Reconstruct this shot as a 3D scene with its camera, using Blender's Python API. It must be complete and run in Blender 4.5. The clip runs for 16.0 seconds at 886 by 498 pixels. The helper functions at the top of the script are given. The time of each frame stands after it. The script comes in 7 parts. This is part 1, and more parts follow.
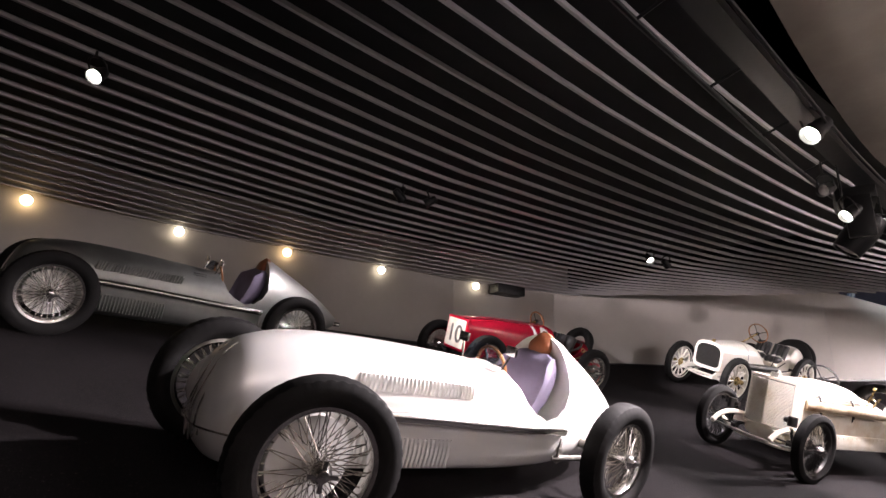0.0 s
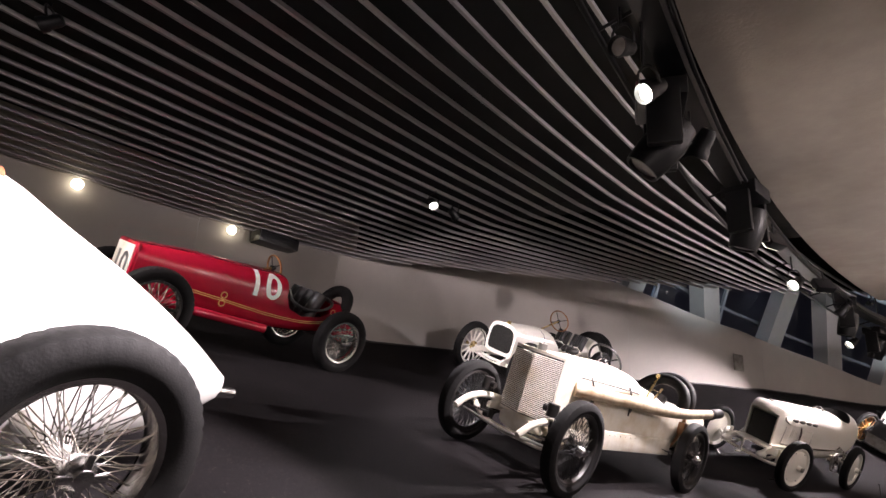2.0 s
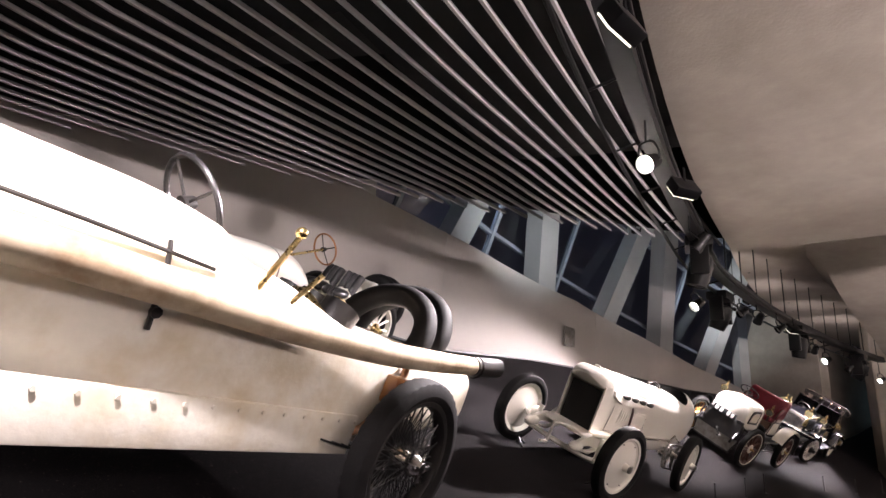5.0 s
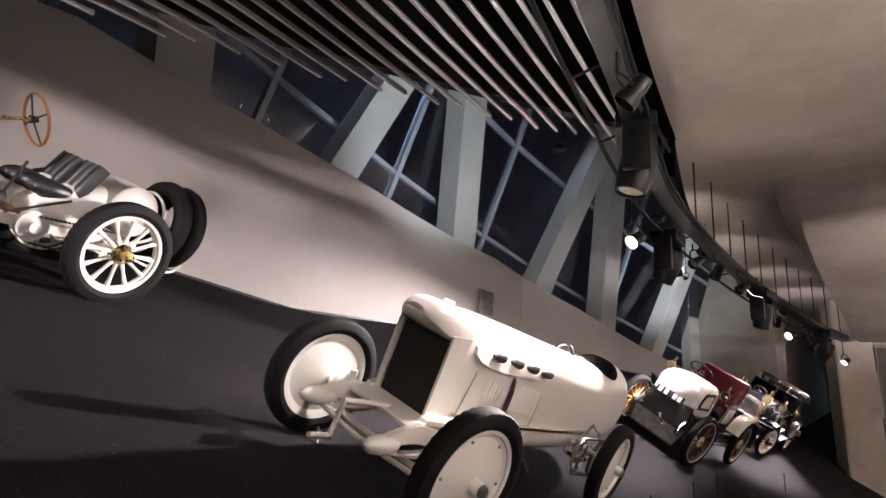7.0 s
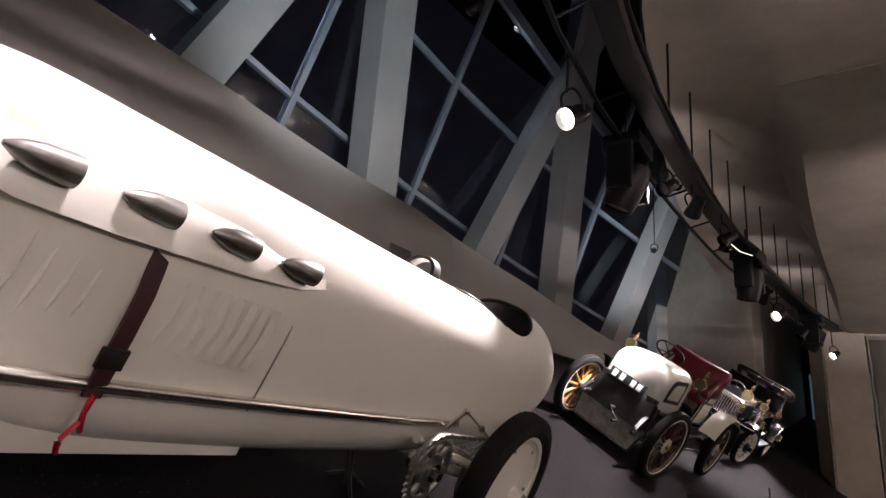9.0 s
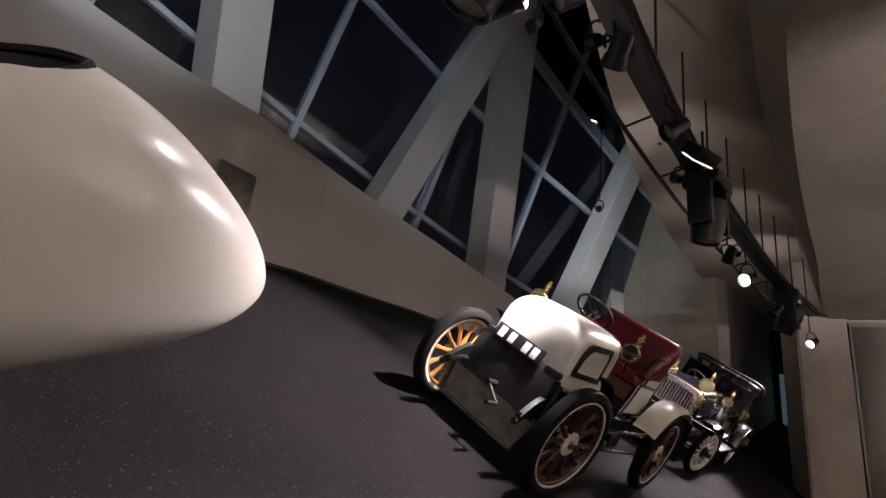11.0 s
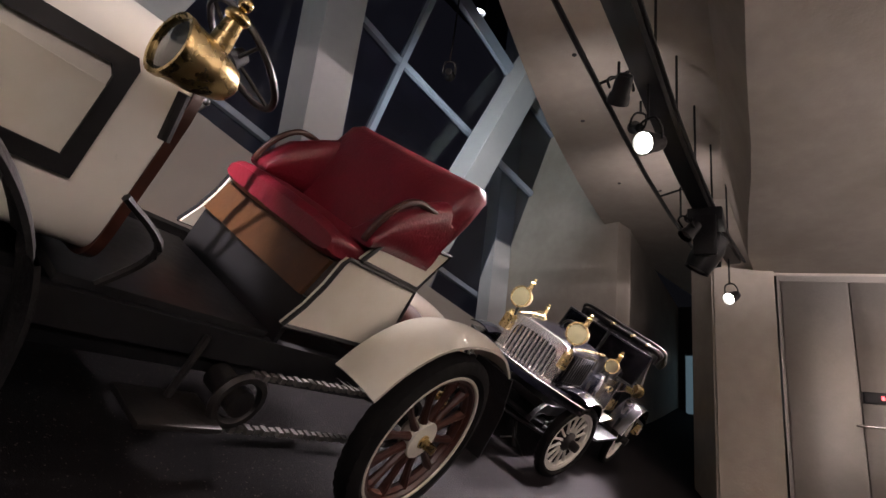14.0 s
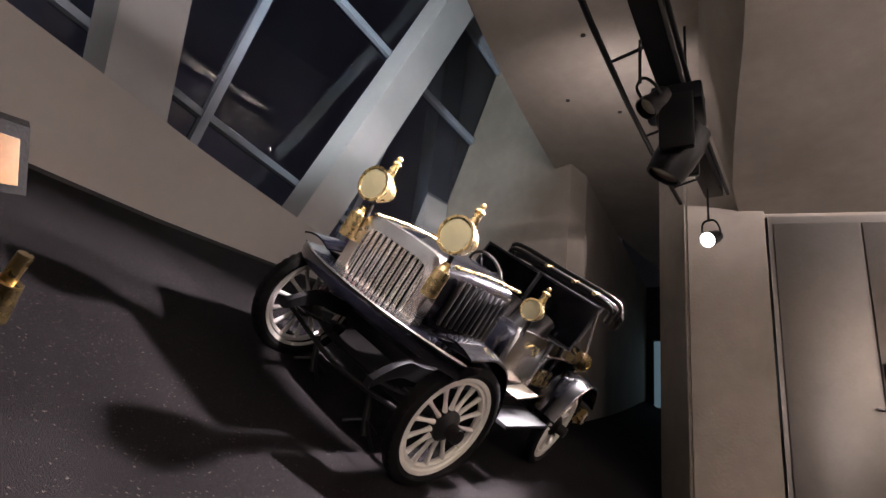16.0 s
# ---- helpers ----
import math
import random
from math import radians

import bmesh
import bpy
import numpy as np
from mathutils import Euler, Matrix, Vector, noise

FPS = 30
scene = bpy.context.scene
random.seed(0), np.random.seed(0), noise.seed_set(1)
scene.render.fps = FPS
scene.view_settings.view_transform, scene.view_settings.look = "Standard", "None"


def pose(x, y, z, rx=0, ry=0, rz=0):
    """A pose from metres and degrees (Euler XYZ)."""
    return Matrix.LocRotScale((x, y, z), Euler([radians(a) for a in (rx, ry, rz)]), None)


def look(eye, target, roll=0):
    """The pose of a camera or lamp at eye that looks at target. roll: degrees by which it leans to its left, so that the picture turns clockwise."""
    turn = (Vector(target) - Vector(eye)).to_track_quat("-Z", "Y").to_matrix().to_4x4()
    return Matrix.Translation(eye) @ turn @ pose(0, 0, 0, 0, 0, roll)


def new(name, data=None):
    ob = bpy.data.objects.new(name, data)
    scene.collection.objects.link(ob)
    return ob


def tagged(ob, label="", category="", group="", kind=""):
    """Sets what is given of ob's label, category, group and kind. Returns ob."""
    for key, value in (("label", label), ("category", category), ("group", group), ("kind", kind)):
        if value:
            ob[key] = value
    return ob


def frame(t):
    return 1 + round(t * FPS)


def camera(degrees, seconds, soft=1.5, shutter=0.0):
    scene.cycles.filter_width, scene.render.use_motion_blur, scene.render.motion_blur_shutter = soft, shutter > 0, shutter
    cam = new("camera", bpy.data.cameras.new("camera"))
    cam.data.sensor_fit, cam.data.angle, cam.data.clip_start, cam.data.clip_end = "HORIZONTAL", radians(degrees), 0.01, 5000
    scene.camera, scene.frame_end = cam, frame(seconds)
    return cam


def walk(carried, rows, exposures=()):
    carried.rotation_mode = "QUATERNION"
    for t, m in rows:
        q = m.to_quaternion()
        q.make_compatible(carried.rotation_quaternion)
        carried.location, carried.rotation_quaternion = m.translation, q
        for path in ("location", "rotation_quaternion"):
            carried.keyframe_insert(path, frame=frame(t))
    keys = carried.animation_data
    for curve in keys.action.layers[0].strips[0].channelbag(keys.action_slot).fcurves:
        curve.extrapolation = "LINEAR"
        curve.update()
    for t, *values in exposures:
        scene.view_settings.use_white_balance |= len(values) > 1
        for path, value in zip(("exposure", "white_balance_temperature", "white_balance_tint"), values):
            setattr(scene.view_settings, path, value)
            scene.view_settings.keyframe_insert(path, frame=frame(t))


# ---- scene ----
cam = camera(78.5, 16.0)
# seconds, eye x y z, yaw, pitch, roll
PATH = [
    (0, 0.000, 0.000, 1.600, 4.58, 16.58, 2.10),
    (0.5, 0.461, 0.692, 1.569, 3.31, 16.70, 2.40),
    (1, 0.920, 1.364, 1.539, 0.34, 16.69, 2.91),
    (1.5, 1.407, 1.995, 1.503, -6.67, 17.07, 3.66),
    (2, 1.851, 2.658, 1.513, -10.90, 16.95, 4.21),
    (2.5, 2.334, 3.286, 1.500, -13.55, 16.87, 4.49),
    (3, 2.771, 3.904, 1.490, -14.96, 16.67, 4.76),
    (3.5, 3.294, 4.456, 1.476, -18.34, 16.66, 4.98),
    (4, 3.844, 5.028, 1.453, -21.20, 16.91, 5.04),
    (6.5, 7.332, 7.827, 1.458, -28.52, 16.60, 4.70),
    (7, 8.033, 8.319, 1.474, -29.41, 16.42, 4.89),
    (7.5, 8.713, 8.756, 1.462, -30.52, 16.47, 5.22),
    (8, 9.319, 9.181, 1.452, -31.20, 16.70, 5.32),
    (8.5, 9.949, 9.574, 1.413, -31.54, 16.85, 5.69),
    (9, 10.532, 10.078, 1.412, -32.13, 16.85, 5.84),
    (9.5, 11.187, 10.391, 1.365, -32.53, 17.11, 5.99),
    (10, 11.911, 10.747, 1.311, -33.26, 17.72, 6.22),
    (12.5, 15.168, 12.196, 1.405, -36.87, 17.35, 6.85),
    (13, 15.814, 12.464, 1.378, -38.29, 17.52, 6.96),
    (13.5, 16.446, 12.750, 1.375, -40.23, 17.79, 7.15),
    (14, 17.114, 13.068, 1.377, -42.07, 17.78, 7.54),
    (14.5, 17.725, 13.308, 1.370, -42.94, 17.88, 7.44),
    (15, 18.341, 13.503, 1.399, -43.50, 17.94, 7.55),
    (15.5, 18.942, 13.752, 1.379, -43.93, 18.34, 7.30),
    (16, 19.510, 13.991, 1.336, -44.61, 18.51, 7.20),
]


def eye_pose(x, y, z, yaw, pitch, roll):
    return pose(x, y, z, 0, 0, yaw) @ pose(0, 0, 0, 90 + pitch) @ pose(0, 0, 0, 0, 0, roll)


walk(cam, [(row[0], eye_pose(*row[1:])) for row in PATH], exposures=((0.0, 1.2), (1.5, 0.95), (3.0, 1.3), (4.0, 1.4), (6.5, 1.55), (7.5, 1.5), (8.5, 1.25), (9.2, 0.7), (10.5, 0.6), (12.5, 1.35), (14.0, 1.4), (16.0, 1.55)))
# -- end of camera --

# ---------------------------------------------------------------- world
world = bpy.data.worlds.new("night")
scene.world = world
world.use_nodes = True
world.node_tree.nodes["Background"].inputs[0].default_value = (0.10, 0.10, 0.13, 1)
world.node_tree.nodes["Background"].inputs[1].default_value = 0.012

# plan: everything follows arcs round one centre
CX, CY = 30.6, -25.4


def arc(r, deg, z=0.0):
    a = radians(deg)
    return Vector((CX + r * math.cos(a), CY + r * math.sin(a), z))


def table(x, pairs):
    pairs = sorted(pairs)
    return float(np.interp(x, [p[0] for p in pairs], [p[1] for p in pairs]))


NEAR_Z = [(150, 0.96), (138, 0.93), (134.5, 0.89), (129, 0.92), (125, 0.86), (119.4, 0.71), (115.5, 0.65), (111.5, 0.82),
          (109.3, 0.88), (106, 0.86), (102, 0.78), (95, 0.80), (80, 0.80)]
BANK = [(150, 0.30), (129, 0.30), (125, 0.32), (121, 0.39), (119, 0.43), (115.5, 0.46), (112, 0.54), (109, 0.59), (106, 0.61),
        (100, 0.62), (80, 0.62)]
WALL_R = [(152, 50.6), (139, 50.05), (134, 49.6), (129, 49.2), (126, 48.75), (122, 48.2), (117.3, 47.5), (113, 46.7),
          (110, 46.1), (105, 46.0), (80, 46.0)]
WALL_TOP = [(152, 5.4), (124.5, 5.4), (120, 6.0), (116.8, 5.75), (114.3, 5.45), (111.5, 4.97), (108.5, 4.62), (106.8, 4.46), (105.5, 4.35), (102.8, 4.04),
            (101.7, 3.88), (100.36, 3.73), (98.9, 3.56), (95.0, 3.05)]


def floor_z(r, deg):
    slope, near = table(deg, BANK), table(deg, NEAR_Z)
    if r < 41.0:
        return near + slope * (41.0 - 42.3) + 0.05 * (r - 41.0)
    return near + slope * (r - 42.3) - max(0.0, r - 45.2) * table(deg, [(100, 0.14), (107, 0.14), (118, 0.0)])


def floor_at(x, y):
    dx, dy = x - CX, y - CY
    return floor_z(math.hypot(dx, dy), math.degrees(math.atan2(dy, dx)))


# ---------------------------------------------------------------- materials
def material(name, colour, rough=0.5, metal=0.0, noise_scale=0.0, amount=0.0, bump=0.0, bump_scale=60.0, coat=0.0, stain=None,
             stain_scale=1.5, random_tint=0.0, spec=0.5):
    m = bpy.data.materials.new(name)
    m.use_nodes = True
    nt = m.node_tree
    b = nt.nodes["Principled BSDF"]
    b.inputs["Base Color"].default_value = (*colour, 1)
    b.inputs["Roughness"].default_value = rough
    b.inputs["Metallic"].default_value = metal
    b.inputs["Coat Weight"].default_value = coat
    b.inputs["Coat Roughness"].default_value = 0.08
    b.inputs["Specular IOR Level"].default_value = spec
    co = nt.nodes.new("ShaderNodeTexCoord")
    colour_out = None
    if amount or stain:
        fine = nt.nodes.new("ShaderNodeTexNoise")
        fine.inputs["Scale"].default_value = noise_scale or 20.0
        fine.inputs["Detail"].default_value = 6
        nt.links.new(co.outputs["Object"], fine.inputs["Vector"])
        mix = nt.nodes.new("ShaderNodeMix")
        mix.data_type = "RGBA"
        mix.inputs["A"].default_value = (*[c * (1 - amount) for c in colour], 1)
        mix.inputs["B"].default_value = (*[min(1, c * (1 + amount)) for c in colour], 1)
        nt.links.new(fine.outputs["Fac"], mix.inputs["Factor"])
        colour_out = mix.outputs["Result"]
        # gloss varies with the same grain
        span = nt.nodes.new("ShaderNodeMapRange")
        span.inputs["To Min"].default_value = max(0.02, rough - (0.08 if amount > 0.04 else 0.015))
        span.inputs["To Max"].default_value = min(1.0, rough + (0.10 if amount > 0.04 else 0.02))
        nt.links.new(fine.outputs["Fac"], span.inputs["Value"])
        nt.links.new(span.outputs["Result"], b.inputs["Roughness"])
        if stain:
            big = nt.nodes.new("ShaderNodeTexNoise")
            big.inputs["Scale"].default_value = stain_scale
            big.inputs["Detail"].default_value = 5
            big.inputs["Roughness"].default_value = 0.62
            nt.links.new(co.outputs["Object"], big.inputs["Vector"])
            ramp = nt.nodes.new("ShaderNodeMapRange")
            ramp.inputs["From Min"].default_value = 0.42
            ramp.inputs["From Max"].default_value = 0.72
            nt.links.new(big.outputs["Fac"], ramp.inputs["Value"])
            mix2 = nt.nodes.new("ShaderNodeMix")
            mix2.data_type = "RGBA"
            nt.links.new(ramp.outputs["Result"], mix2.inputs["Factor"])
            nt.links.new(colour_out, mix2.inputs["A"])
            mix2.inputs["B"].default_value = (*stain, 1)
            colour_out = mix2.outputs["Result"]
        nt.links.new(colour_out, b.inputs["Base Color"])
    if bump:
        tex = nt.nodes.new("ShaderNodeTexNoise")
        tex.inputs["Scale"].default_value = bump_scale
        tex.inputs["Detail"].default_value = 4
        nt.links.new(co.outputs["Object"], tex.inputs["Vector"])
        bn = nt.nodes.new("ShaderNodeBump")
        bn.inputs["Strength"].default_value = bump
        bn.inputs["Distance"].default_value = 0.01
        nt.links.new(tex.outputs["Fac"], bn.inputs["Height"])
        nt.links.new(bn.outputs["Normal"], b.inputs["Normal"])
    return m


def glowing(name, colour, strength):
    m = bpy.data.materials.new(name)
    m.use_nodes = True
    b = m.node_tree.nodes["Principled BSDF"]
    b.inputs["Base Color"].default_value = (*colour, 1)
    b.inputs["Emission Color"].default_value = (*colour, 1)
    b.inputs["Emission Strength"].default_value = strength
    return m


ASPHALT = material("dark_floor", (0.0115, 0.0100, 0.0108), 0.80, 0, 110, 0.75, 0.8, 240, 0, (0.017, 0.0148, 0.016), 0.8, spec=0.07)
# pale specks of grit in the floor
_t = ASPHALT.node_tree
_specks = _t.nodes.new("ShaderNodeTexNoise")
_specks.inputs["Scale"].default_value = 75.0
_specks.inputs["Detail"].default_value = 2
_cut = _t.nodes.new("ShaderNodeMapRange")
_cut.inputs["From Min"].default_value = 0.66
_cut.inputs["From Max"].default_value = 0.72
_mix = _t.nodes.new("ShaderNodeMix")
_mix.data_type = "RGBA"
_mix.inputs["B"].default_value = (0.10, 0.085, 0.075, 1)
_b = _t.nodes["Principled BSDF"]
_coords = [n for n in _t.nodes if n.type == "TEX_COORD"][0]
_old = _b.inputs["Base Color"].links[0].from_socket
_t.links.new(_coords.outputs["Object"], _specks.inputs["Vector"])
_t.links.new(_specks.outputs["Fac"], _cut.inputs["Value"])
_t.links.new(_cut.outputs["Result"], _mix.inputs["Factor"])
_t.links.new(_old, _mix.inputs["A"])
_t.links.new(_mix.outputs["Result"], _b.inputs["Base Color"])
PLASTER = material("wall_plaster", (0.50, 0.465, 0.425), 0.7, 0, 8, 0.05, 0.08, 90, 0, (0.45, 0.415, 0.38), 0.6)
CONCRETE = material("concrete", (0.37, 0.325, 0.27), 0.75, 0, 6, 0.14, 0.3, 30, 0, (0.285, 0.248, 0.20), 0.9)
STRUT = material("painted_strut", (0.50, 0.49, 0.47), 0.6, 0, 12, 0.05, 0.06, 60, 0, (0.45, 0.44, 0.43), 1.2)
STEEL = material("brushed_steel", (0.25, 0.23, 0.205), 0.35, 0.85, 30, 0.10, 0.05, 120, 0, (0.20, 0.18, 0.16), 1.0)
SLAT = material("slat_grey", (0.46, 0.44, 0.445), 0.5, 0.3, 25, 0.12, 0.1, 80)
STAGE = material("stage_black", (0.005, 0.005, 0.0055), 0.38, 0, 30, 0.3, 0.05, 90, spec=0.35)
NICKEL = material("brushed_nickel", (0.86, 0.83, 0.78), 0.22, 1.0, 40, 0.06, 0.04, 50, 0, (0.72, 0.68, 0.62), 6.0)
LAMPGLASS = material("lamp_glass", (0.05, 0.044, 0.024), 0.06, 0.0, 30, 0.08, 0.1, 40, 0.5)
BLACK = material("black_lacquer", (0.012, 0.012, 0.013), 0.4, 0, 30, 0.3, 0.05, 90)
VOID = material("black_void", (0.006, 0.006, 0.006), 0.9, 0, 3, 0.4)
TYRE = material("tyre_rubber", (0.0085, 0.008, 0.008), 0.7, 0, 40, 0.35, 0.12, 120, 0, (0.013, 0.012, 0.0118), 5.0, spec=0.16)
CHROME = material("polished_nickel", (0.62, 0.60, 0.57), 0.18, 1.0, 40, 0.08)
SILVER = material("silver_paint", (0.76, 0.74, 0.70), 0.32, 0.25, 60, 0.03, 0.03, 15, 0.4, (0.70, 0.70, 0.70), 3.0)
# bare aluminium, its colour darkened for the shade the second racer stands in
SHADEDMETAL = material("shaded_bare_aluminium", (0.36, 0.37, 0.35), 0.42, 0.75, 40, 0.08, 0.05, 20, 0, (0.27, 0.28, 0.265), 2.5)
CREAM = material("cream_paint", (0.74, 0.70, 0.60), 0.36, 0, 30, 0.03, 0.05, 9, 0.3, (0.66, 0.60, 0.46), 2.2)
IVORY = material("ivory_paint", (0.80, 0.765, 0.685), 0.28, 0, 30, 0.02, 0.03, 7, 0.4, (0.785, 0.745, 0.65), 1.2)
WORN = material("worn_white_paint", (0.76, 0.72, 0.63), 0.45, 0, 26, 0.08, 0.18, 22, 0, (0.58, 0.49, 0.34), 4.0)
HEATED = material("heat_stained_pipe", (0.56, 0.47, 0.34), 0.45, 0.25, 14, 0.2, 0.15, 40, 0, (0.27, 0.17, 0.09), 5.0)
RED = material("red_paint", (0.34, 0.008, 0.028), 0.22, 0, 30, 0.06, 0.03, 6, 0.6, (0.36, 0.01, 0.025), 3.0)
IRON = material("black_iron", (0.022, 0.021, 0.021), 0.42, 0.4, 40, 0.3, 0.15, 90, 0, (0.04, 0.034, 0.03), 7.0)
GREYMETAL = material("dull_metal", (0.30, 0.29, 0.27), 0.4, 0.8, 30, 0.2, 0.1, 60, 0, (0.18, 0.16, 0.14), 8.0)
BRASS = material("brass", (0.60, 0.46, 0.22), 0.27, 1.0, 30, 0.12, 0.05, 30, 0, (0.46, 0.31, 0.12), 9.0)
WOOD = material("varnished_wood", (0.33, 0.14, 0.045), 0.35, 0, 14, 0.3, 0.1, 40, 0.3, (0.20, 0.08, 0.03), 4.0)
RISERWOOD = material("brown_panel_wood", (0.085, 0.037, 0.013), 0.4, 0, 14, 0.3, 0.1, 40, 0.2, (0.05, 0.02, 0.008), 4.0)
# spoke wood as it looks lit, for the far wheels; also amber glass
SPOKEWOOD = material("lit_spoke_wood", (0.50, 0.25, 0.07), 0.35, 0, 18, 0.25, 0.08, 40, 0.3, (0.36, 0.16, 0.05), 6.0)
# dark red wood, also the shaded colour of the near wheels' spokes
DARKWOOD = material("dark_red_wood", (0.07, 0.022, 0.013), 0.35, 0, 18, 0.3, 0.08, 40, 0.3, (0.04, 0.013, 0.009), 6.0)
BLACKLEATHER = material("black_leather", (0.02, 0.019, 0.019), 0.33, 0, 40, 0.3, 0.3, 55)
REDLEATHER = material("red_leather", (0.17, 0.011, 0.022), 0.34, 0, 35, 0.15, 0.25, 70, 0, (0.12, 0.009, 0.016), 4.0)
LILAC = material("lilac_cloth", (0.17, 0.145, 0.215), 0.85, 0, 60, 0.10, 0.3, 150, 0, (0.14, 0.12, 0.18), 5.0)
BROWNLEATHER = material("brown_leather", (0.24, 0.075, 0.03), 0.45, 0, 30, 0.25, 0.2, 70, 0, (0.16, 0.05, 0.02), 6.0)
NAVY = material("navy_paint", (0.0026, 0.0027, 0.0045), 0.15, 0, 30, 0.2, 0.02, 8, 0.8)
MULLION = material("blue_grey_mullion", (0.34, 0.38, 0.44), 0.5, 0.2, 20, 0.06, 0.05, 60)
GRILLE = material("dark_core", (0.012, 0.011, 0.010), 0.5, 0.3, 120, 0.5, 0.6, 220)
WHITEPAINT = material("white_lettering", (0.82, 0.80, 0.76), 0.5, 0, 30, 0.04, 0.05, 50)
GOLDLINE = material("gold_coachline", (0.62, 0.36, 0.12), 0.4, 0, 30, 0.05)
STRAP = material("dark_red_strap", (0.045, 0.012, 0.012), 0.5, 0, 40, 0.2, 0.2, 80)
HOT = glowing("lamp_lens", (1.0, 0.95, 0.86), 12.0)
WARM = glowing("warm_bulb", (1.0, 0.70, 0.36), 4.0)
BRIGHT = glowing("white_bulb", (1.0, 0.88, 0.68), 3.5)
REDLIT = glowing("red_indicator", (1.0, 0.05, 0.06), 3.0)
BLUELIT = glowing("blue_far_light", (0.22, 0.34, 0.42), 0.10)
GLASS = bpy.data.materials.new("window_glass")
GLASS.use_nodes = True
_g = GLASS.node_tree.nodes["Principled BSDF"]
_g.inputs["Base Color"].default_value = (0.42, 0.46, 0.56, 1)
_g.inputs["Transmission Weight"].default_value = 1.0
_g.inputs["Roughness"].default_value = 0.0
_g.inputs["IOR"].default_value = 1.45


# ---------------------------------------------------------------- mesh helpers
def finish(name, bm, mat, sharp=38):
    me = bpy.data.meshes.new(name)
    bmesh.ops.recalc_face_normals(bm, faces=bm.faces)
    bm.to_mesh(me)
    bm.free()
    me.materials.append(mat)
    me.polygons.foreach_set("use_smooth", [True] * len(me.polygons))
    me.set_sharp_from_angle(angle=radians(sharp))
    return me


def part(name, bm, mat, parent=None, label="", sharp=38, m=None):
    ob = new(name, finish(name, bm, mat, sharp) if isinstance(bm, bmesh.types.BMesh) else bm)
    if parent is not None:
        ob.parent = parent
    if m is not None:
        ob.matrix_basis = m
    if label:
        ob["label"] = label
    if name in ("drive_chain", "hub_cap", "ring_ornament", "louvres", "slats", "wire_spokes"):
        ob["kind"] = "stuff"
    return ob


def thing(name, m, label, category, group=""):
    ob = new(name)
    ob.empty_display_size = 0.2
    ob.matrix_basis = m
    return tagged(ob, label, category, group)


def box(bm, c, s, bevel=0.0, turn=None):
    m = Matrix.Translation(c) @ (turn.to_4x4() if turn is not None else Matrix()) @ Matrix.Diagonal((*s, 1))
    made = bmesh.ops.create_cube(bm, size=1.0, matrix=m)["verts"]
    if bevel:
        edges = list({e for v in made for e in v.link_edges})
        bmesh.ops.bevel(bm, geom=edges, offset=bevel, segments=2, affect="EDGES", profile=0.6)


def rod(bm, a, b, r, r2=None, n=10):
    a, b = Vector(a), Vector(b)
    d = b - a
    m = Matrix.Translation((a + b) / 2) @ d.to_track_quat("Z", "Y").to_matrix().to_4x4()
    bmesh.ops.create_cone(bm, cap_ends=True, segments=n, radius1=r, radius2=r if r2 is None else r2, depth=d.length, matrix=m)


def ball(bm, c, r, s=(1, 1, 1), n=14):
    bmesh.ops.create_uvsphere(bm, u_segments=n, v_segments=max(6, n // 2 + 2), radius=r, matrix=Matrix.Translation(c) @ Matrix.Diagonal((*s, 1)))


def skin(bm, rings, close=True, caps=True):
    """Faces over a list of rings of points."""
    rows = [[bm.verts.new(p) for p in ring] for ring in rings]
    n = len(rows[0])
    for a, b in zip(rows[:-1], rows[1:]):
        for i in range(n if close else n - 1):
            j = (i + 1) % n
            bm.faces.new((a[i], a[j], b[j], b[i]))
    if caps and close:
        bm.faces.new(rows[0])
        bm.faces.new(list(reversed(rows[-1])))


def smooth_path(points, steps=6):
    pts = [Vector(p) for p in points]
    out = []
    for i in range(len(pts) - 1):
        p0, p1, p2, p3 = pts[max(i - 1, 0)], pts[i], pts[i + 1], pts[min(i + 2, len(pts) - 1)]
        for k in range(steps):
            t = k / steps
            out.append(0.5 * ((2 * p1) + (p2 - p0) * t + (2 * p0 - 5 * p1 + 4 * p2 - p3) * t * t + (3 * p1 - p0 - 3 * p2 + p3) * t ** 3))
    return out + [pts[-1]]


def tube(bm, points, r, n=8, smooth=True, flat=1.0, ends=None):
    pts = smooth_path(points) if smooth and len(points) > 2 else [Vector(p) for p in points]
    rings, up = [], Vector((0, 0, 1))
    for i, p in enumerate(pts):
        d = (pts[min(i + 1, len(pts) - 1)] - pts[max(i - 1, 0)]).normalized()
        side = d.cross(up)
        if side.length < 0.05:
            side = d.cross(Vector((0, 1, 0)))
        side.normalize()
        top = side.cross(d).normalized()
        k = r if ends is None else r + (ends - r) * i / (len(pts) - 1)
        rings.append([p + k * (math.cos(a) * side + flat * math.sin(a) * top) for a in (2 * math.pi * j / n for j in range(n))])
    skin(bm, rings)


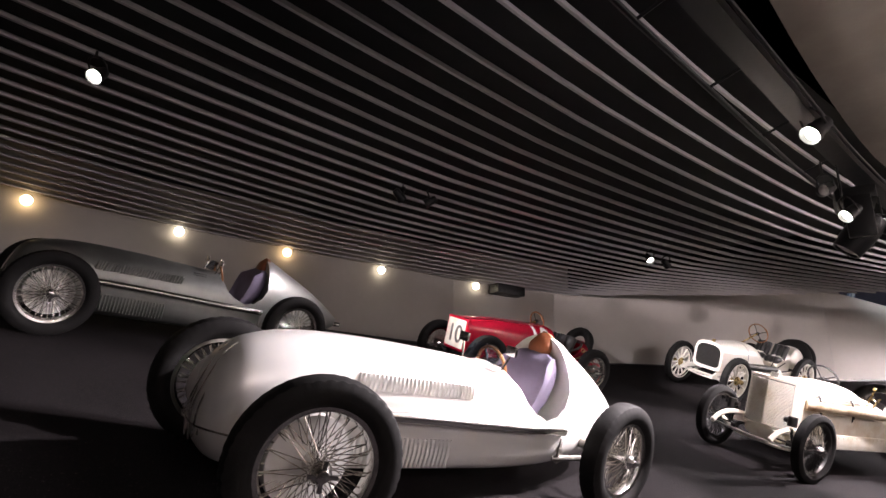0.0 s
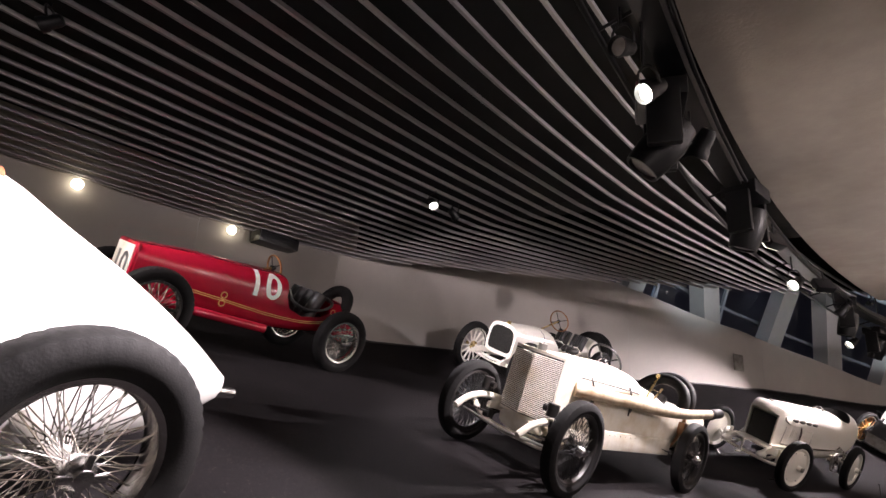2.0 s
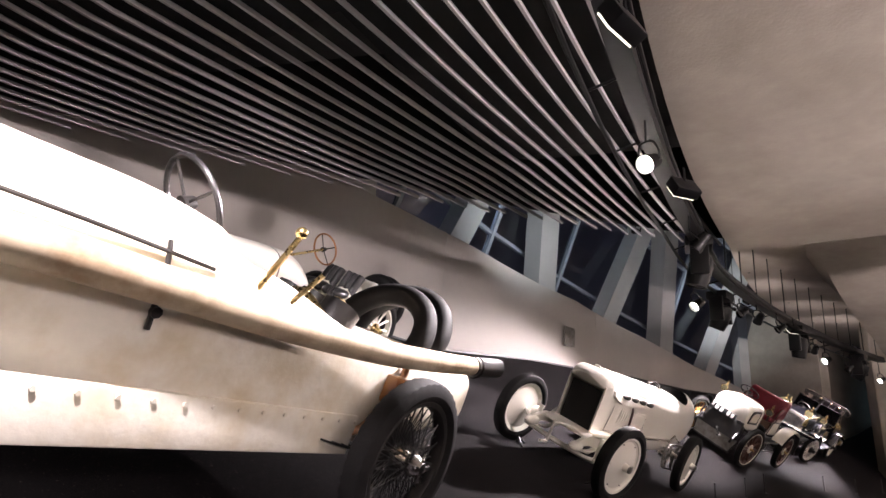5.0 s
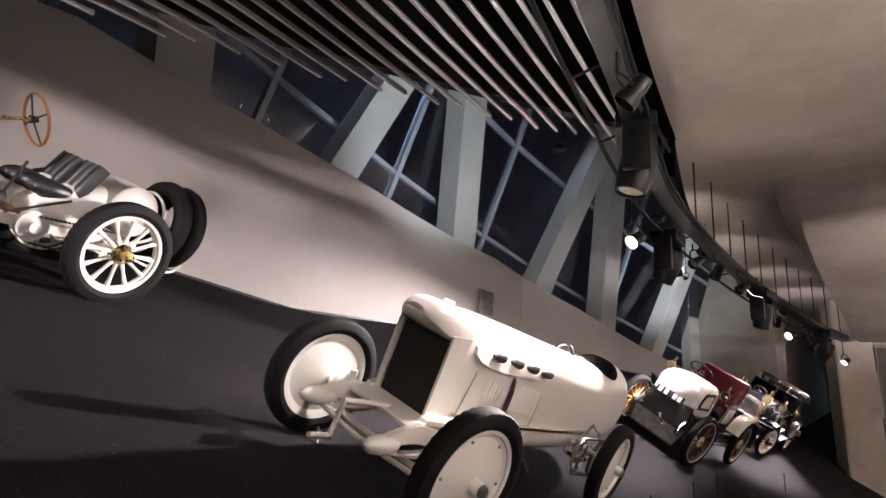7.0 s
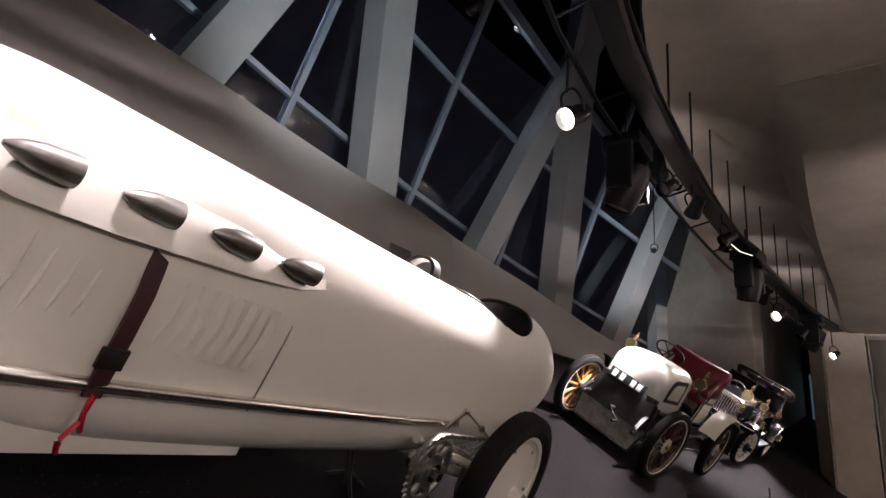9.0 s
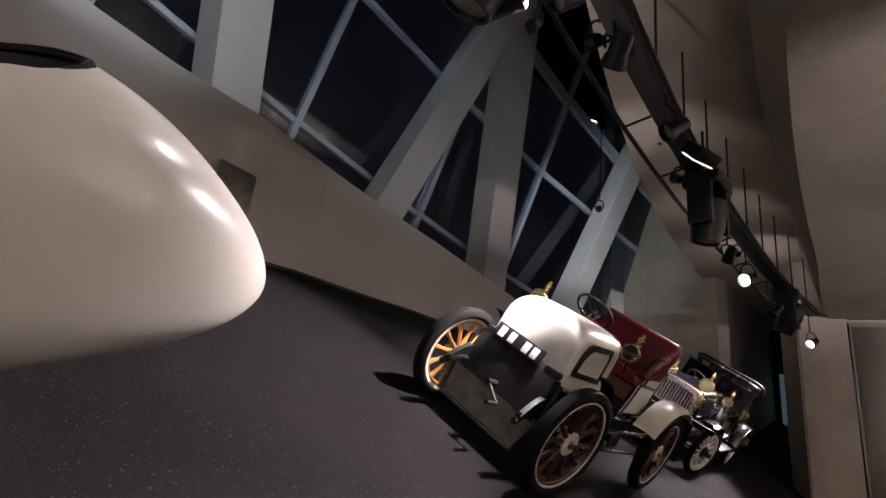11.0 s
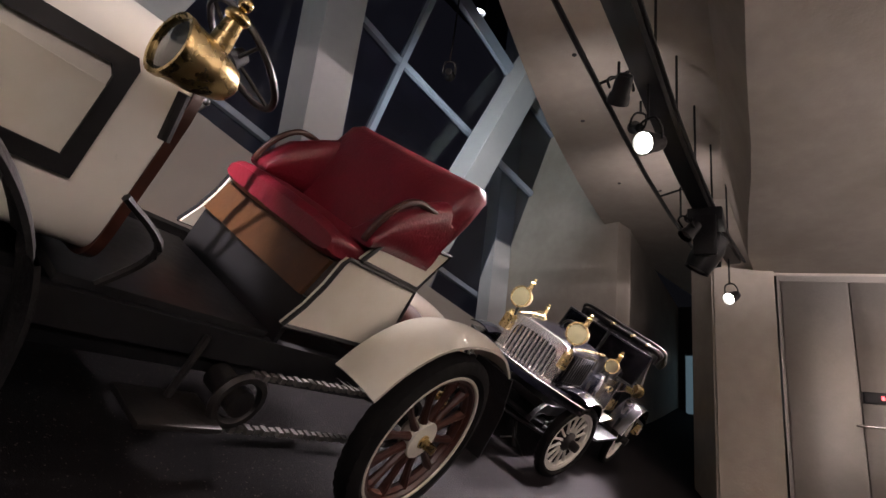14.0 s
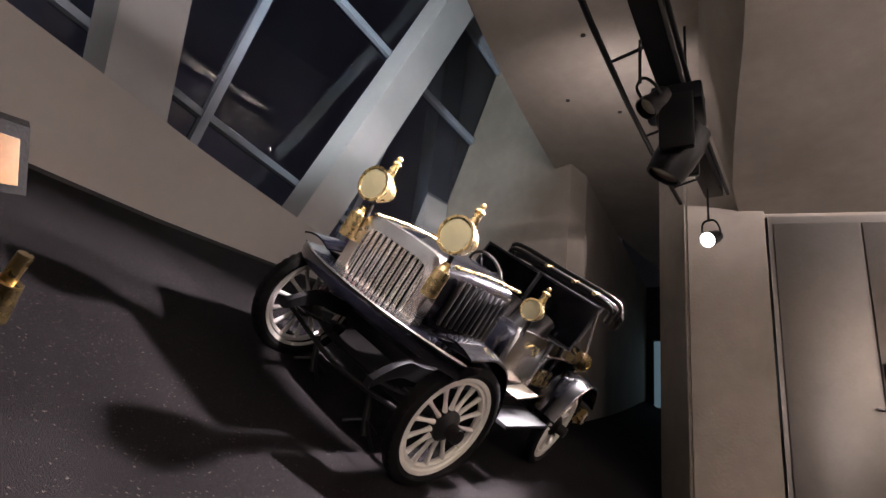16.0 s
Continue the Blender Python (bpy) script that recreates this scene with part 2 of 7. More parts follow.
def hoop(bm, c, R, r, axis="y", n=40, k=10, squash=1.0, start=0.0, end=2 * math.pi):
    """A ring round an axis."""
    full = abs(end - start - 2 * math.pi) < 1e-6
    rings = []
    for i in range(n if full else n + 1):
        a = start + (end - start) * i / n
        ring = []
        for j in range(k):
            b = 2 * math.pi * j / k
            rr, h = R + r * math.cos(b), r * squash * math.sin(b)
            u, v = rr * math.cos(a), rr * math.sin(a)
            ring.append(Vector(c) + Vector({"y": (u, h, v), "x": (h, u, v), "z": (u, v, h)}[axis]))
        rings.append(ring)
    if full:
        rings.append(rings[0])
        rows = [[bm.verts.new(p) for p in ring] for ring in rings[:-1]]
        for i in range(n):
            a, b = rows[i], rows[(i + 1) % n]
            for j in range(k):
                bm.faces.new((a[j], a[(j + 1) % k], b[(j + 1) % k], b[j]))
    else:
        skin(bm, rings)


def lathe(bm, profile, n=36, c=(0, 0, 0)):
    """A profile of (radius, y) turned round the y axis."""
    rows = []
    for r, y in profile:
        rows.append([bm.verts.new(Vector(c) + Vector((r * math.cos(2 * math.pi * i / n), y, r * math.sin(2 * math.pi * i / n)))) for i in range(n)])
    for a, b in zip(rows[:-1], rows[1:]):
        for i in range(n):
            bm.faces.new((a[i], a[(i + 1) % n], b[(i + 1) % n], b[i]))
    bm.faces.new(rows[0])
    bm.faces.new(list(reversed(rows[-1])))


def section(x, w, zb, zt, top=2.4, bottom=4.0, mid=0.45, n=36, y=0.0):
    """A ring across a body: half width, bottom and top height, squareness above and below."""
    zm = zb + (zt - zb) * mid
    ring = []
    for i in range(n):
        a = 2 * math.pi * i / n
        ca, sa = math.cos(a), math.sin(a)
        e = top if sa >= 0 else bottom
        h = (zt - zm) if sa >= 0 else (zm - zb)
        ring.append(Vector((x, y + w * math.copysign(abs(ca) ** (2 / e), ca), zm + h * math.copysign(abs(sa) ** (2 / e), sa))))
    return ring


def hull(stations, per=5, n=36):
    """A body over stations (x, half width, bottom, top, squareness above, below, mid), eased between them."""
    st = np.array(stations, float)
    key = np.arange(len(st))
    t = np.linspace(0, len(st) - 1, (len(st) - 1) * per + 1)
    cols = []
    for c in range(st.shape[1]):
        v = st[:, c]
        slope = np.gradient(v)
        i = np.minimum(t.astype(int), len(st) - 2)
        f = t - i
        cols.append((2 * f ** 3 - 3 * f ** 2 + 1) * v[i] + (f ** 3 - 2 * f ** 2 + f) * slope[i] + (-2 * f ** 3 + 3 * f ** 2) * v[i + 1] + (f ** 3 - f ** 2) * slope[i + 1])
    bm = bmesh.new()
    skin(bm, [section(*row, n=n) for row in np.array(cols).T])
    return bm


def carved(bm, cutter):
    """The body with the cutter's volume taken out."""
    bmesh.ops.recalc_face_normals(bm, faces=bm.faces)
    bmesh.ops.recalc_face_normals(cutter, faces=cutter.faces)
    a, b = bpy.data.meshes.new("a"), bpy.data.meshes.new("b")
    bm.to_mesh(a), cutter.to_mesh(b)
    bm.free(), cutter.free()
    oa, ob = new("carving", a), new("carving_tool", b)
    mod = oa.modifiers.new("cut", "BOOLEAN")
    mod.object, mod.operation, mod.solver = ob, "DIFFERENCE", "EXACT"
    deps = bpy.context.evaluated_depsgraph_get()
    res = bpy.data.meshes.new_from_object(oa.evaluated_get(deps))
    out = bmesh.new()
    out.from_mesh(res)
    for o in (oa, ob):
        bpy.data.objects.remove(o)
    for me in (a, b, res):
        bpy.data.meshes.remove(me)
    return out


def prism(bm, corners, depth):
    """A flat outline given as points, thickened along a vector."""
    depth = Vector(depth)
    a = [bm.verts.new(p) for p in corners]
    b = [bm.verts.new(Vector(p) + depth) for p in corners]
    bm.faces.new(a)
    bm.faces.new(list(reversed(b)))
    for i in range(len(a)):
        j = (i + 1) % len(a)
        bm.faces.new((a[i], a[j], b[j], b[i]))


# ---------------------------------------------------------------- setting
def grid_sheet(name, degs, radii, height, mat, thick=0.0):
    bm = bmesh.new()
    rows = [[bm.verts.new(arc(r(d) if callable(r) else r, d, height(r(d) if callable(r) else r, d))) for r in radii] for d in degs]
    for a, b in zip(rows[:-1], rows[1:]):
        for i in range(len(radii) - 1):
            bm.faces.new((a[i], a[i + 1], b[i + 1], b[i]))
    if thick:
        bmesh.ops.solidify(bm, geom=bm.faces[:], thickness=thick)
    return part(name, bm, mat)


def wall_r(d):
    return table(d, WALL_R)


floor_radii = [30.0, 36.0, 40.0, 41.0] + [41.5 + 0.5 * i for i in range(8)] + [45.5 + 0.25 * i for i in range(4)]
floor_radii = floor_radii + [lambda d, k=k: 46.4 + (wall_r(d) + 0.15 - 46.4) * k / 6 if wall_r(d) > 46.4 else 46.4 - 0.02 * (6 - k) for k in range(1, 7)]
tagged(grid_sheet("floor", np.arange(80, 153, 1.0), floor_radii, floor_z, ASPHALT), "dark grey banked floor of a curved track", "floor", kind="structure")


def wall_mesh(d0, d1, step, r_in, thick, z0, z1):
    bm = bmesh.new()
    degs = np.arange(d0, d1 + 1e-6, step)
    rings = []
    for d in degs:
        r = r_in(d)
        rings.append([arc(r, d, z0(d)), arc(r, d, z1(d)), arc(r + thick, d, z1(d)), arc(r + thick, d, z0(d))])
    skin(bm, rings)
    return bm


base_of = lambda d: floor_z(wall_r(d), d) - 0.1
tagged(part("wall_outer", wall_mesh(95.0, 152.0, 0.5, wall_r, 0.3, base_of, lambda d: table(d, WALL_TOP)), PLASTER), "pale grey-beige plastered wall behind the cars", "wall", kind="structure")
# the shadow gap's darkness is a solid black strip before the wall foot
tagged(part("baseboard", wall_mesh(95.0, 152.0, 0.5, lambda d: wall_r(d) - 0.02, 0.016, base_of, lambda d: floor_z(wall_r(d), d) + 0.03), BLACK), "thin black strip standing in for the shadow gap along the wall foot", "baseboard", kind="structure")
for d in (129.5, 126.2, 115.4, 108.7):
    bm = bmesh.new()
    r = wall_r(d)
    box(bm, arc(r - 0.001, d, (base_of(d) + table(d, WALL_TOP)) / 2 + 0.1), (0.008, 0.008, table(d, WALL_TOP) - base_of(d) - 0.25))
    tagged(part("trim", bm, STRUT), "fine vertical joint in the plaster", "trim", kind="structure")


# slatted ceiling
def slat_end(r):
    return 115.97 + (r - 42.12) * 1.48


SLAT_Z = 4.6
SLAT_PITCH = [(114, 0.155), (117, 0.17), (120.5, 0.198), (126, 0.272), (130, 0.292), (134, 0.31), (152, 0.31)]
bm = bmesh.new()
for i in range(42):
    r_of = lambda d: 41.36 + table(d, SLAT_PITCH) * i
    degs = [d for d in list(np.arange(115.0, 126.0, 0.2)) + list(np.arange(126.0, 152.1, 1.0)) if d >= slat_end(r_of(d)) and wall_r(d) - 0.05 > r_of(d)]
    if len(degs) < 2:
        continue
    skin(bm, [[arc(r_of(d) - 0.0145, d, SLAT_Z), arc(r_of(d) - 0.0145, d, SLAT_Z + 0.045), arc(r_of(d) + 0.0145, d, SLAT_Z + 0.045), arc(r_of(d) + 0.0145, d, SLAT_Z)] for d in degs])
tagged(part("ceiling_slats", bm, SLAT), "slim grey metal slats hung in long curves under a black ceiling", "ceiling", kind="structure")
tagged(grid_sheet("ceiling_void", np.arange(114.0, 153, 1.0), [41.2, 44.0, 47.0, lambda d: max(47.1, wall_r(d) + 0.3)], lambda r, d: 5.45 if d > slat_end(min(r, 47.5)) else 13.0, VOID), "black ceiling above the slats", "ceiling", kind="structure")


# added black sheet for the dark void above the slats; hides the windows behind
bm = bmesh.new()
skin(bm, [[arc(r, slat_end(r) + 0.55, SLAT_Z + 0.06), arc(r, slat_end(r) + 0.55, 9.0), arc(r, slat_end(r) + 0.75, 9.0), arc(r, slat_end(r) + 0.75, SLAT_Z + 0.06)] for r in np.arange(41.2, 48.6, 0.4)])
tagged(part("void_screen", bm, VOID), "added black sheet standing in for the dark void above the slats", "ceiling", kind="structure")


# concrete ceilings
def slab(name, degs, r0, r1, z, thick, label):
    bm = bmesh.new()
    rings = [[arc(r0, d, z), arc(r1(d), d, z), arc(r1(d), d, z + thick), arc(r0, d, z + thick)] for d in degs]
    skin(bm, rings)
    return tagged(part(name, bm, CONCRETE), label, "ceiling", kind="structure")


slab("ceiling_low", np.arange(114.6, 153, 0.8), 33.0, lambda d: table(d, [(152, 40.4), (136, 40.5), (130, 40.85), (114, 41.25)]), 4.56, 1.2, "smooth warm grey concrete ceiling over the walkway")
high = slab("ceiling_high", np.arange(84.0, 114.7, 0.8), 33.0, lambda d: table(d, [(114.6, 41.4), (112, 41.75), (106.7, 42.5), (100.5, 43.4), (95, 44.15), (84, 44.6)]), 5.56, 0.5, "raised raw concrete ceiling with tie holes")


for d, r in ((110.2, 42.1), (107.6, 42.2), (105.0, 42.3), (102.4, 42.5), (100.6, 42.9), (99.3, 42.5), (97.9, 43.1), (97.2, 42.6)):
    bm = bmesh.new()
    rod(bm, arc(r, d, 5.553), arc(r, d, 5.561), 0.028, None, 12)
    part("tie_hole", bm, IRON, high, "small dark tie hole")


# window front: leans in, with pairs of slanting struts
FRONT_R = [(95, 46.1), (98.4, 46.42), (100.9, 46.68), (105.4, 47.14), (112, 47.8), (120, 48.6), (130, 49.6)]


def face_r(d, z):
    """Room side of the struts."""
    return table(d, FRONT_R) - 0.45 - 0.25 * (z - 4.95)


def glass_r(d, z):
    """The glazing leans in a little more than the struts."""
    return table(d, FRONT_R) + 0.58 - 0.385 * (z - 4.95)


def face(d, z, off=0.0):
    return arc(face_r(d, z) + off, d, z)


def glass(d, z, off=0.0):
    return arc(glass_r(d, z) + off, d, z)


def strut(mid, slope, half, low, label):
    """A slanting column: its place on the arc at 6 m height and its slope along the arc per metre."""
    bm = bmesh.new()
    rings = []
    for k in range(9):
        z = low + (12.5 - low) * k / 8
        d = mid + slope * (6.0 - z)
        rings.append([face(d - half, z, 0.0), face(d + half, z, 0.0), face(d + half, z, 0.55), face(d - half, z, 0.55)])
    skin(bm, rings)
    bmesh.ops.bevel(bm, geom=[e for e in bm.edges if abs((e.verts[0].co - e.verts[1].co).z) > 0.5], offset=0.012, segments=1, affect="EDGES")
    return tagged(part("strut", bm, STRUT), label, "column", "struts of the window front", kind="structure")


for mid, slope, half, low in ((121.67, 0.36, 0.50, 5.2), (118.3, -0.33, 0.52, 5.0), (114.3, 0.36, 0.42, 4.6), (110.2, -0.32, 0.45, 4.2),
                              (105.75, 0.35, 0.42, 3.6), (102.8, -0.27, 0.42, 3.2), (98.45, 0.33, 0.36, 2.7)):
    strut(mid, slope, half, low, "white-grey slanting concrete strut before the window")

# mullions and panes
mull = [122.3, 120.1, 116.2, 112.15, 108.25, 104.4, 100.93, 97.6, 95.2]


def foot(d):
    return table(d, WALL_TOP) - 0.8


for a, b in zip(mull[:-1], mull[1:]):
    win = new("window")
    tagged(win, "tall dark night window between slanting struts", "window", "windows of the front", kind="structure")
    bm = bmesh.new()
    skin(bm, [[glass(a - 0.07, z, -0.08), glass(a + 0.07, z, -0.08), glass(a + 0.07, z, 0.08), glass(a - 0.07, z, 0.08)] for z in (foot(a), 12.5)])
    part("mullion", bm, MULLION, win)
    for level, rise, tall in ((4.95, 0.14, 0.045), (7.44, 0.13, 0.045), (9.2, 0.19, 0.11)):
        za, zb = level + (a - 100.93) * rise, level + (b - 100.93) * rise
        bm = bmesh.new()
        skin(bm, [[glass(d, z - tall, -0.06), glass(d, z + tall, -0.06), glass(d, z + tall, 0.06), glass(d, z - tall, 0.06)] for d, z in ((a - 0.07, za), (b + 0.07, zb))])
        part("transom", bm, MULLION, win)
    bm = bmesh.new()
    skin(bm, [[glass(d, foot(d), 0.02), glass(d, 12.5, 0.02), glass(d, 12.5, 0.035), glass(d, foot(d), 0.035)] for d in (a, b)])
    part("pane", bm, GLASS, win)
# ledge behind the wall's top
bm = bmesh.new()
skin(bm, [[arc(wall_r(d) + 0.28, d, table(d, WALL_TOP) - 0.25), arc(wall_r(d) + 0.28, d, table(d, WALL_TOP) - 0.05), arc(glass_r(d, 4) + 0.2, d, table(d, WALL_TOP) - 0.05), arc(glass_r(d, 4) + 0.2, d, table(d, WALL_TOP) - 0.25)] for d in np.arange(95, 125, 1.0)])
tagged(part("window_sill", bm, PLASTER), "deep plastered sill behind the wall top", "sill", kind="structure")
bm = bmesh.new()
skin(bm, [[arc(40, d, 12.5), arc(48.5, d, 12.5), arc(48.5, d, 12.6), arc(40, d, 12.6)] for d in np.arange(84, 126, 1.5)])
tagged(part("ceiling_top", bm, VOID), "dark top of the window hall", "ceiling", kind="structure")
# night distance beyond the glass
bm = bmesh.new()
skin(bm, [[arc(58, d, -4), arc(58, d, 26), arc(58.2, d, 26), arc(58.2, d, -4)] for d in np.arange(70, 150, 4.0)])
tagged(part("backdrop", bm, glowing("night_distance", (0.62, 0.56, 0.68), 0.0045)), "dark night outside the windows", "backdrop", kind="structure")

# concrete at the far end
bm = bmesh.new()
prism(bm, [(26.17, 18.12, 0.8), (26.3, 20.9, 2.0), (26.3, 20.9, 12.5), (26.17, 18.12, 12.5)], (0.5, 0, 0))
tagged(part("wall_end", bm, CONCRETE), "raw concrete wall beside the last window", "wall", kind="structure")
bm = bmesh.new()
prism(bm, [(25.75, 20.92, 1.8), (26.8, 20.92, 1.8), (26.8, 20.92, 12.5), (25.75, 20.92, 12.5)], (0, 0.35, 0))
tagged(part("window_jamb", bm, STRUT), "grey jamb between the last window and the end wall", "jamb", kind="structure")
bm = bmesh.new()
prism(bm, [(26.67, 18.14, 0.3), (33.0, 19.9, 0.3), (33.0, 19.9, 5.56), (26.67, 18.14, 5.56)], (0, 0.3, 0))
tagged(part("wall_passage", bm, CONCRETE), "concrete side wall of a dark passage", "wall", kind="structure")
# black sheet: the passage's unlit depth put into its colour
bm = bmesh.new()
prism(bm, [(33.0, 13.0, 0.0), (33.0, 20.4, 0.0), (33.0, 20.4, 5.56), (33.0, 13.0, 5.56)], (0.3, 0, 0))
tagged(part("wall_passage", bm, VOID), "black sheet standing in for the unlit depth of the passage", "wall", kind="structure")
bm = bmesh.new()
box(bm, (32.93, 18.6, 3.3), (0.06, 2.2, 1.7), 0.01)
screen = tagged(part("glass_panel", bm, BLACK), "dim blue-grey lit glass panel at the passage end", "panel")
bm = bmesh.new()
box(bm, (32.89, 18.6, 3.3), (0.03, 2.1, 1.6), 0.005)
part("lit_face", bm, BLUELIT, screen, "faintly glowing blue-grey face")
# pillar with the lift front beside it
bm = bmesh.new()
prism(bm, [(25.95, 16.32, -0.6), (26.6, 16.92, -0.6), (27.2, 16.6, -0.6), (26.36, 15.52, -0.6)], (0, 0, 6.16))
bmesh.ops.bevel(bm, geom=[e for e in bm.edges if abs((e.verts[0].co - e.verts[1].co).z) > 3], offset=0.03, segments=2, affect="EDGES")
tagged(part("pillar", bm, CONCRETE), "stained raw concrete pillar at the end of the hall", "pillar", kind="structure")
U = Vector((0.40, -0.917, 0)).normalized()
V = Vector((0.917, 0.40, 0)).normalized()
p0 = Vector((26.36, 15.50, 0))
bm = bmesh.new()
q = p0 + V * 0.06
prism(bm, [q + Vector((0, 0, -0.6)), q + U * 8.2 + Vector((0, 0, -0.6)), q + U * 8.2 + Vector((0, 0, 4.25)), q + Vector((0, 0, 4.25))], V * 0.2)
lift = tagged(part("wall_lift", bm, STEEL), "brushed metal lift front in the concrete wall", "wall", kind="structure")
for k in range(9):
    bm = bmesh.new()
    q = p0 + U * (0.05 + 0.88 * k) + V * 0.05
    box(bm, q + U * 0.425 + Vector((0, 0, 1.8)), (0.845, 0.03, 4.7), 0.006, Matrix((U, V, Vector((0, 0, 1)))).transposed())
    part("panel", bm, STEEL, lift)
bm = bmesh.new()
box(bm, p0 + U * 1.10 + V * 0.015 + Vector((0, 0, 2.47)), (0.30, 0.05, 0.16), 0.008, Matrix((U, V, Vector((0, 0, 1)))).transposed())
ind = tagged(part("floor_indicator", bm, BLACK), "small black lift display with a red light on the metal wall", "display")
bm = bmesh.new()
box(bm, p0 + U * 1.17 + V * (-0.014) + Vector((0, 0, 2.47)), (0.03, 0.01, 0.05), 0, Matrix((U, V, Vector((0, 0, 1)))).transposed())
part("light", bm, REDLIT, ind, "glowing red figure")
bm = bmesh.new()
box(bm, p0 + U * 1.05 + V * 0.02 + Vector((0, 0, 2.08)), (0.42, 0.03, 0.03), 0.006, Matrix((U, V, Vector((0, 0, 1)))).transposed())
tagged(part("handrail", bm, CHROME), "short metal bar on the lift front", "handle")
# folded concrete: the ceiling drops towards the lift front
bm = bmesh.new()
rings = []
for d in np.arange(84.0, 110.1, 1.0):
    drop = table(d, [(84, 1.28), (96.7, 1.26), (100.5, 0.98), (110, 0.02)])
    edge = table(d, [(84, 41.7), (96.7, 41.4), (100.5, 40.9), (110, 40.4)])
    rings.append([arc(edge + 0.3, d, 5.575), arc(edge + 0.3, d, 5.565), arc(edge, d, 5.565 - drop), arc(33.3, d, 5.565 - drop), arc(33.3, d, 5.575)])
skin(bm, rings)
tagged(part("beam", bm, CONCRETE), "folded concrete soffit sloping down beside the walkway", "beam", kind="structure")
bm = bmesh.new()
prism(bm, [p0 - U * 0.42 + V * 0.1 + Vector((0, 0, 4.255)), p0 + U * 8.2 + V * 0.1 + Vector((0, 0, 4.255)), p0 + U * 8.2 + V * 0.1 + Vector((0, 0, 5.57)), p0 - U * 0.42 + V * 0.1 + Vector((0, 0, 5.57))], V * 0.4)
tagged(part("lintel", bm, CONCRETE), "plain concrete lintel over the lift front", "beam", kind="structure")
# plain walls that close the place behind the camera
bm = bmesh.new()
skin(bm, [[arc(33.5, d, -1.6), arc(33.5, d, 5.6), arc(33.2, d, 5.6), arc(33.2, d, -1.6)] for d in np.arange(84, 153, 1.5)])
tagged(part("wall_inner", bm, PLASTER), "plain wall on the inner side of the walkway", "wall", kind="structure")
bm = bmesh.new()
prism(bm, [arc(33, 151.8, -1.0), arc(51, 151.8, -1.0), arc(51, 151.8, 6), arc(33, 151.8, 6)], arc(40, 153, 0) - arc(40, 152.5, 0))
tagged(part("wall_back", bm, PLASTER), "plain wall closing the hall", "wall", kind="structure")

# grille plate in the wall
d = 110.15
bm = bmesh.new()
turn = Matrix.Rotation(radians(d - 90), 3, "Z")
box(bm, arc(wall_r(d) - 0.012, d, 3.75), (0.80, 0.03, 0.52), 0.006, turn)
tagged(part("wall_vent", bm, GREYMETAL), "square grey ventilation plate in the wall", "vent")

# round lamps on the wall and the black box beside one
for d, mat in ((139.0, WARM), (136.47, BRIGHT), (134.19, WARM), (131.76, BRIGHT), (128.86, BRIGHT)):
    c = arc(wall_r(d) - 0.10, d, 4.50)
    lamp = thing("wall_lamp", Matrix.Translation(c), "small round glowing globe lamp on the wall", "lamp", "row of wall lamps")
    bm = bmesh.new()
    ball(bm, (0, 0, 0), 0.085, n=20)
    part("globe", bm, mat, lamp, "glowing glass globe")
    bm = bmesh.new()
    o = arc(0.10, d, 0) - Vector((CX, CY, 0))
    rod(bm, (0, 0, 0), o, 0.035, 0.05, 14)
    part("socket", bm, BLACK, lamp)
bm = bmesh.new()
d = 127.95
box(bm, arc(wall_r(d) - 0.2, d, 4.47), (0.85, 0.36, 0.22), 0.01, Matrix.Rotation(radians(d - 90), 3, "Z"))
tagged(part("projector_box", bm, BLACK), "flat black equipment box under the slats at the wall", "box")

# ---------------------------------------------------------------- light rail and lamps
# strength of the added, unseen fill lamps on the inner wall
INNER_FILL_WATTS = 72.0
UP_FILL_WATTS = 420.0

def rail_r(d):
    return table(d, [(150, 40.7), (134, 40.8), (130, 40.95), (126, 41.1), (118, 41.35), (114.5, 41.55), (110, 41.5), (104, 41.45), (97, 41.55)])


RAIL_Z = 4.22
rail = thing("light_truss", Matrix(), "black curved lighting truss hung below the ceiling edge", "truss")
bm = bmesh.new()
degs = np.arange(97.0, 150.1, 0.75)
skin(bm, [[arc(rail_r(d) - 0.09, d, RAIL_Z), arc(rail_r(d) + 0.09, d, RAIL_Z), arc(rail_r(d) + 0.09, d, RAIL_Z + 0.16), arc(rail_r(d) - 0.09, d, RAIL_Z + 0.16)] for d in degs])
part("cable_tray", bm, STAGE, rail)
bm = bmesh.new()
tube(bm, [arc(rail_r(d) + 0.36, d, RAIL_Z - 0.02) for d in np.arange(97.0, 150.1, 1.5)], 0.024, 8, False)
part("outer_pipe", bm, STAGE, rail)
bm = bmesh.new()
tube(bm, [arc(rail_r(d) - 0.14, d, RAIL_Z + 0.02) for d in np.arange(97.0, 150.1, 1.5)], 0.02, 8, False)
part("inner_pipe", bm, STAGE, rail)
for d in np.arange(97.6, 150, 1.6):
    bm = bmesh.new()
    rod(bm, arc(rail_r(d) + 0.36, d, RAIL_Z - 0.02), arc(rail_r(d) + 0.05, d, RAIL_Z + 0.05), 0.014, None, 6)
    part("crossbar", bm, STAGE, rail)
for d in np.arange(97.4, 114, 1.45):
    bm = bmesh.new()
    rod(bm, arc(rail_r(d) + 0.02, d, RAIL_Z + 0.1), arc(rail_r(d) + 0.02, d, 5.57), 0.014, None, 6)
    part("hanger", bm, STAGE, rail, "thin black hanging rod")


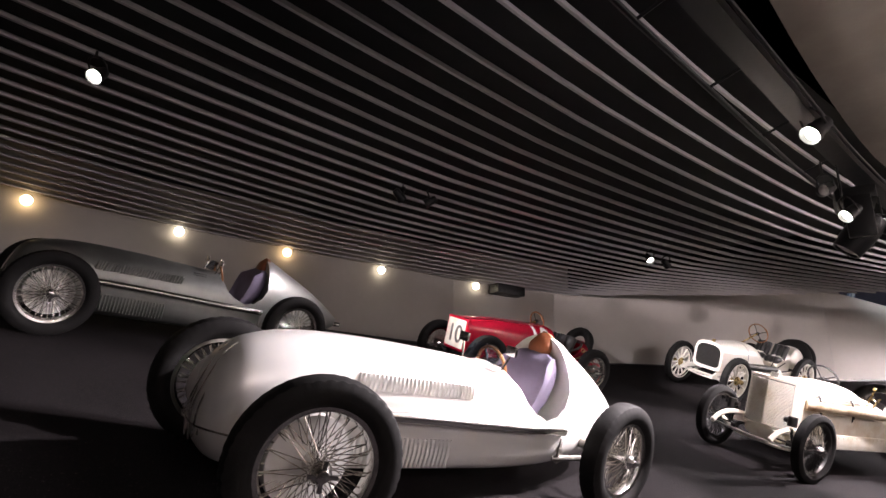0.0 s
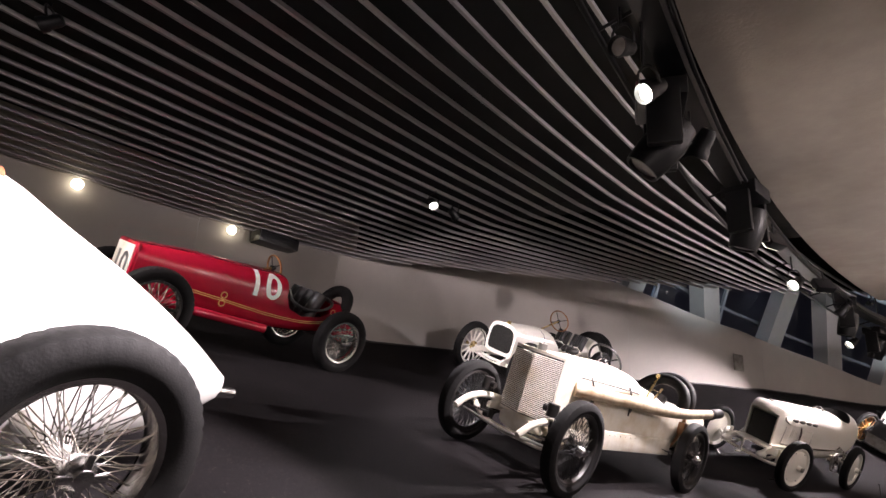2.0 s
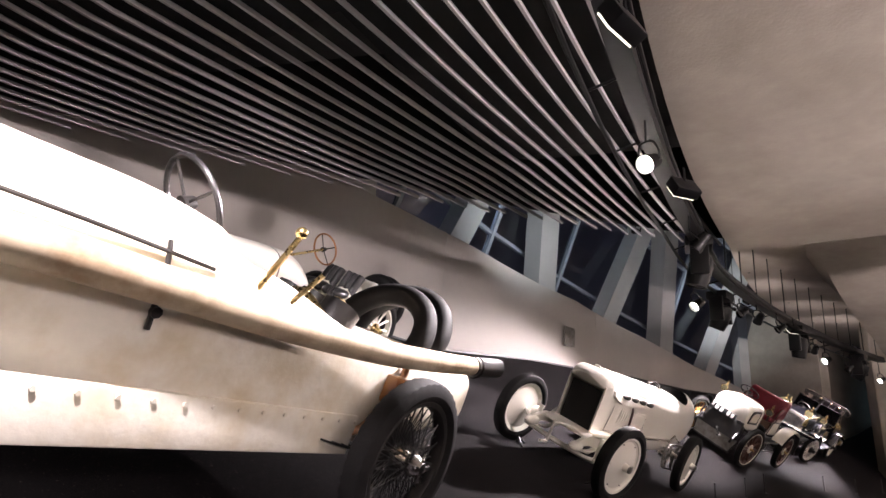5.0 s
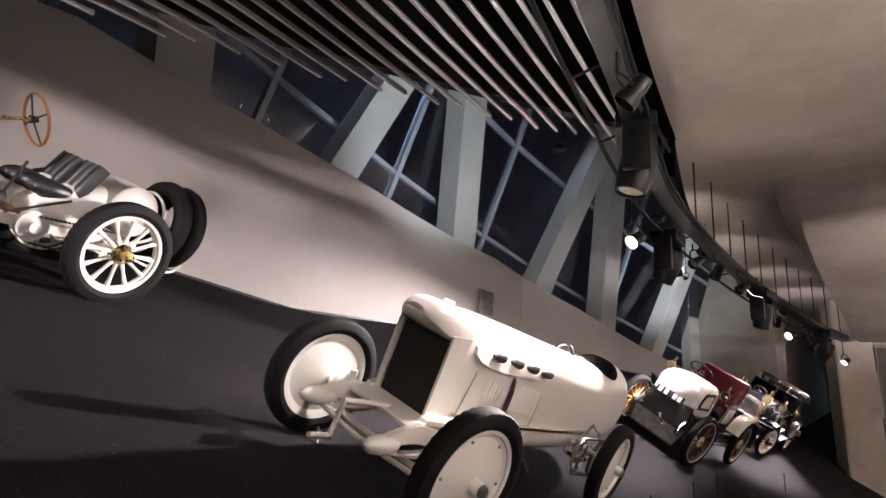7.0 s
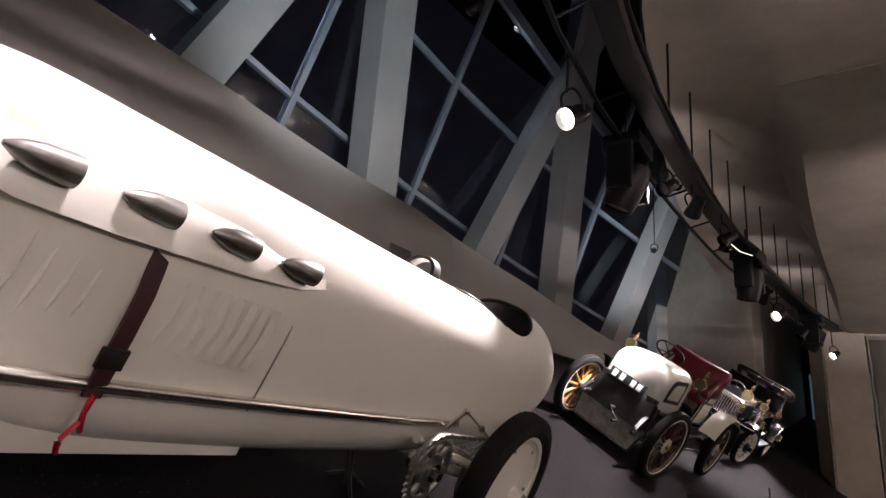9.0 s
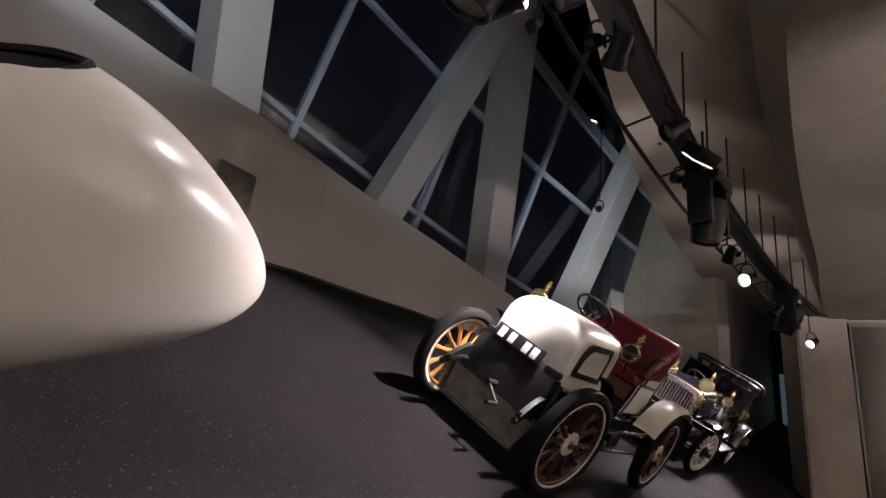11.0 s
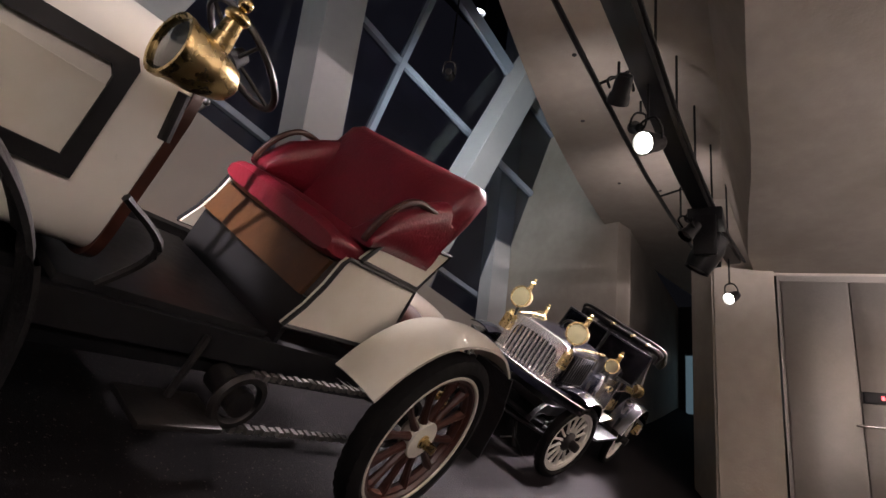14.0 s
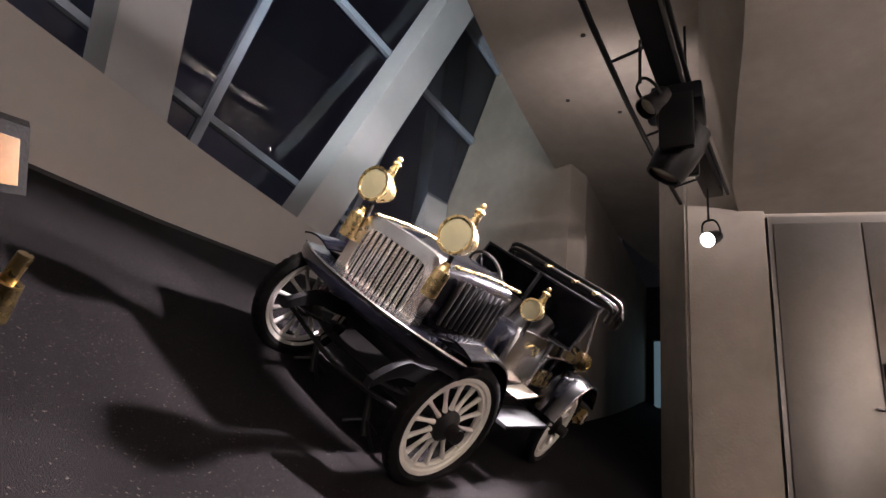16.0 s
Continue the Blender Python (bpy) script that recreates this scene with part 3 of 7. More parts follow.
def spotlight(at, aim, watts, size=1.0, lit=True, cone=50, blend=0.5, colour=(1.0, 0.885, 0.93), group="truss spotlights"):
    """A can with a yoke; the lamp sits in its mouth."""
    m = look(at, aim)
    th = thing("spotlight", m, "black metal stage spotlight, lit" if lit else "black metal stage spotlight with a dark lens, many added as fill", "spotlight", group)
    s = size
    bm = bmesh.new()
    lathe(bm, [(0.02, -0.13), (0.06, -0.12), (0.075, -0.06), (0.075, 0.03), (0.088, 0.05), (0.095, 0.12), (0.088, 0.12), (0.08, 0.055)], 24)
    bmesh.ops.transform(bm, matrix=Matrix.Rotation(radians(-90), 4, "X") @ Matrix.Scale(s, 4), verts=bm.verts)
    part("can", bm, STAGE, th)
    bm = bmesh.new()
    lathe(bm, [(0.001, 0.060), (0.078, 0.060), (0.078, 0.068), (0.001, 0.075)], 24)
    bmesh.ops.transform(bm, matrix=Matrix.Rotation(radians(-90), 4, "X") @ Matrix.Scale(s, 4), verts=bm.verts)
    part("lens", bm, HOT if lit else GREYMETAL, th, "bright lens" if lit else "dark lens")
    bm = bmesh.new()
    tube(bm, [(0.10 * s, 0, 0.0), (0.105 * s, 0.10 * s, 0.02 * s), (0.06 * s, 0.19 * s, 0.03 * s), (-0.06 * s, 0.19 * s, 0.03 * s), (-0.105 * s, 0.10 * s, 0.02 * s), (-0.10 * s, 0, 0)], 0.011, 6)
    part("yoke", bm, STAGE, th)
    if watts:
        data = bpy.data.lights.new("spot", "SPOT")
        data.energy, data.spot_size, data.spot_blend, data.shadow_soft_size, data.color = watts, radians(cone), blend, 0.06 * s, colour
        lob = new("spot", data)
        lob.parent = th
        lob.matrix_basis = pose(0, 0, -0.14 * s)
    bm = bmesh.new()
    up = m.inverted().to_3x3() @ Vector((0, 0, 1))
    start = Vector((0, 0.19 * s, 0.03 * s))
    rod(bm, start, start + up * max(0.05, (RAIL_Z if at[2] < RAIL_Z - 0.1 else 4.6 if at[2] < 4.6 else 12.5) - (m @ start).z), 0.012, None, 6)
    part("hook", bm, STAGE, th)
    return th


def moving_head(at, tilt=20, turn=0):
    th = thing("moving_head", pose(*at, 0, 0, turn) @ Matrix.Scale(1.28, 4), "large black moving-head stage lamp hanging from the truss", "stage lamp", "moving heads")
    bm = bmesh.new()
    box(bm, (0, 0, 0.30), (0.36, 0.30, 0.13), 0.02)
    part("base", bm, STAGE, th)
    for s in (-1, 1):
        bm = bmesh.new()
        box(bm, (0.19 * s, 0, 0.08), (0.06, 0.20, 0.38), 0.02)
        part("arm", bm, STAGE, th)
    bm = bmesh.new()
    lathe(bm, [(0.03, -0.19), (0.11, -0.17), (0.135, -0.05), (0.13, 0.08), (0.115, 0.20), (0.10, 0.20), (0.09, 0.17)], 24)
    bmesh.ops.transform(bm, matrix=pose(0, 0, -0.02, -90 + tilt, 0, 0), verts=bm.verts)
    part("head", bm, STAGE, th)
    bm = bmesh.new()
    lathe(bm, [(0.001, 0.172), (0.09, 0.172), (0.09, 0.18), (0.001, 0.19)], 20)
    bmesh.ops.transform(bm, matrix=pose(0, 0, -0.02, -90 + tilt, 0, 0), verts=bm.verts)
    part("lens", bm, GREYMETAL, th, "dark glass lens")
    bm = bmesh.new()
    rod(bm, (0, 0, 0.34), (0, 0, max(0.40, (RAIL_Z - at[2]) / 1.28 + 0.02)), 0.02, None, 8)
    part("clamp", bm, STAGE, th)
    return th


def flood(at, aim, watts=0):
    m = look(at, aim)
    th = thing("floodlight", m, "square black floodlight with a frosted glass front", "floodlight", "floodlights")
    bm = bmesh.new()
    box(bm, (0, 0, 0.08), (0.30, 0.22, 0.12), 0.015)
    part("housing", bm, STAGE, th)
    bm = bmesh.new()
    box(bm, (0, 0, 0.012), (0.26, 0.18, 0.012), 0.003)
    part("front_glass", bm, glowing("frosted_glow", (1.0, 0.9, 0.75), 1.2), th, "softly glowing frosted front")
    bm = bmesh.new()
    up = m.inverted().to_3x3() @ Vector((0, 0, 1))
    rod(bm, (0, 0, 0.1), Vector((0, 0, 0.1)) + up * max(0.06, RAIL_Z - at[2] - 0.05), 0.014, None, 6)
    part("bracket", bm, STAGE, th)


spotlight((2.92, 4.50, 4.10), (-0.2, 4.0, 1.4), 1000, 1.0, cone=66)
spotlight((3.75, 5.50, 3.70), (0.9, 5.2, 1.6), 800, 0.8, cone=66)
spotlight((3.50, 5.42, 3.92), (-1.6, 3.0, 1.5), 600, 0.75, False, cone=60)
spotlight((8.70, 9.46, 3.82), (5.3, 8.9, 1.7), 1250, 0.95, cone=52)
# added fill spot for the white grand prix car
spotlight((4.70, 6.25, 3.85), (4.4, 8.1, 1.7), 650, 1.0, False, cone=60)
spotlight((13.25, 12.70, 3.70), (11.2, 12.95, 2.2), 1150, 1.0, cone=76)
# added fill spot for the record car's nose
spotlight((10.9, 10.72, 3.85), (10.0, 12.2, 1.8), 260, 1.0, False, cone=42)
spotlight((15.89, 13.36, 3.92), (16.9, 15.2, 2.5), 520, 1.0, cone=40)
spotlight((15.3, 13.3, 3.95), (12.7, 13.9, 2.2), 260, 0.9, False, cone=45)
spotlight((20.79, 14.85, 3.70), (17.6, 15.5, 2.3), 360, 1.0, cone=50)
# added fill spot for the front of the blue car
spotlight((20.3, 14.85, 3.92), (21.8, 16.5, 2.3), 1000, 0.9, False, cone=36)
spotlight((17.0, 13.62, 3.9), (14.2, 15.6, 1.5), 1100, 0.9, False, cone=80)
spotlight((22.76, 15.35, 3.72), (21.6, 16.4, 1.9), 620, 0.9, False, cone=80)
spotlight((25.36, 15.82, 3.66), (22.6, 16.6, 2.1), 800, 0.95, cone=50)
for p, tl, tn in (((6.31, 7.64, 3.80), 20, 30), ((14.66, 13.32, 3.78), 25, 20), ((18.60, 14.22, 3.75), 10, 10), ((23.5, 15.46, 3.74), 30, 15), ((11.9, 11.55, 3.85), 15, 40), ((4.25, 6.15, 3.72), 40, 60)):
    moving_head(p, tl, tn)
for p, q in (((9.7, 10.0, 3.95), (10.2, 13.0, 2.0)), ((17.72, 13.85, 3.95), (18.0, 16.0, 2.0)), ((7.3, 8.45, 3.95), (6.5, 11.5, 2.4))):
    flood(p, q)
# cool lamps hung at the window heads, shining down along the glass
for d, r, z, watts in ((99.56, 45.5, 9.32, 1300), (106.7, 45.9, 10.55, 1900), (113.9, 46.4, 11.7, 2200)):
    spotlight(tuple(arc(r, d, z)), tuple(face(d, 4.0, 0.35)), watts, 1.6, True, 56, 0.6, (0.80, 0.90, 1.0), "window lamps")
# cool lamps added beside the ceiling edge to graze the struts; fixtures are assumed
for at, to, watts in (((43.9, 103.0, 5.40), (99.2, 6.4), 205), ((42.6, 109.5, 5.30), (106.5, 6.6), 58), ((43.0, 114.2, 5.30), (112.0, 7.0), 190)):
    spotlight(tuple(arc(*at)), tuple(face(*to)), watts, 0.7, True, 75, 0.8, (0.82, 0.91, 1.0), "strut lamps")
# added fill lamps on the truss, washing the raised concrete ceiling and the end wall
for d, watts in ((110.3, 22), (106.6, 20), (102.6, 20), (99.2, 30)):
    spotlight(tuple(arc(41.75, d, 4.36)), tuple(arc(43.3, d - 2.6, 5.9)), watts, 0.7, False, 125, 1.0, group="ceiling washers")
# lamps between the slats
for at, aim, w in (((3.42, 10.18, 4.42), (6.3, 13.3, 2.5), 620), ((3.05, 9.95, 4.45), (3.6, 7.6, 1.6), 260), ((-0.77, 7.10, 4.42), (-3.6, 7.3, 2.9), 150), ((-1.20, 6.95, 4.45), (0.6, 9.2, 2.4), 330), ((-3.52, 4.04, 4.42), (-3.32, 1.84, 2.0), 90)):
    spotlight(at, aim, w, 0.75, True, 64, 1.0, group="spotlights between the slats")

# added fill: unseen globes and uplights on the inner wall, modelled on the outer row
for d in np.arange(95.5, 147, 5.0):
    c = arc(33.85, d, 3.3)
    lamp = thing("wall_lamp", Matrix.Translation(c), "added fill globe on the walkway's inner wall, out of view", "lamp", "globe lamps of the inner wall")
    bm = bmesh.new()
    ball(bm, (0, 0, 0), 0.16, n=20)
    part("globe", bm, BRIGHT, lamp, "glowing glass globe").visible_shadow = False
    bm = bmesh.new()
    rod(bm, (0, 0, 0), arc(33.45, d, 3.3) - c, 0.05, 0.08, 14)
    part("socket", bm, BLACK, lamp)
    data = bpy.data.lights.new("fill_globe_light", "POINT")
    data.energy, data.shadow_soft_size, data.color = INNER_FILL_WATTS * table(d, [(95, 0.6), (100, 0.35), (105, 0.15), (110, 0.1), (115, 0.25), (120, 1.15), (125, 1.1), (130, 0.85), (140, 0.65)]), 0.16, (1.0, 0.865, 0.905)
    lob = new("fill_globe_light", data)
    lob.parent = lamp
    up = bpy.data.lights.new("fill_uplight", "SPOT")
    up.energy, up.spot_size, up.spot_blend, up.shadow_soft_size, up.color = UP_FILL_WATTS * table(d, [(95.5, 2.6), (100.5, 2.2), (105.5, 3.8), (110.5, 2.4), (115.5, 1.1), (120.5, 3.8), (125.5, 3.0), (130.5, 0.5), (135.5, 0.25), (150, 0.22)]), radians(70 if d > 114 else 52 if d > 108 else 80), 0.6, 0.12, (1.0, 0.865, 0.905)
    lob = new("fill_uplight", up)
    lob.parent = lamp
    lob.matrix_basis = Matrix.Translation(-c) @ look(c + Vector((0, 0, 0.2)), arc(38.2, d, 6.3) if d > 114 else arc(40.0 if d > 108 else 37.8, d - 6.0, 7.6))


# ---------------------------------------------------------------- cars: local x ahead, y to the car's left, z up from the ground
def car_pose(front, rear, track):
    """From the plan of the two wheels on the walkway side, standing on the banked floor."""
    a = Vector((*front, floor_at(*front)))
    b = Vector((*rear, floor_at(*rear)))
    x = (a - b).normalized()
    mid = (a + b) / 2
    to_c = Vector((CX - mid.x, CY - mid.y, 0))
    h = (to_c - Vector((x.x, x.y, 0)) * to_c.dot(Vector((x.x, x.y, 0)))).normalized()
    far = mid - h * track * 0.9
    far.z = (floor_at(*(a - h * track * 0.9)[:2]) + floor_at(*(b - h * track * 0.9)[:2])) / 2
    y = (mid - far)
    y = (y - x * y.dot(x)).normalized()
    z = x.cross(y)
    o = mid - y * track / 2
    m = Matrix((x, y, z)).transposed().to_4x4()
    m.translation = o
    return m


WHEELS = {}


def wheel_meshes(kind, R, width):
    """Meshes of one wheel round the y axis: (name, mesh, label) each; spokes one by one where they are of wood."""
    key = (kind, R, width)
    if key in WHEELS:
        return WHEELS[key]
    w = width / 2
    rim = R - width * 0.80
    out = []
    bm = bmesh.new()
    prof = [(rim, -w * 0.62), (rim + 0.02, -w * 0.85), (rim + width * 0.30, -w), (R - width * 0.22, -w * 0.93), (R - width * 0.05, -w * 0.72), (R, -w * 0.35), (R, w * 0.35),
            (R - width * 0.05, w * 0.72), (R - width * 0.22, w * 0.93), (rim + width * 0.30, w), (rim + 0.02, w * 0.85), (rim, w * 0.62)]
    n = 132
    rows = []
    for k, (r, y) in enumerate(prof):
        row = []
        for i in range(n):
            a = 2 * math.pi * i / n
            lift = (0.0035 if (i + k) % 3 else -0.004) if 4 <= k <= 7 else 0.0
            row.append(bm.verts.new(((r + lift) * math.cos(a), y, (r + lift) * math.sin(a))))
        rows.append(row)
    for p, q in zip(rows, rows[1:] + rows[:1]):
        for i in range(n):
            bm.faces.new((p[i], p[(i + 1) % n], q[(i + 1) % n], q[i]))
    out.append(("tyre", finish("tyre", bm, TYRE, 30), ""))
    bm = bmesh.new()
    rim_mat = {"wire": CHROME, "wire_black": IRON, "wire_red": CHROME, "disc": IVORY, "spoke_white": IVORY, "spoke_gold": IVORY, "spoke_dark": DARKWOOD, "spoke_slim": IVORY}[kind]
    lathe(bm, [(rim - 0.02, -w * 0.62), (rim + 0.004, -w * 0.70), (rim + 0.014, -w * 0.55), (rim + 0.006, 0), (rim + 0.014, w * 0.55), (rim + 0.004, w * 0.70), (rim - 0.02, w * 0.62), (rim - 0.032, 0.3 * w), (rim - 0.032, -0.3 * w)], 48)
    bmesh.ops.delete(bm, geom=[f for f in bm.faces if len(f.verts) > 8], context="FACES_ONLY")
    out.append(("rim", finish("rim", bm, rim_mat, 30), ""))
    bm = bmesh.new()
    if kind.startswith("wire"):
        lathe(bm, [(0.035, -w - 0.02), (0.06, -w + 0.01), (0.048, -0.02), (0.045, w * 0.5), (0.058, w * 0.8), (0.052, w + 0.02), (0.03, w + 0.055), (0.012, w + 0.06)], 24)
        box(bm, (0, w + 0.045, 0), (0.15, 0.014, 0.024), 0.004)
        box(bm, (0, w + 0.045, 0), (0.024, 0.014, 0.15), 0.004)
        out.append(("hub", finish("hub", bm, CHROME, 35), "knock-off hub nut"))
        bm = bmesh.new()
        count = 30
        for i in range(count):
            for side in (-1, 1):
                for lean in (-1, 1):
                    if side == 1 and (i + lean) % 2:
                        continue
                    a = 2 * math.pi * (i + 0.25 * side) / count
                    b = a + lean * 0.42
                    rod(bm, (0.052 * math.cos(b), side * w * 0.75, 0.052 * math.sin(b)), ((rim - 0.025) * math.cos(a), side * 0.12 * w, (rim - 0.025) * math.sin(a)), 0.0028, None, 4)
        out.append(("wire_spokes", finish("wire_spokes", bm, {"wire": CHROME, "wire_black": BLACK, "wire_red": RED}[kind], 30), ""))
    elif kind == "disc":
        lathe(bm, [(0.03, w + 0.06), (0.045, w + 0.055), (0.05, w * 0.9), (0.10, w * 0.8), (rim - 0.05, w * 0.28), (rim - 0.01, w * 0.55), (rim - 0.01, w * 0.3), (rim - 0.01, -w * 0.5), (rim - 0.05, -w * 0.3), (0.10, -w * 0.7), (0.05, -w)], 48)
        out.append(("disc", finish("disc", bm, IVORY, 25), "smooth cream wheel disc"))
        bm = bmesh.new()
        lathe(bm, [(0.012, w + 0.085), (0.035, w + 0.08), (0.045, w + 0.05), (0.05, w * 0.9)], 16)
        for i in range(6):
            a = 2 * math.pi * i / 6
            ball(bm, ((rim - 0.06) * math.cos(a), w * 0.36, (rim - 0.06) * math.sin(a)), 0.011, n=8)
        out.append(("hub_cap", finish("hub_cap", bm, GREYMETAL), ""))
    else:
        mat = {"spoke_white": IVORY, "spoke_gold": SPOKEWOOD, "spoke_dark": DARKWOOD, "spoke_slim": IVORY}[kind]
        count = 12 if kind != "spoke_slim" else 14
        thick = 0.024 if kind != "spoke_slim" else 0.017
        face = [(0.085, w * 0.7), (0.05, w + 0.01), (0.045, w + 0.08), (0.02, w + 0.085)] if kind != "spoke_dark" else [(0.096, w * 0.52), (0.05, w * 0.56), (0.02, w * 0.56)]
        lathe(bm, [(0.04, -w - 0.02), (0.09, -w * 0.7), (0.10, -w * 0.3), (0.10, w * 0.45)] + face, 28)
        out.append(("hub", finish("hub", bm, {"spoke_white": BRASS, "spoke_gold": BRASS, "spoke_dark": CREAM, "spoke_slim": IRON}[kind], 30), "hub boss"))
        if kind == "spoke_dark":
            bm = bmesh.new()
            hoop(bm, (0, w * 0.66, 0), rim + 0.004, 0.011, "y", 60, 6)
            out.append(("rim_band", finish("rim_band", bm, CREAM, 30), "narrow cream rim band"))
            bm = bmesh.new()
            lathe(bm, [(0.001, w * 0.5), (0.036, w * 0.5), (0.036, w * 0.7), (0.026, w * 0.75), (0.024, w + 0.045), (0.001, w + 0.05)], 12)
            out.append(("hub_nut", finish("hub_nut", bm, BRASS, 30), "brass hub nut"))
        bm = bmesh.new()
        rings = []
        for k in range(7):
            f = k / 6
            r = 0.085 + (rim - 0.03 - 0.085) * f
            t = thick * (1.05 - 0.35 * math.sin(math.pi * min(1, f * 1.1)))
            rings.append([(r, t * 1.1 * math.cos(a), t * math.sin(a)) for a in (2 * math.pi * j / 8 for j in range(8))])
        skin(bm, rings)
        me = finish("spoke", bm, mat, 40)
        for i in range(count):
            out.append(("spoke", me, "", Matrix.Rotation(2 * math.pi * i / count, 4, "Y")))
        bm = bmesh.new()
        hoop(bm, (0, 0, 0), rim - 0.038, 0.016, "y", 48, 6, 1.5)
        out.append(("felloe", finish("felloe", bm, mat, 40), "wooden felloe"))
    WHEELS[key] = out
    return out


def wheel(car, at, kind, R, width, toe=0.0, name="wheel"):
    """One wheel at its hub; y>0 faces outwards on the left."""
    hub = new(name)
    hub.parent = car
    flip = 180 if at[1] < 0 else 0
    hub.matrix_basis = pose(*at, 0, 0, flip + toe)
    for row in wheel_meshes(kind, R, width):
        part(row[0], row[1], None, hub, row[2], m=row[3] if len(row) > 3 else None)
    return hub


def steering(car, at, R=0.2, tilt=35, rim_mat=WOOD, base=(0.6, 0, 0.7), spokes=4):
    """A steering wheel on its column."""
    c = Vector(at)
    axis = (Vector(base) - c).normalized()
    turn = axis.to_track_quat("Z", "Y").to_matrix().to_4x4()
    col = new("steering_wheel")
    col.parent = car
    bm = bmesh.new()
    hoop(bm, (0, 0, 0), R, 0.014, "z", 40, 8)
    bmesh.ops.transform(bm, matrix=Matrix.Translation(c) @ turn, verts=bm.verts)
    part("rim", bm, rim_mat, col)
    bm = bmesh.new()
    for i in range(spokes):
        a = math.pi * 2 * i / spokes + 0.4
        rod(bm, (0, 0, 0.03), (R * math.cos(a), R * math.sin(a), 0), 0.008, None, 6)
    rod(bm, (0, 0, -0.01), (0, 0, 0.05), 0.03, 0.04, 12)
    bmesh.ops.transform(bm, matrix=Matrix.Translation(c) @ turn, verts=bm.verts)
    part("spider", bm, IRON, col)
    bm = bmesh.new()
    rod(bm, c + axis * 0.03, base, 0.019, None, 10)
    part("column", bm, BRASS if rim_mat is WOOD else IRON, col)


def louvre_row(x0, x1, count, y_of, z0, z1, lean=0.02, depth=0.012):
    """A row of small pressed slots as raised ribs."""
    bm = bmesh.new()
    for i in range(count):
        x = x0 + (x1 - x0) * i / (count - 1)
        y0, y1 = y_of(x, z0), y_of(x, z1)
        w = abs(x1 - x0) / count * 0.34
        pts = [Vector((x, y0, z0)), Vector((x + lean * 0.5, (y0 + y1) / 2 + depth * 0.4, (z0 + z1) / 2)), Vector((x + lean, y1, z1))]
        rings = []
        for p, k in zip(pts, (0.6, 1.0, 0.6)):
            rings.append([p + Vector((-w, -0.004, 0)), p + Vector((0.2 * w, depth * k, 0)), p + Vector((w, -0.004, 0))])
        skin(bm, rings)
    return bm


def seat(car, at, size, mat, back=0.35, lean=0.15, folds=5, name="seat"):
    """A tufted bench: cushion and backrest with rolls."""
    x, y, z = at
    sx, sy, sz = size
    s = new(name)
    s.parent = car
    for i in range(folds):
        f = (i + 0.5) / folds - 0.5
        bm = bmesh.new()
        ball(bm, (x, y + sy * f, z + sz * 0.5), 1.0, (sx * 0.52, sy / folds * 0.62, sz * 0.55), 16)
        part("cushion_roll", bm, mat, s)
    for i in range(folds):
        f = (i + 0.5) / folds - 0.5
        bm = bmesh.new()
        tube(bm, [(x - sx * 0.45 - lean * 0.1, y + sy * f, z + sz * 0.5), (x - sx * 0.5 - lean * 0.6, y + sy * f, z + sz * 0.5 + back * 0.6), (x - sx * 0.5 - lean, y + sy * f, z + sz * 0.4 + back)], sy / folds * 0.58, 10)
        part("backrest_roll", bm, mat, s)
    return s


def leaf_spring(bm, a, b, sag, width=0.05, leaves=5):
    a, b = Vector(a), Vector(b)
    for k in range(leaves):
        f0 = k * 0.08
        p, q = a.lerp(b, f0), a.lerp(b, 1 - f0)
        pts = []
        for i in range(9):
            t = i / 8
            c = p.lerp(q, t)
            c.z -= sag * 4 * t * (1 - t) * (1 - 2 * f0 * 0.5) + 0.009 * k - sag * 4 * f0 * (1 - f0) * 0
            pts.append(c)
        rings = [[c + Vector((0, -width / 2, -0.004)), c + Vector((0, width / 2, -0.004)), c + Vector((0, width / 2, 0.004)), c + Vector((0, -width / 2, 0.004))] for c in pts]
        skin(bm, rings)


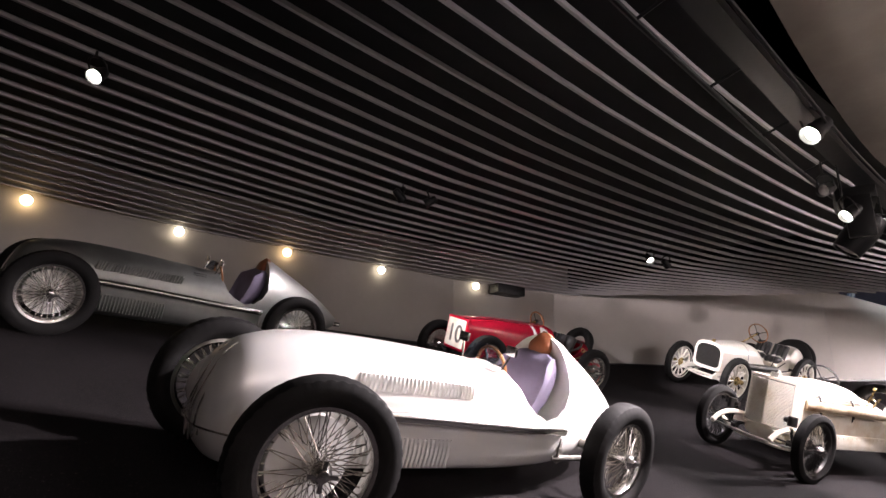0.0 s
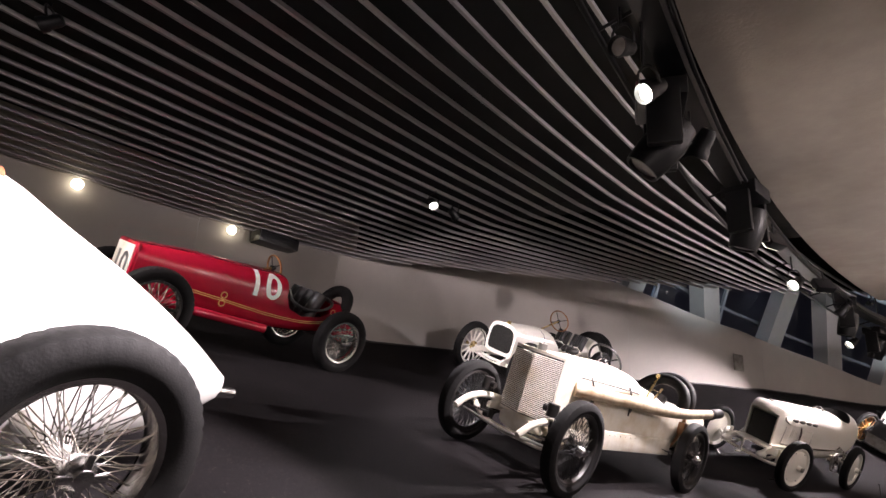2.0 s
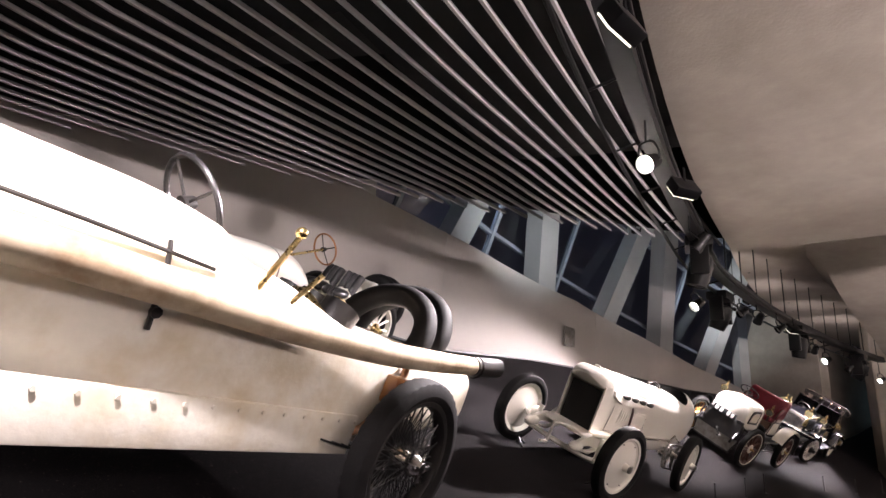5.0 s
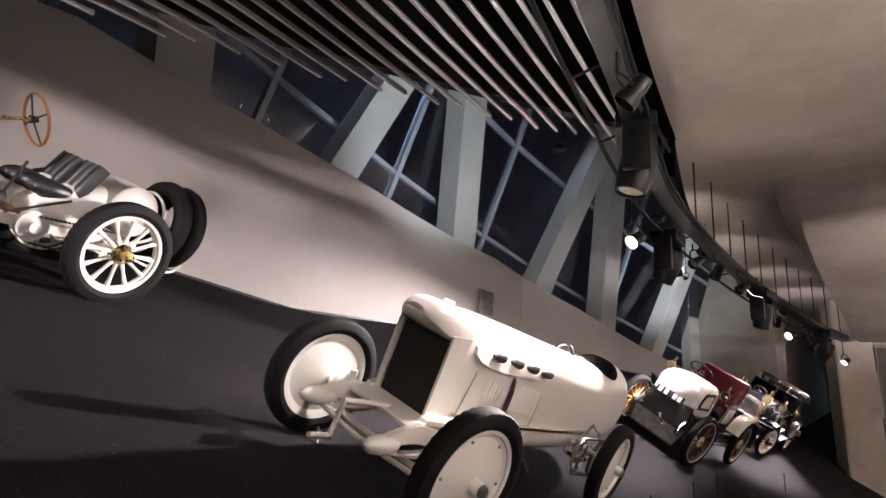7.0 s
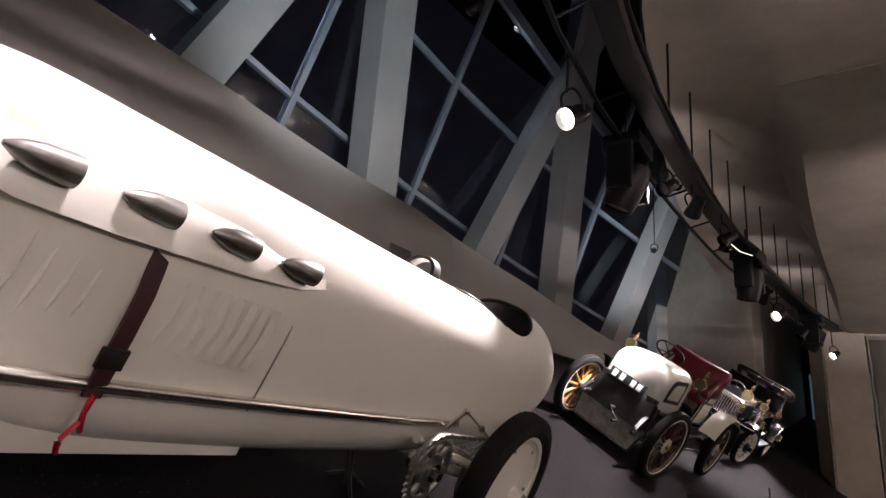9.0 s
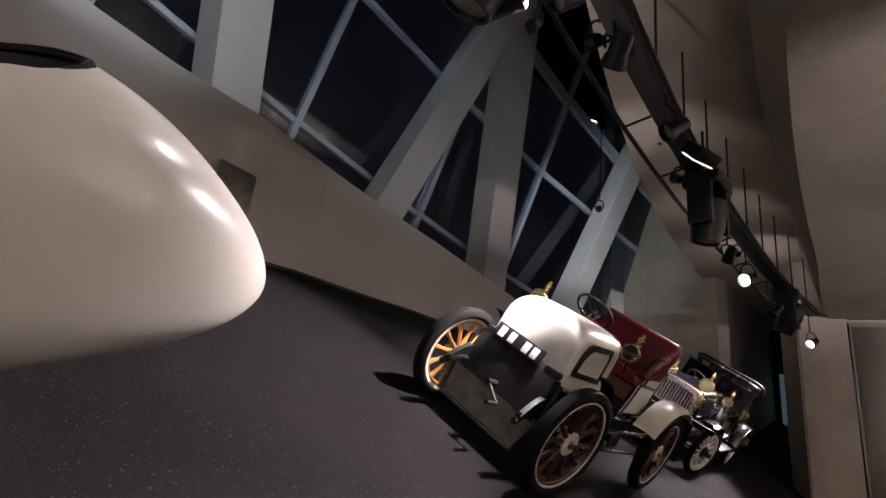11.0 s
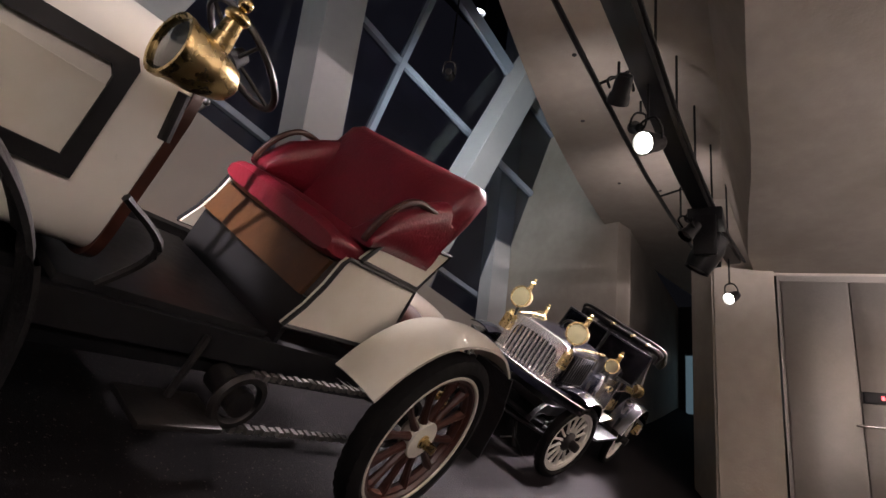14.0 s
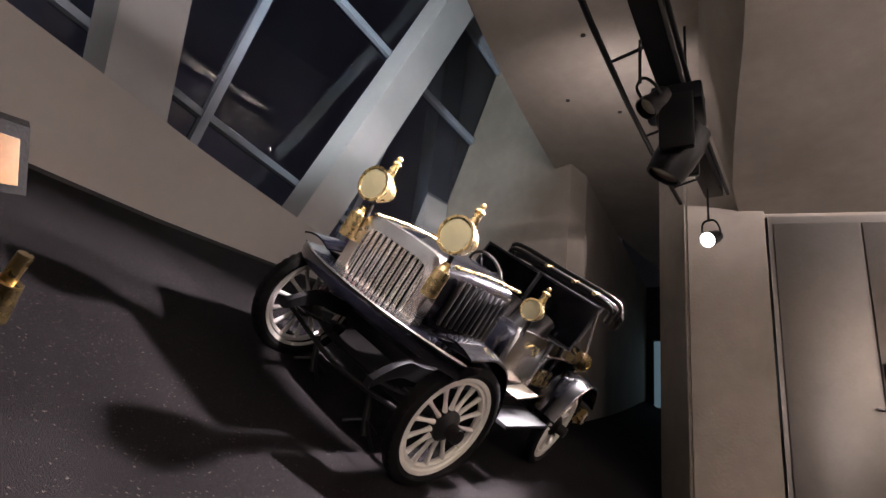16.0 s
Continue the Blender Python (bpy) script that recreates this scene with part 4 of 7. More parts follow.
# ---- silver streamlined racing car
def silver_racer(m, label, steer=0, paint=None):
    paint = paint or SILVER
    car = thing("racing_car", m, label, "racing car", "racing cars on the banked floor")
    body = hull([
        (1.72, 0.13, 0.36, 0.62, 2.2, 2.6, 0.5), (1.66, 0.235, 0.24, 0.78, 2.3, 2.8, 0.5), (1.52, 0.285, 0.19, 0.88, 2.3, 3.0, 0.5),
        (1.20, 0.335, 0.18, 0.945, 2.3, 3.4, 0.5), (0.60, 0.385, 0.18, 0.955, 2.35, 3.8, 0.48), (0.0, 0.42, 0.18, 0.935, 2.4, 4.0, 0.47),
        (-0.45, 0.435, 0.18, 0.93, 2.4, 4.0, 0.46), (-0.85, 0.435, 0.19, 1.10, 2.2, 3.8, 0.40), (-1.06, 0.42, 0.20, 1.22, 2.0, 3.5, 0.36),
        (-1.35, 0.37, 0.21, 1.11, 2.0, 3.2, 0.38), (-1.72, 0.28, 0.24, 0.95, 2.0, 2.8, 0.42), (-2.08, 0.16, 0.32, 0.76, 2.0, 2.5, 0.46), (-2.36, 0.03, 0.46, 0.58, 2.0, 2.2, 0.5)], 5, 44)
    cut = bmesh.new()
    rings = []
    for k, (x, w, z, side) in enumerate(((-0.42, 0.30, 0.80, 0.93), (-0.50, 0.34, 0.62, 0.80), (-0.60, 0.36, 0.55, 0.715), (-0.74, 0.38, 0.50, 0.68), (-0.86, 0.36, 0.50, 0.705), (-0.95, 0.34, 0.52, 0.79), (-1.02, 0.30, 0.60, 0.92))):
        rings.append([(x + (0.13 if x > -0.6 else -0.02) * (1 if s > 1.0 else 0), y, s) for y, s in ((-w - 0.16, 1.5), (-w - 0.16, side), (-w * 0.8, z), (w * 0.8, z), (w + 0.16, side), (w + 0.16, 1.5))])
    skin(cut, rings)
    body = carved(body, cut)
    part("body", body, paint, car, sharp=40)
    # cockpit lining and dash
    bm = bmesh.new()
    box(bm, (-0.72, 0, 0.47), (0.62, 0.60, 0.02), 0.005)
    part("cockpit_floor", bm, BLACK, car)
    # grille bars in the nose
    for side in (-1, 1):
        bm = bmesh.new()
        for k in range(7):
            y = side * (0.035 + 0.026 * k)
            zt = 0.80 - 0.30 * (k / 7) ** 2
            tube(bm, [(1.735 - 0.02 * k * 0.6, y, 0.30 + 0.02 * k), (1.752 - 0.024 * k, y * 1.04, 0.50), (1.66 - 0.016 * k, y, zt - 0.03), (1.55 - 0.01 * k, y * 0.9, zt + 0.06)], 0.006, 6)
        part("grille", bm, CHROME, car, "slim vertical grille bars")
    bm = bmesh.new()
    tube(bm, [(1.62, 0.26, 0.40), (1.735, 0.14, 0.40), (1.76, 0, 0.40), (1.735, -0.14, 0.40), (1.62, -0.26, 0.40)], 0.006, 6)
    part("grille_band", bm, CHROME, car)
    for side in (1, -1):
        flip = Matrix.Diagonal((1, side, 1, 1))
        for (x0, x1, n, z0, z1) in ((0.98, 0.08, 30, 0.71, 0.80), (0.98, 0.20, 24, 0.26, 0.44)):
            bm = louvre_row(x0, x1, n, lambda x, z: (0.35 + 0.075 * min(1, (1.2 - x) / 1.2)) if z < 0.6 else (0.345 + 0.065 * (1.2 - x) / 1.2 - 0.45 * (z - 0.70)), z0, z1, 0.0 if z0 < 0.5 else -0.03)
            bmesh.ops.transform(bm, matrix=flip, verts=bm.verts)
            part("louvres", bm, paint, car, "row of pressed cooling louvres")
        bm = bmesh.new()
        tube(bm, [(1.02, 0.36, 0.575), (0.5, 0.405, 0.572), (0.0, 0.435, 0.56), (-0.5, 0.45, 0.545), (-0.98, 0.435, 0.53)], 0.040, 12)
        bmesh.ops.transform(bm, matrix=flip, verts=bm.verts)
        part("exhaust_pipe", bm, CHROME, car, "long polished exhaust cover along the flank")
        bm = bmesh.new()
        for k in range(4):
            x = -0.98 - 0.035 * k
            box(bm, (x, 0.425 - 0.012 * k, 0.37), (0.012, 0.02, 0.20), 0.003)
        bmesh.ops.transform(bm, matrix=flip, verts=bm.verts)
        part("side_vent", bm, GREYMETAL, car)
        bm = bmesh.new()
        rod(bm, (1.36, 0.30, 0.42), (1.36, 0.66, 0.42), 0.032, None, 12)
        rod(bm, (1.25, 0.28, 0.32), (1.34, 0.64, 0.36), 0.018, None, 8)
        rod(bm, (1.45, 0.28, 0.52), (1.38, 0.64, 0.48), 0.018, None, 8)
        bmesh.ops.transform(bm, matrix=flip, verts=bm.verts)
        part("front_suspension", bm, SILVER, car)
        bm = bmesh.new()
        rod(bm, (-1.36, 0.25, 0.42), (-1.36, 0.66, 0.42), 0.05, 0.04, 12)
        rod(bm, (-0.95, 0.40, 0.30), (-1.34, 0.62, 0.38), 0.022, None, 8)
        bmesh.ops.transform(bm, matrix=flip, verts=bm.verts)
        part("rear_axle", bm, GREYMETAL, car)
    # drum discs inside the front wheels
    for y in (-1, 1):
        bm = bmesh.new()
        lathe(bm, [(0.01, 0.55), (0.20, 0.56), (0.225, 0.60), (0.225, 0.66), (0.01, 0.665)], 32)
        bmesh.ops.transform(bm, matrix=Matrix.Diagonal((1, y, 1, 1)), verts=bm.verts)
        bmesh.ops.translate(bm, verts=bm.verts, vec=(1.36, 0, 0.42))
        part("brake_drum", bm, SILVER, car)
    bm = bmesh.new()
    rings = []
    for z, x, w, d in ((0.50, -0.80, 0.20, 0.06), (0.56, -0.85, 0.24, 0.09), (0.70, -0.92, 0.27, 0.12), (0.86, -0.965, 0.275, 0.12), (0.97, -0.99, 0.25, 0.105), (1.04, -1.01, 0.20, 0.085), (1.07, -1.02, 0.12, 0.045)):
        ring = []
        for i in range(28):
            a = 2 * math.pi * i / 28
            ring.append((x + d * math.cos(a) + (0.14 if z < 1.0 else 0.05) * math.sin(a) ** 4 * (1 if math.cos(a) > 0 else 0.3), w * math.sin(a), z))
        rings.append(ring)
    skin(bm, rings)
    ball(bm, (-0.68, 0, 0.53), 1.0, (0.24, 0.27, 0.09), 20)
    part("seat", bm, LILAC, car, "lilac-grey cloth bucket seat")
    bm = bmesh.new()
    rings = [section(x, w, zb, zt, 2.0, 2.5, 0.5, 20) for x, w, zb, zt in ((-0.97, 0.08, 1.03, 1.13), (-0.99, 0.11, 1.0, 1.19), (-1.05, 0.115, 1.0, 1.245), (-1.09, 0.10, 1.02, 1.24))]
    skin(bm, rings)
    part("headrest", bm, BROWNLEATHER, car, "brown leather headrest pad")
    steering(car, (-0.46, 0, 0.88), 0.16, 30, WOOD, (0.1, 0, 0.72))
    # aero screen and mirrors
    bm = bmesh.new()
    pts = [(-0.30, 0.17, 0.93), (-0.27, 0.0, 0.95), (-0.30, -0.17, 0.93)]
    path = smooth_path(pts)
    skin(bm, [[p, p + Vector((-0.07, 0, 0.11)), p + Vector((-0.076, 0, 0.11)), p + Vector((-0.006, 0, 0))] for p in path])
    part("windscreen", bm, GLASS, car, "small curved aero screen")
    for s in (-1, 1):
        bm = bmesh.new()
        rod(bm, (-0.34, 0.22 * s, 0.90), (-0.36, 0.26 * s, 1.02), 0.008, None, 6)
        box(bm, (-0.36, 0.265 * s, 1.06), (0.03, 0.10, 0.075), 0.01)
        part("mirror", bm, CHROME, car)
    bm = bmesh.new()
    for k in range(2):
        box(bm, (-0.14, 0.30 - 0.012 * k, 0.845 + 0.025 * k), (0.16, 0.004, 0.006), 0, Matrix.Rotation(radians(-38), 3, "X"))
    part("cowl_slots", bm, BLACK, car, "two dark slots in the cowl")
    bm = bmesh.new()
    rod(bm, (-2.28, 0, 0.49), (-2.46, 0.0, 0.49), 0.035, 0.03, 14)
    part("tail_pipe", bm, CHROME, car)
    for x in (1.36, -1.36):
        for y in (0.725, -0.725):
            wheel(car, (x, y, 0.425), "wire", 0.43, 0.17 if x > 0 else 0.18, -13 * steer if x > 0 else 0)
    return car


def chassis(car, x0, x1, y, z, mat, horn=0.45, drop=0.06, h=0.10):
    """Two channel rails with curved ends ahead."""
    for s in (1, -1):
        bm = bmesh.new()
        pts = [(x1, y * s, z), (0, y * s, z), (x0 - 0.15, y * s, z), (x0 + horn * 0.4, y * s * 1.02, z + 0.02), (x0 + horn, y * s * 1.05, z - drop)]
        path = smooth_path(pts)
        n = len(path)
        rings = []
        for i, p in enumerate(path):
            k = h / 2 * (1.0 if i < n * 0.7 else 1.0 - 0.55 * (i - n * 0.7) / (n * 0.3))
            rings.append([p + Vector((0, -0.022, -k)), p + Vector((0, 0.022, -k)), p + Vector((0, 0.022, k)), p + Vector((0, -0.022, k))])
        skin(bm, rings)
        part("frame_rail", bm, mat, car)


def axle(car, x, z, half, mat, dip=0.08, name="axle"):
    bm = bmesh.new()
    tube(bm, [(x, -half, z), (x, -half * 0.6, z - dip), (x, 0, z - dip * 1.1), (x, half * 0.6, z - dip), (x, half, z)], 0.03, 8)
    part(name, bm, mat, car)


def springs(car, x, y, z, length, mat, sag=0.08):
    for s in (1, -1):
        bm = bmesh.new()
        leaf_spring(bm, (x + length / 2, y * s, z), (x - length / 2, y * s, z), sag)
        box(bm, (x, y * s, z - sag - 0.02), (0.09, 0.07, 0.08), 0.008)
        part("leaf_spring", bm, mat, car)


# ---- white grand prix car with a pointed slatted radiator
def grand_prix_car(m):
    car = thing("racing_car", m, "weathered white open racing car with pointed slatted radiator", "racing car", "racing cars on the banked floor")
    H, T = 1.38, 0.64
    body = hull([(1.34, 0.285, 0.46, 1.12, 5.0, 6.0, 0.5), (1.0, 0.32, 0.42, 1.155, 3.2, 6.0, 0.5), (0.45, 0.385, 0.38, 1.18, 2.8, 6.0, 0.5), (0.05, 0.435, 0.36, 1.19, 2.6, 6.0, 0.5),
                 (-0.35, 0.46, 0.36, 1.13, 3.0, 6.0, 0.5), (-0.9, 0.47, 0.38, 0.97, 4.0, 6.0, 0.5), (-1.3, 0.46, 0.40, 0.95, 4.0, 5.0, 0.5), (-1.7, 0.45, 0.44, 0.95, 4.0, 5.0, 0.5), (-2.1, 0.42, 0.50, 0.94, 4.0, 5.0, 0.5), (-2.33, 0.38, 0.55, 0.925, 4.0, 5.0, 0.5), (-2.38, 0.33, 0.60, 0.89, 3.5, 4.0, 0.5)], 4, 40)
    cut = bmesh.new()
    box(cut, (-0.58, 0, 1.02), (0.85, 0.74, 0.70), 0.08)
    part("body", carved(body, cut), WORN, car)
    bm = bmesh.new()
    prism(bm, [(1.33, -0.30, 0.47), (1.42, 0, 0.47), (1.33, 0.30, 0.47), (1.20, 0.30, 0.47), (1.20, -0.30, 0.47)], (0.0, 0, 0.665))
    rad = part("radiator", bm, WORN, car, "pointed white radiator shell")
    for s in (-1, 1):
        bm = bmesh.new()
        for k in range(34):
            z = 0.515 + 0.0172 * k
            tube(bm, [(1.43, 0.008 * s, z), (1.347, 0.285 * s, z)], 0.0058, 5, False)
        part("slats", bm, WORN, rad, "fine horizontal radiator slats")
        bm = bmesh.new()
        prism(bm, [(1.424, 0.006 * s, 0.50), (1.341, 0.287 * s, 0.50), (1.341, 0.287 * s, 1.105), (1.424, 0.006 * s, 1.105)], (0.002, 0, 0))
        part("core", bm, GRILLE, rad, "dark radiator core")
    bm = bmesh.new()
    rod(bm, (1.33, 0, 1.13), (1.33, 0, 1.20), 0.05, 0.045, 16)
    part("filler_cap", bm, GREYMETAL, car)
    chassis(car, 1.20, -1.75, 0.36, 0.45, WORN, 0.2, 0.0)
    axle(car, H, 0.42, T - 0.06, WORN, 0.12, "front_axle")
    axle(car, -H, 0.42, T - 0.06, IRON, -0.02, "rear_axle")
    springs(car, H, 0.37, 0.44, 0.85, IRON, 0.05)
    springs(car, -H, 0.47, 0.44, 1.0, IRON, 0.05)
    for s in (1, -1):
        bm = bmesh.new()
        tube(bm, [(1.88, 0.38 * s, 0.40), (1.72, 0.385 * s, 0.50), (1.50, 0.38 * s, 0.545), (1.25, 0.37 * s, 0.53)], 0.030, 10, True, 1.1)
        part("dumb_iron", bm, WORN, car, "cloth-wrapped white spring horn")
        bm = bmesh.new()
        rod(bm, (1.48, 0.40 * s, 0.60), (1.48, 0.40 * s, 0.72), 0.055, None, 14)
        rod(bm, (1.48, 0.40 * s, 0.56), (1.44, 0.42 * s, 0.40), 0.018, None, 8)
        rod(bm, (1.48, 0.40 * s, 0.66), (1.48, 0.30 * s, 0.66), 0.03, None, 10)
        part("shock_absorber", bm, IRON, car)
    bm = bmesh.new()
    tube(bm, [(1.60, 0.52, 0.36), (1.62, 0, 0.33), (1.60, -0.52, 0.36)], 0.014, 8)
    part("tie_rod", bm, GREYMETAL, car)
    bm = bmesh.new()
    skin(bm, [section(x, w, zb, 0.47, 6.0, 2.4, 0.5, 28) for x, w, zb in ((1.40, 0.16, 0.40), (1.34, 0.26, 0.31), (1.10, 0.31, 0.28), (0.6, 0.33, 0.28))])
    part("front_tray", bm, WORN, car, "rounded white undershield below the radiator")
    bm = bmesh.new()
    tube(bm, [(1.10, 0.33, 0.88), (0.96, 0.41, 0.885), (0.3, 0.485, 0.895), (-0.4, 0.525, 0.885), (-1.0, 0.545, 0.895), (-1.5, 0.55, 0.93), (-1.98, 0.55, 0.975)], 0.070, 14, True, 1.0, 0.056)
    pipe = part("exhaust_pipe", bm, HEATED, car, "long heat-stained exhaust pipe")
    bm = bmesh.new()
    tube(bm, [(-1.92, 0.55, 0.968), (-2.06, 0.55, 0.985), (-2.27, 0.55, 1.01)], 0.064, 14)
    hoop(bm, (-1.96, 0.55, 0.972), 0.066, 0.008, "x", 24, 6)
    part("end_sleeve", bm, IRON, pipe, "dark end sleeve with a clamp")
    bm = bmesh.new()
    tube(bm, [(1.05, 0.335, 1.00), (0.4, 0.395, 1.0), (-0.05, 0.425, 0.99)], 0.008, 6)
    part("hood_hinge", bm, IRON, car)
    for x in (0.85, 0.12):
        bm = bmesh.new()
        y = 0.34 + 0.075 * (1.0 - x)
        tube(bm, [(x, y - 0.02, 1.03), (x, y + 0.028, 0.93), (x - 0.02, y + 0.035, 0.74)], 0.010, 6)
        rod(bm, (x - 0.02, y + 0.03, 0.80), (x - 0.02, y + 0.05, 0.80), 0.02, None, 8)
        part("hood_catch", bm, IRON, car)
    bm = bmesh.new()
    box(bm, (-0.15, 0.468, 0.465), (1.9, 0.03, 0.19), 0.008)
    for k in range(16):
        rod(bm, (0.72 - 0.12 * k, 0.480, 0.53), (0.72 - 0.12 * k, 0.490, 0.53), 0.009, None, 8)
    part("side_apron", bm, WORN, car, "riveted white side apron")
    bm = bmesh.new()
    tube(bm, [(-0.9, 0.44, 0.42), (-1.15, 0.47, 0.50), (-1.32, 0.48, 0.70), (-1.36, 0.47, 0.86)], 0.02, 8)
    box(bm, (-1.28, 0.50, 0.72), (0.12, 0.08, 0.15), 0.02)
    part("spring_shackle", bm, WOOD, car, "worn brown leather shackle cover")
    seat(car, (-0.62, 0, 0.62), (0.36, 0.72, 0.16), BLACKLEATHER, 0.34, 0.12, 4)
    steering(car, (-0.22, -0.16, 1.22), 0.21, 30, BLACKLEATHER, (0.35, -0.16, 0.85))
    bm = bmesh.new()
    rod(bm, (-0.25, 0.40, 0.9), (-0.32, 0.46, 1.22), 0.012, None, 6)
    ball(bm, (-0.32, 0.46, 1.24), 0.026, n=10)
    rod(bm, (-0.42, 0.40, 0.9), (-0.52, 0.46, 1.12), 0.012, None, 6)
    part("hand_levers", bm, BRASS, car, "brass hand levers")
    bm = bmesh.new()
    for s in (0, 1):
        tube(bm, [(-0.75 - 0.15 * s, 0.30, 0.96), (-0.8 - 0.15 * s, 0.1, 1.02), (-0.95 - 0.15 * s, -0.2, 1.0)], 0.03, 8)
    ball(bm, (-0.95, 0.2, 1.0), 0.07, n=12)
    part("fittings", bm, BRASS, car, "brass pump fittings behind the seats")
    bm = bmesh.new()
    hoop(bm, (-1.62, 0, 0.96), 0.315, 0.075, "x", 40, 12)
    bmesh.ops.rotate(bm, verts=bm.verts, cent=(-1.62, 0, 0.96), matrix=Matrix.Rotation(radians(-28), 3, "Y"))
    part("spare_tyre", bm, TYRE, car, "black spare tyre strapped to the tail")
    bm = bmesh.new()
    hoop(bm, (-1.80, 0, 1.0), 0.315, 0.075, "x", 40, 12)
    bmesh.ops.rotate(bm, verts=bm.verts, cent=(-1.80, 0, 1.0), matrix=Matrix.Rotation(radians(-28), 3, "Y"))
    part("spare_tyre", bm, TYRE, car, "black spare tyre strapped to the tail")
    for x in (H, -H):
        for y in (T, -T):
            wheel(car, (x, y, 0.415), "wire_black", 0.42, 0.13)
    for s in (1, -1):
        bm = bmesh.new()
        lathe(bm, [(0.01, 0.50), (0.17, 0.505), (0.185, 0.52), (0.185, 0.565), (0.17, 0.575), (0.01, 0.575)], 32)
        bmesh.ops.transform(bm, matrix=Matrix.Translation((-H, 0, 0.415)) @ Matrix.Diagonal((1, s, 1, 1)), verts=bm.verts)
        part("brake_drum", bm, IRON, car, "dark brake drum")
    return car


# ---- cream record car with disc wheels
def record_car(m):
    car = thing("racing_car", m, "cream streamlined record car with disc wheels and four exhaust stubs", "racing car", "racing cars on the banked floor")
    H, T, R = 1.415, 0.71, 0.45
    body = hull([(1.30, 0.245, 0.52, 1.30, 4.5, 6.0, 0.5), (1.06, 0.265, 0.46, 1.335, 3.6, 6.0, 0.5), (0.92, 0.325, 0.44, 1.35, 2.9, 5.0, 0.5), (0.6, 0.375, 0.43, 1.355, 2.6, 5.0, 0.5), (0.1, 0.405, 0.42, 1.36, 2.5, 4.5, 0.5), (-0.5, 0.425, 0.42, 1.36, 2.5, 4.2, 0.5),
                 (-1.1, 0.43, 0.43, 1.365, 2.5, 4.0, 0.5), (-1.55, 0.425, 0.45, 1.37, 2.5, 3.6, 0.5), (-1.85, 0.425, 0.48, 1.42, 2.5, 3.4, 0.48), (-2.2, 0.415, 0.54, 1.47, 2.4, 3.2, 0.46), (-2.5, 0.38, 0.62, 1.45, 2.3, 2.8, 0.46), (-2.8, 0.31, 0.72, 1.36, 2.1, 2.4, 0.48), (-3.02, 0.22, 0.82, 1.26, 2.0, 2.2, 0.5), (-3.15, 0.13, 0.92, 1.16, 2.0, 2.0, 0.5), (-3.21, 0.03, 1.0, 1.08, 2.0, 2.0, 0.5)], 5, 44)
    cut = bmesh.new()
    rings = [[(x + 0.37 * math.cos(a) * s, 0.325 * math.sin(a) * s, z) for a in (2 * math.pi * j / 32 for j in range(32))] for x, z, s in ((-1.78, 0.76, 0.9), (-1.87, 1.49, 1.05), (-1.88, 1.66, 1.06))]
    skin(cut, rings)
    shell = part("body", carved(body, cut), IVORY, car, sharp=45)
    shell.data.materials.append(BLACKLEATHER)
    for f in shell.data.polygons:
        x, y, z = f.center
        s = 0.9 + 0.15 * (z - 0.76) / 0.73
        if 0.74 < z < 1.50 and ((x + 1.78 + 0.09 * (z - 0.76) / 0.73) / (0.37 * s)) ** 2 + (y / (0.325 * s)) ** 2 < 1.0:
            f.material_index = 1
    bm = bmesh.new()
    skin(bm, [[(x, w, z) for x, w, z in ((1.30, -0.21, 0.57), (1.30, 0.21, 0.57), (1.36, 0.21, 1.10), (1.36, -0.21, 1.10))], [(x, w, z) for x, w, z in ((1.36, -0.205, 0.565), (1.36, 0.205, 0.565), (1.43, 0.205, 1.105), (1.43, -0.205, 1.105))]])
    part("radiator", bm, GRILLE, car, "black flat radiator core")
    # shell round the radiator with a beak
    bm = bmesh.new()
    for s in (1, -1):
        prism(bm, [(1.25, 0.225 * s, 0.53), (1.395, 0.225 * s, 0.53), (1.47, 0.23 * s, 1.16), (1.25, 0.235 * s, 1.19)], (0, 0.018 * s, 0))
    rings = [section(1.25, 0.25, 1.10, 1.315, 4, 8, 0.2, 24), section(1.40, 0.25, 1.12, 1.335, 3.4, 8, 0.2, 24), section(1.52, 0.215, 1.15, 1.325, 2.6, 8, 0.2, 24), section(1.61, 0.15, 1.19, 1.295, 2.2, 8, 0.2, 24), section(1.66, 0.07, 1.225, 1.262, 2, 8, 0.2, 24)]
    skin(bm, rings)
    part("radiator_shell", bm, IVORY, car, "cream shell with a beak over the radiator")
    bm = bmesh.new()
    box(bm, (1.34, 0, 1.345), (0.06, 0.07, 0.04), 0.008)
    part("filler_cap", bm, IVORY, car)
    # exhaust panel with four stubs
    bm = bmesh.new()
    rings = []
    for x, out, z0, z1 in ((1.17, 0.03, 1.09, 1.17), (1.10, 0.045, 1.05, 1.175), (0.98, 0.045, 1.03, 1.19), (0.75, 0.045, 1.035, 1.195), (0.40, 0.035, 1.05, 1.185), (0.15, 0.018, 1.07, 1.165), (0.04, 0.002, 1.10, 1.14)):
        y0 = table(x, [(0.0, 0.372), (0.6, 0.335), (0.92, 0.29), (1.06, 0.243), (1.3, 0.23)])
        rings.append([(x, y0 - 0.10, z0), (x, y0 + out + 0.02, z0 + 0.012), (x, y0 + out, (z0 + z1) / 2 + 0.02), (x, y0 + out - 0.045, z1), (x, y0 - 0.12, z1 - 0.01)])
    skin(bm, rings)
    part("exhaust_panel", bm, IVORY, car)
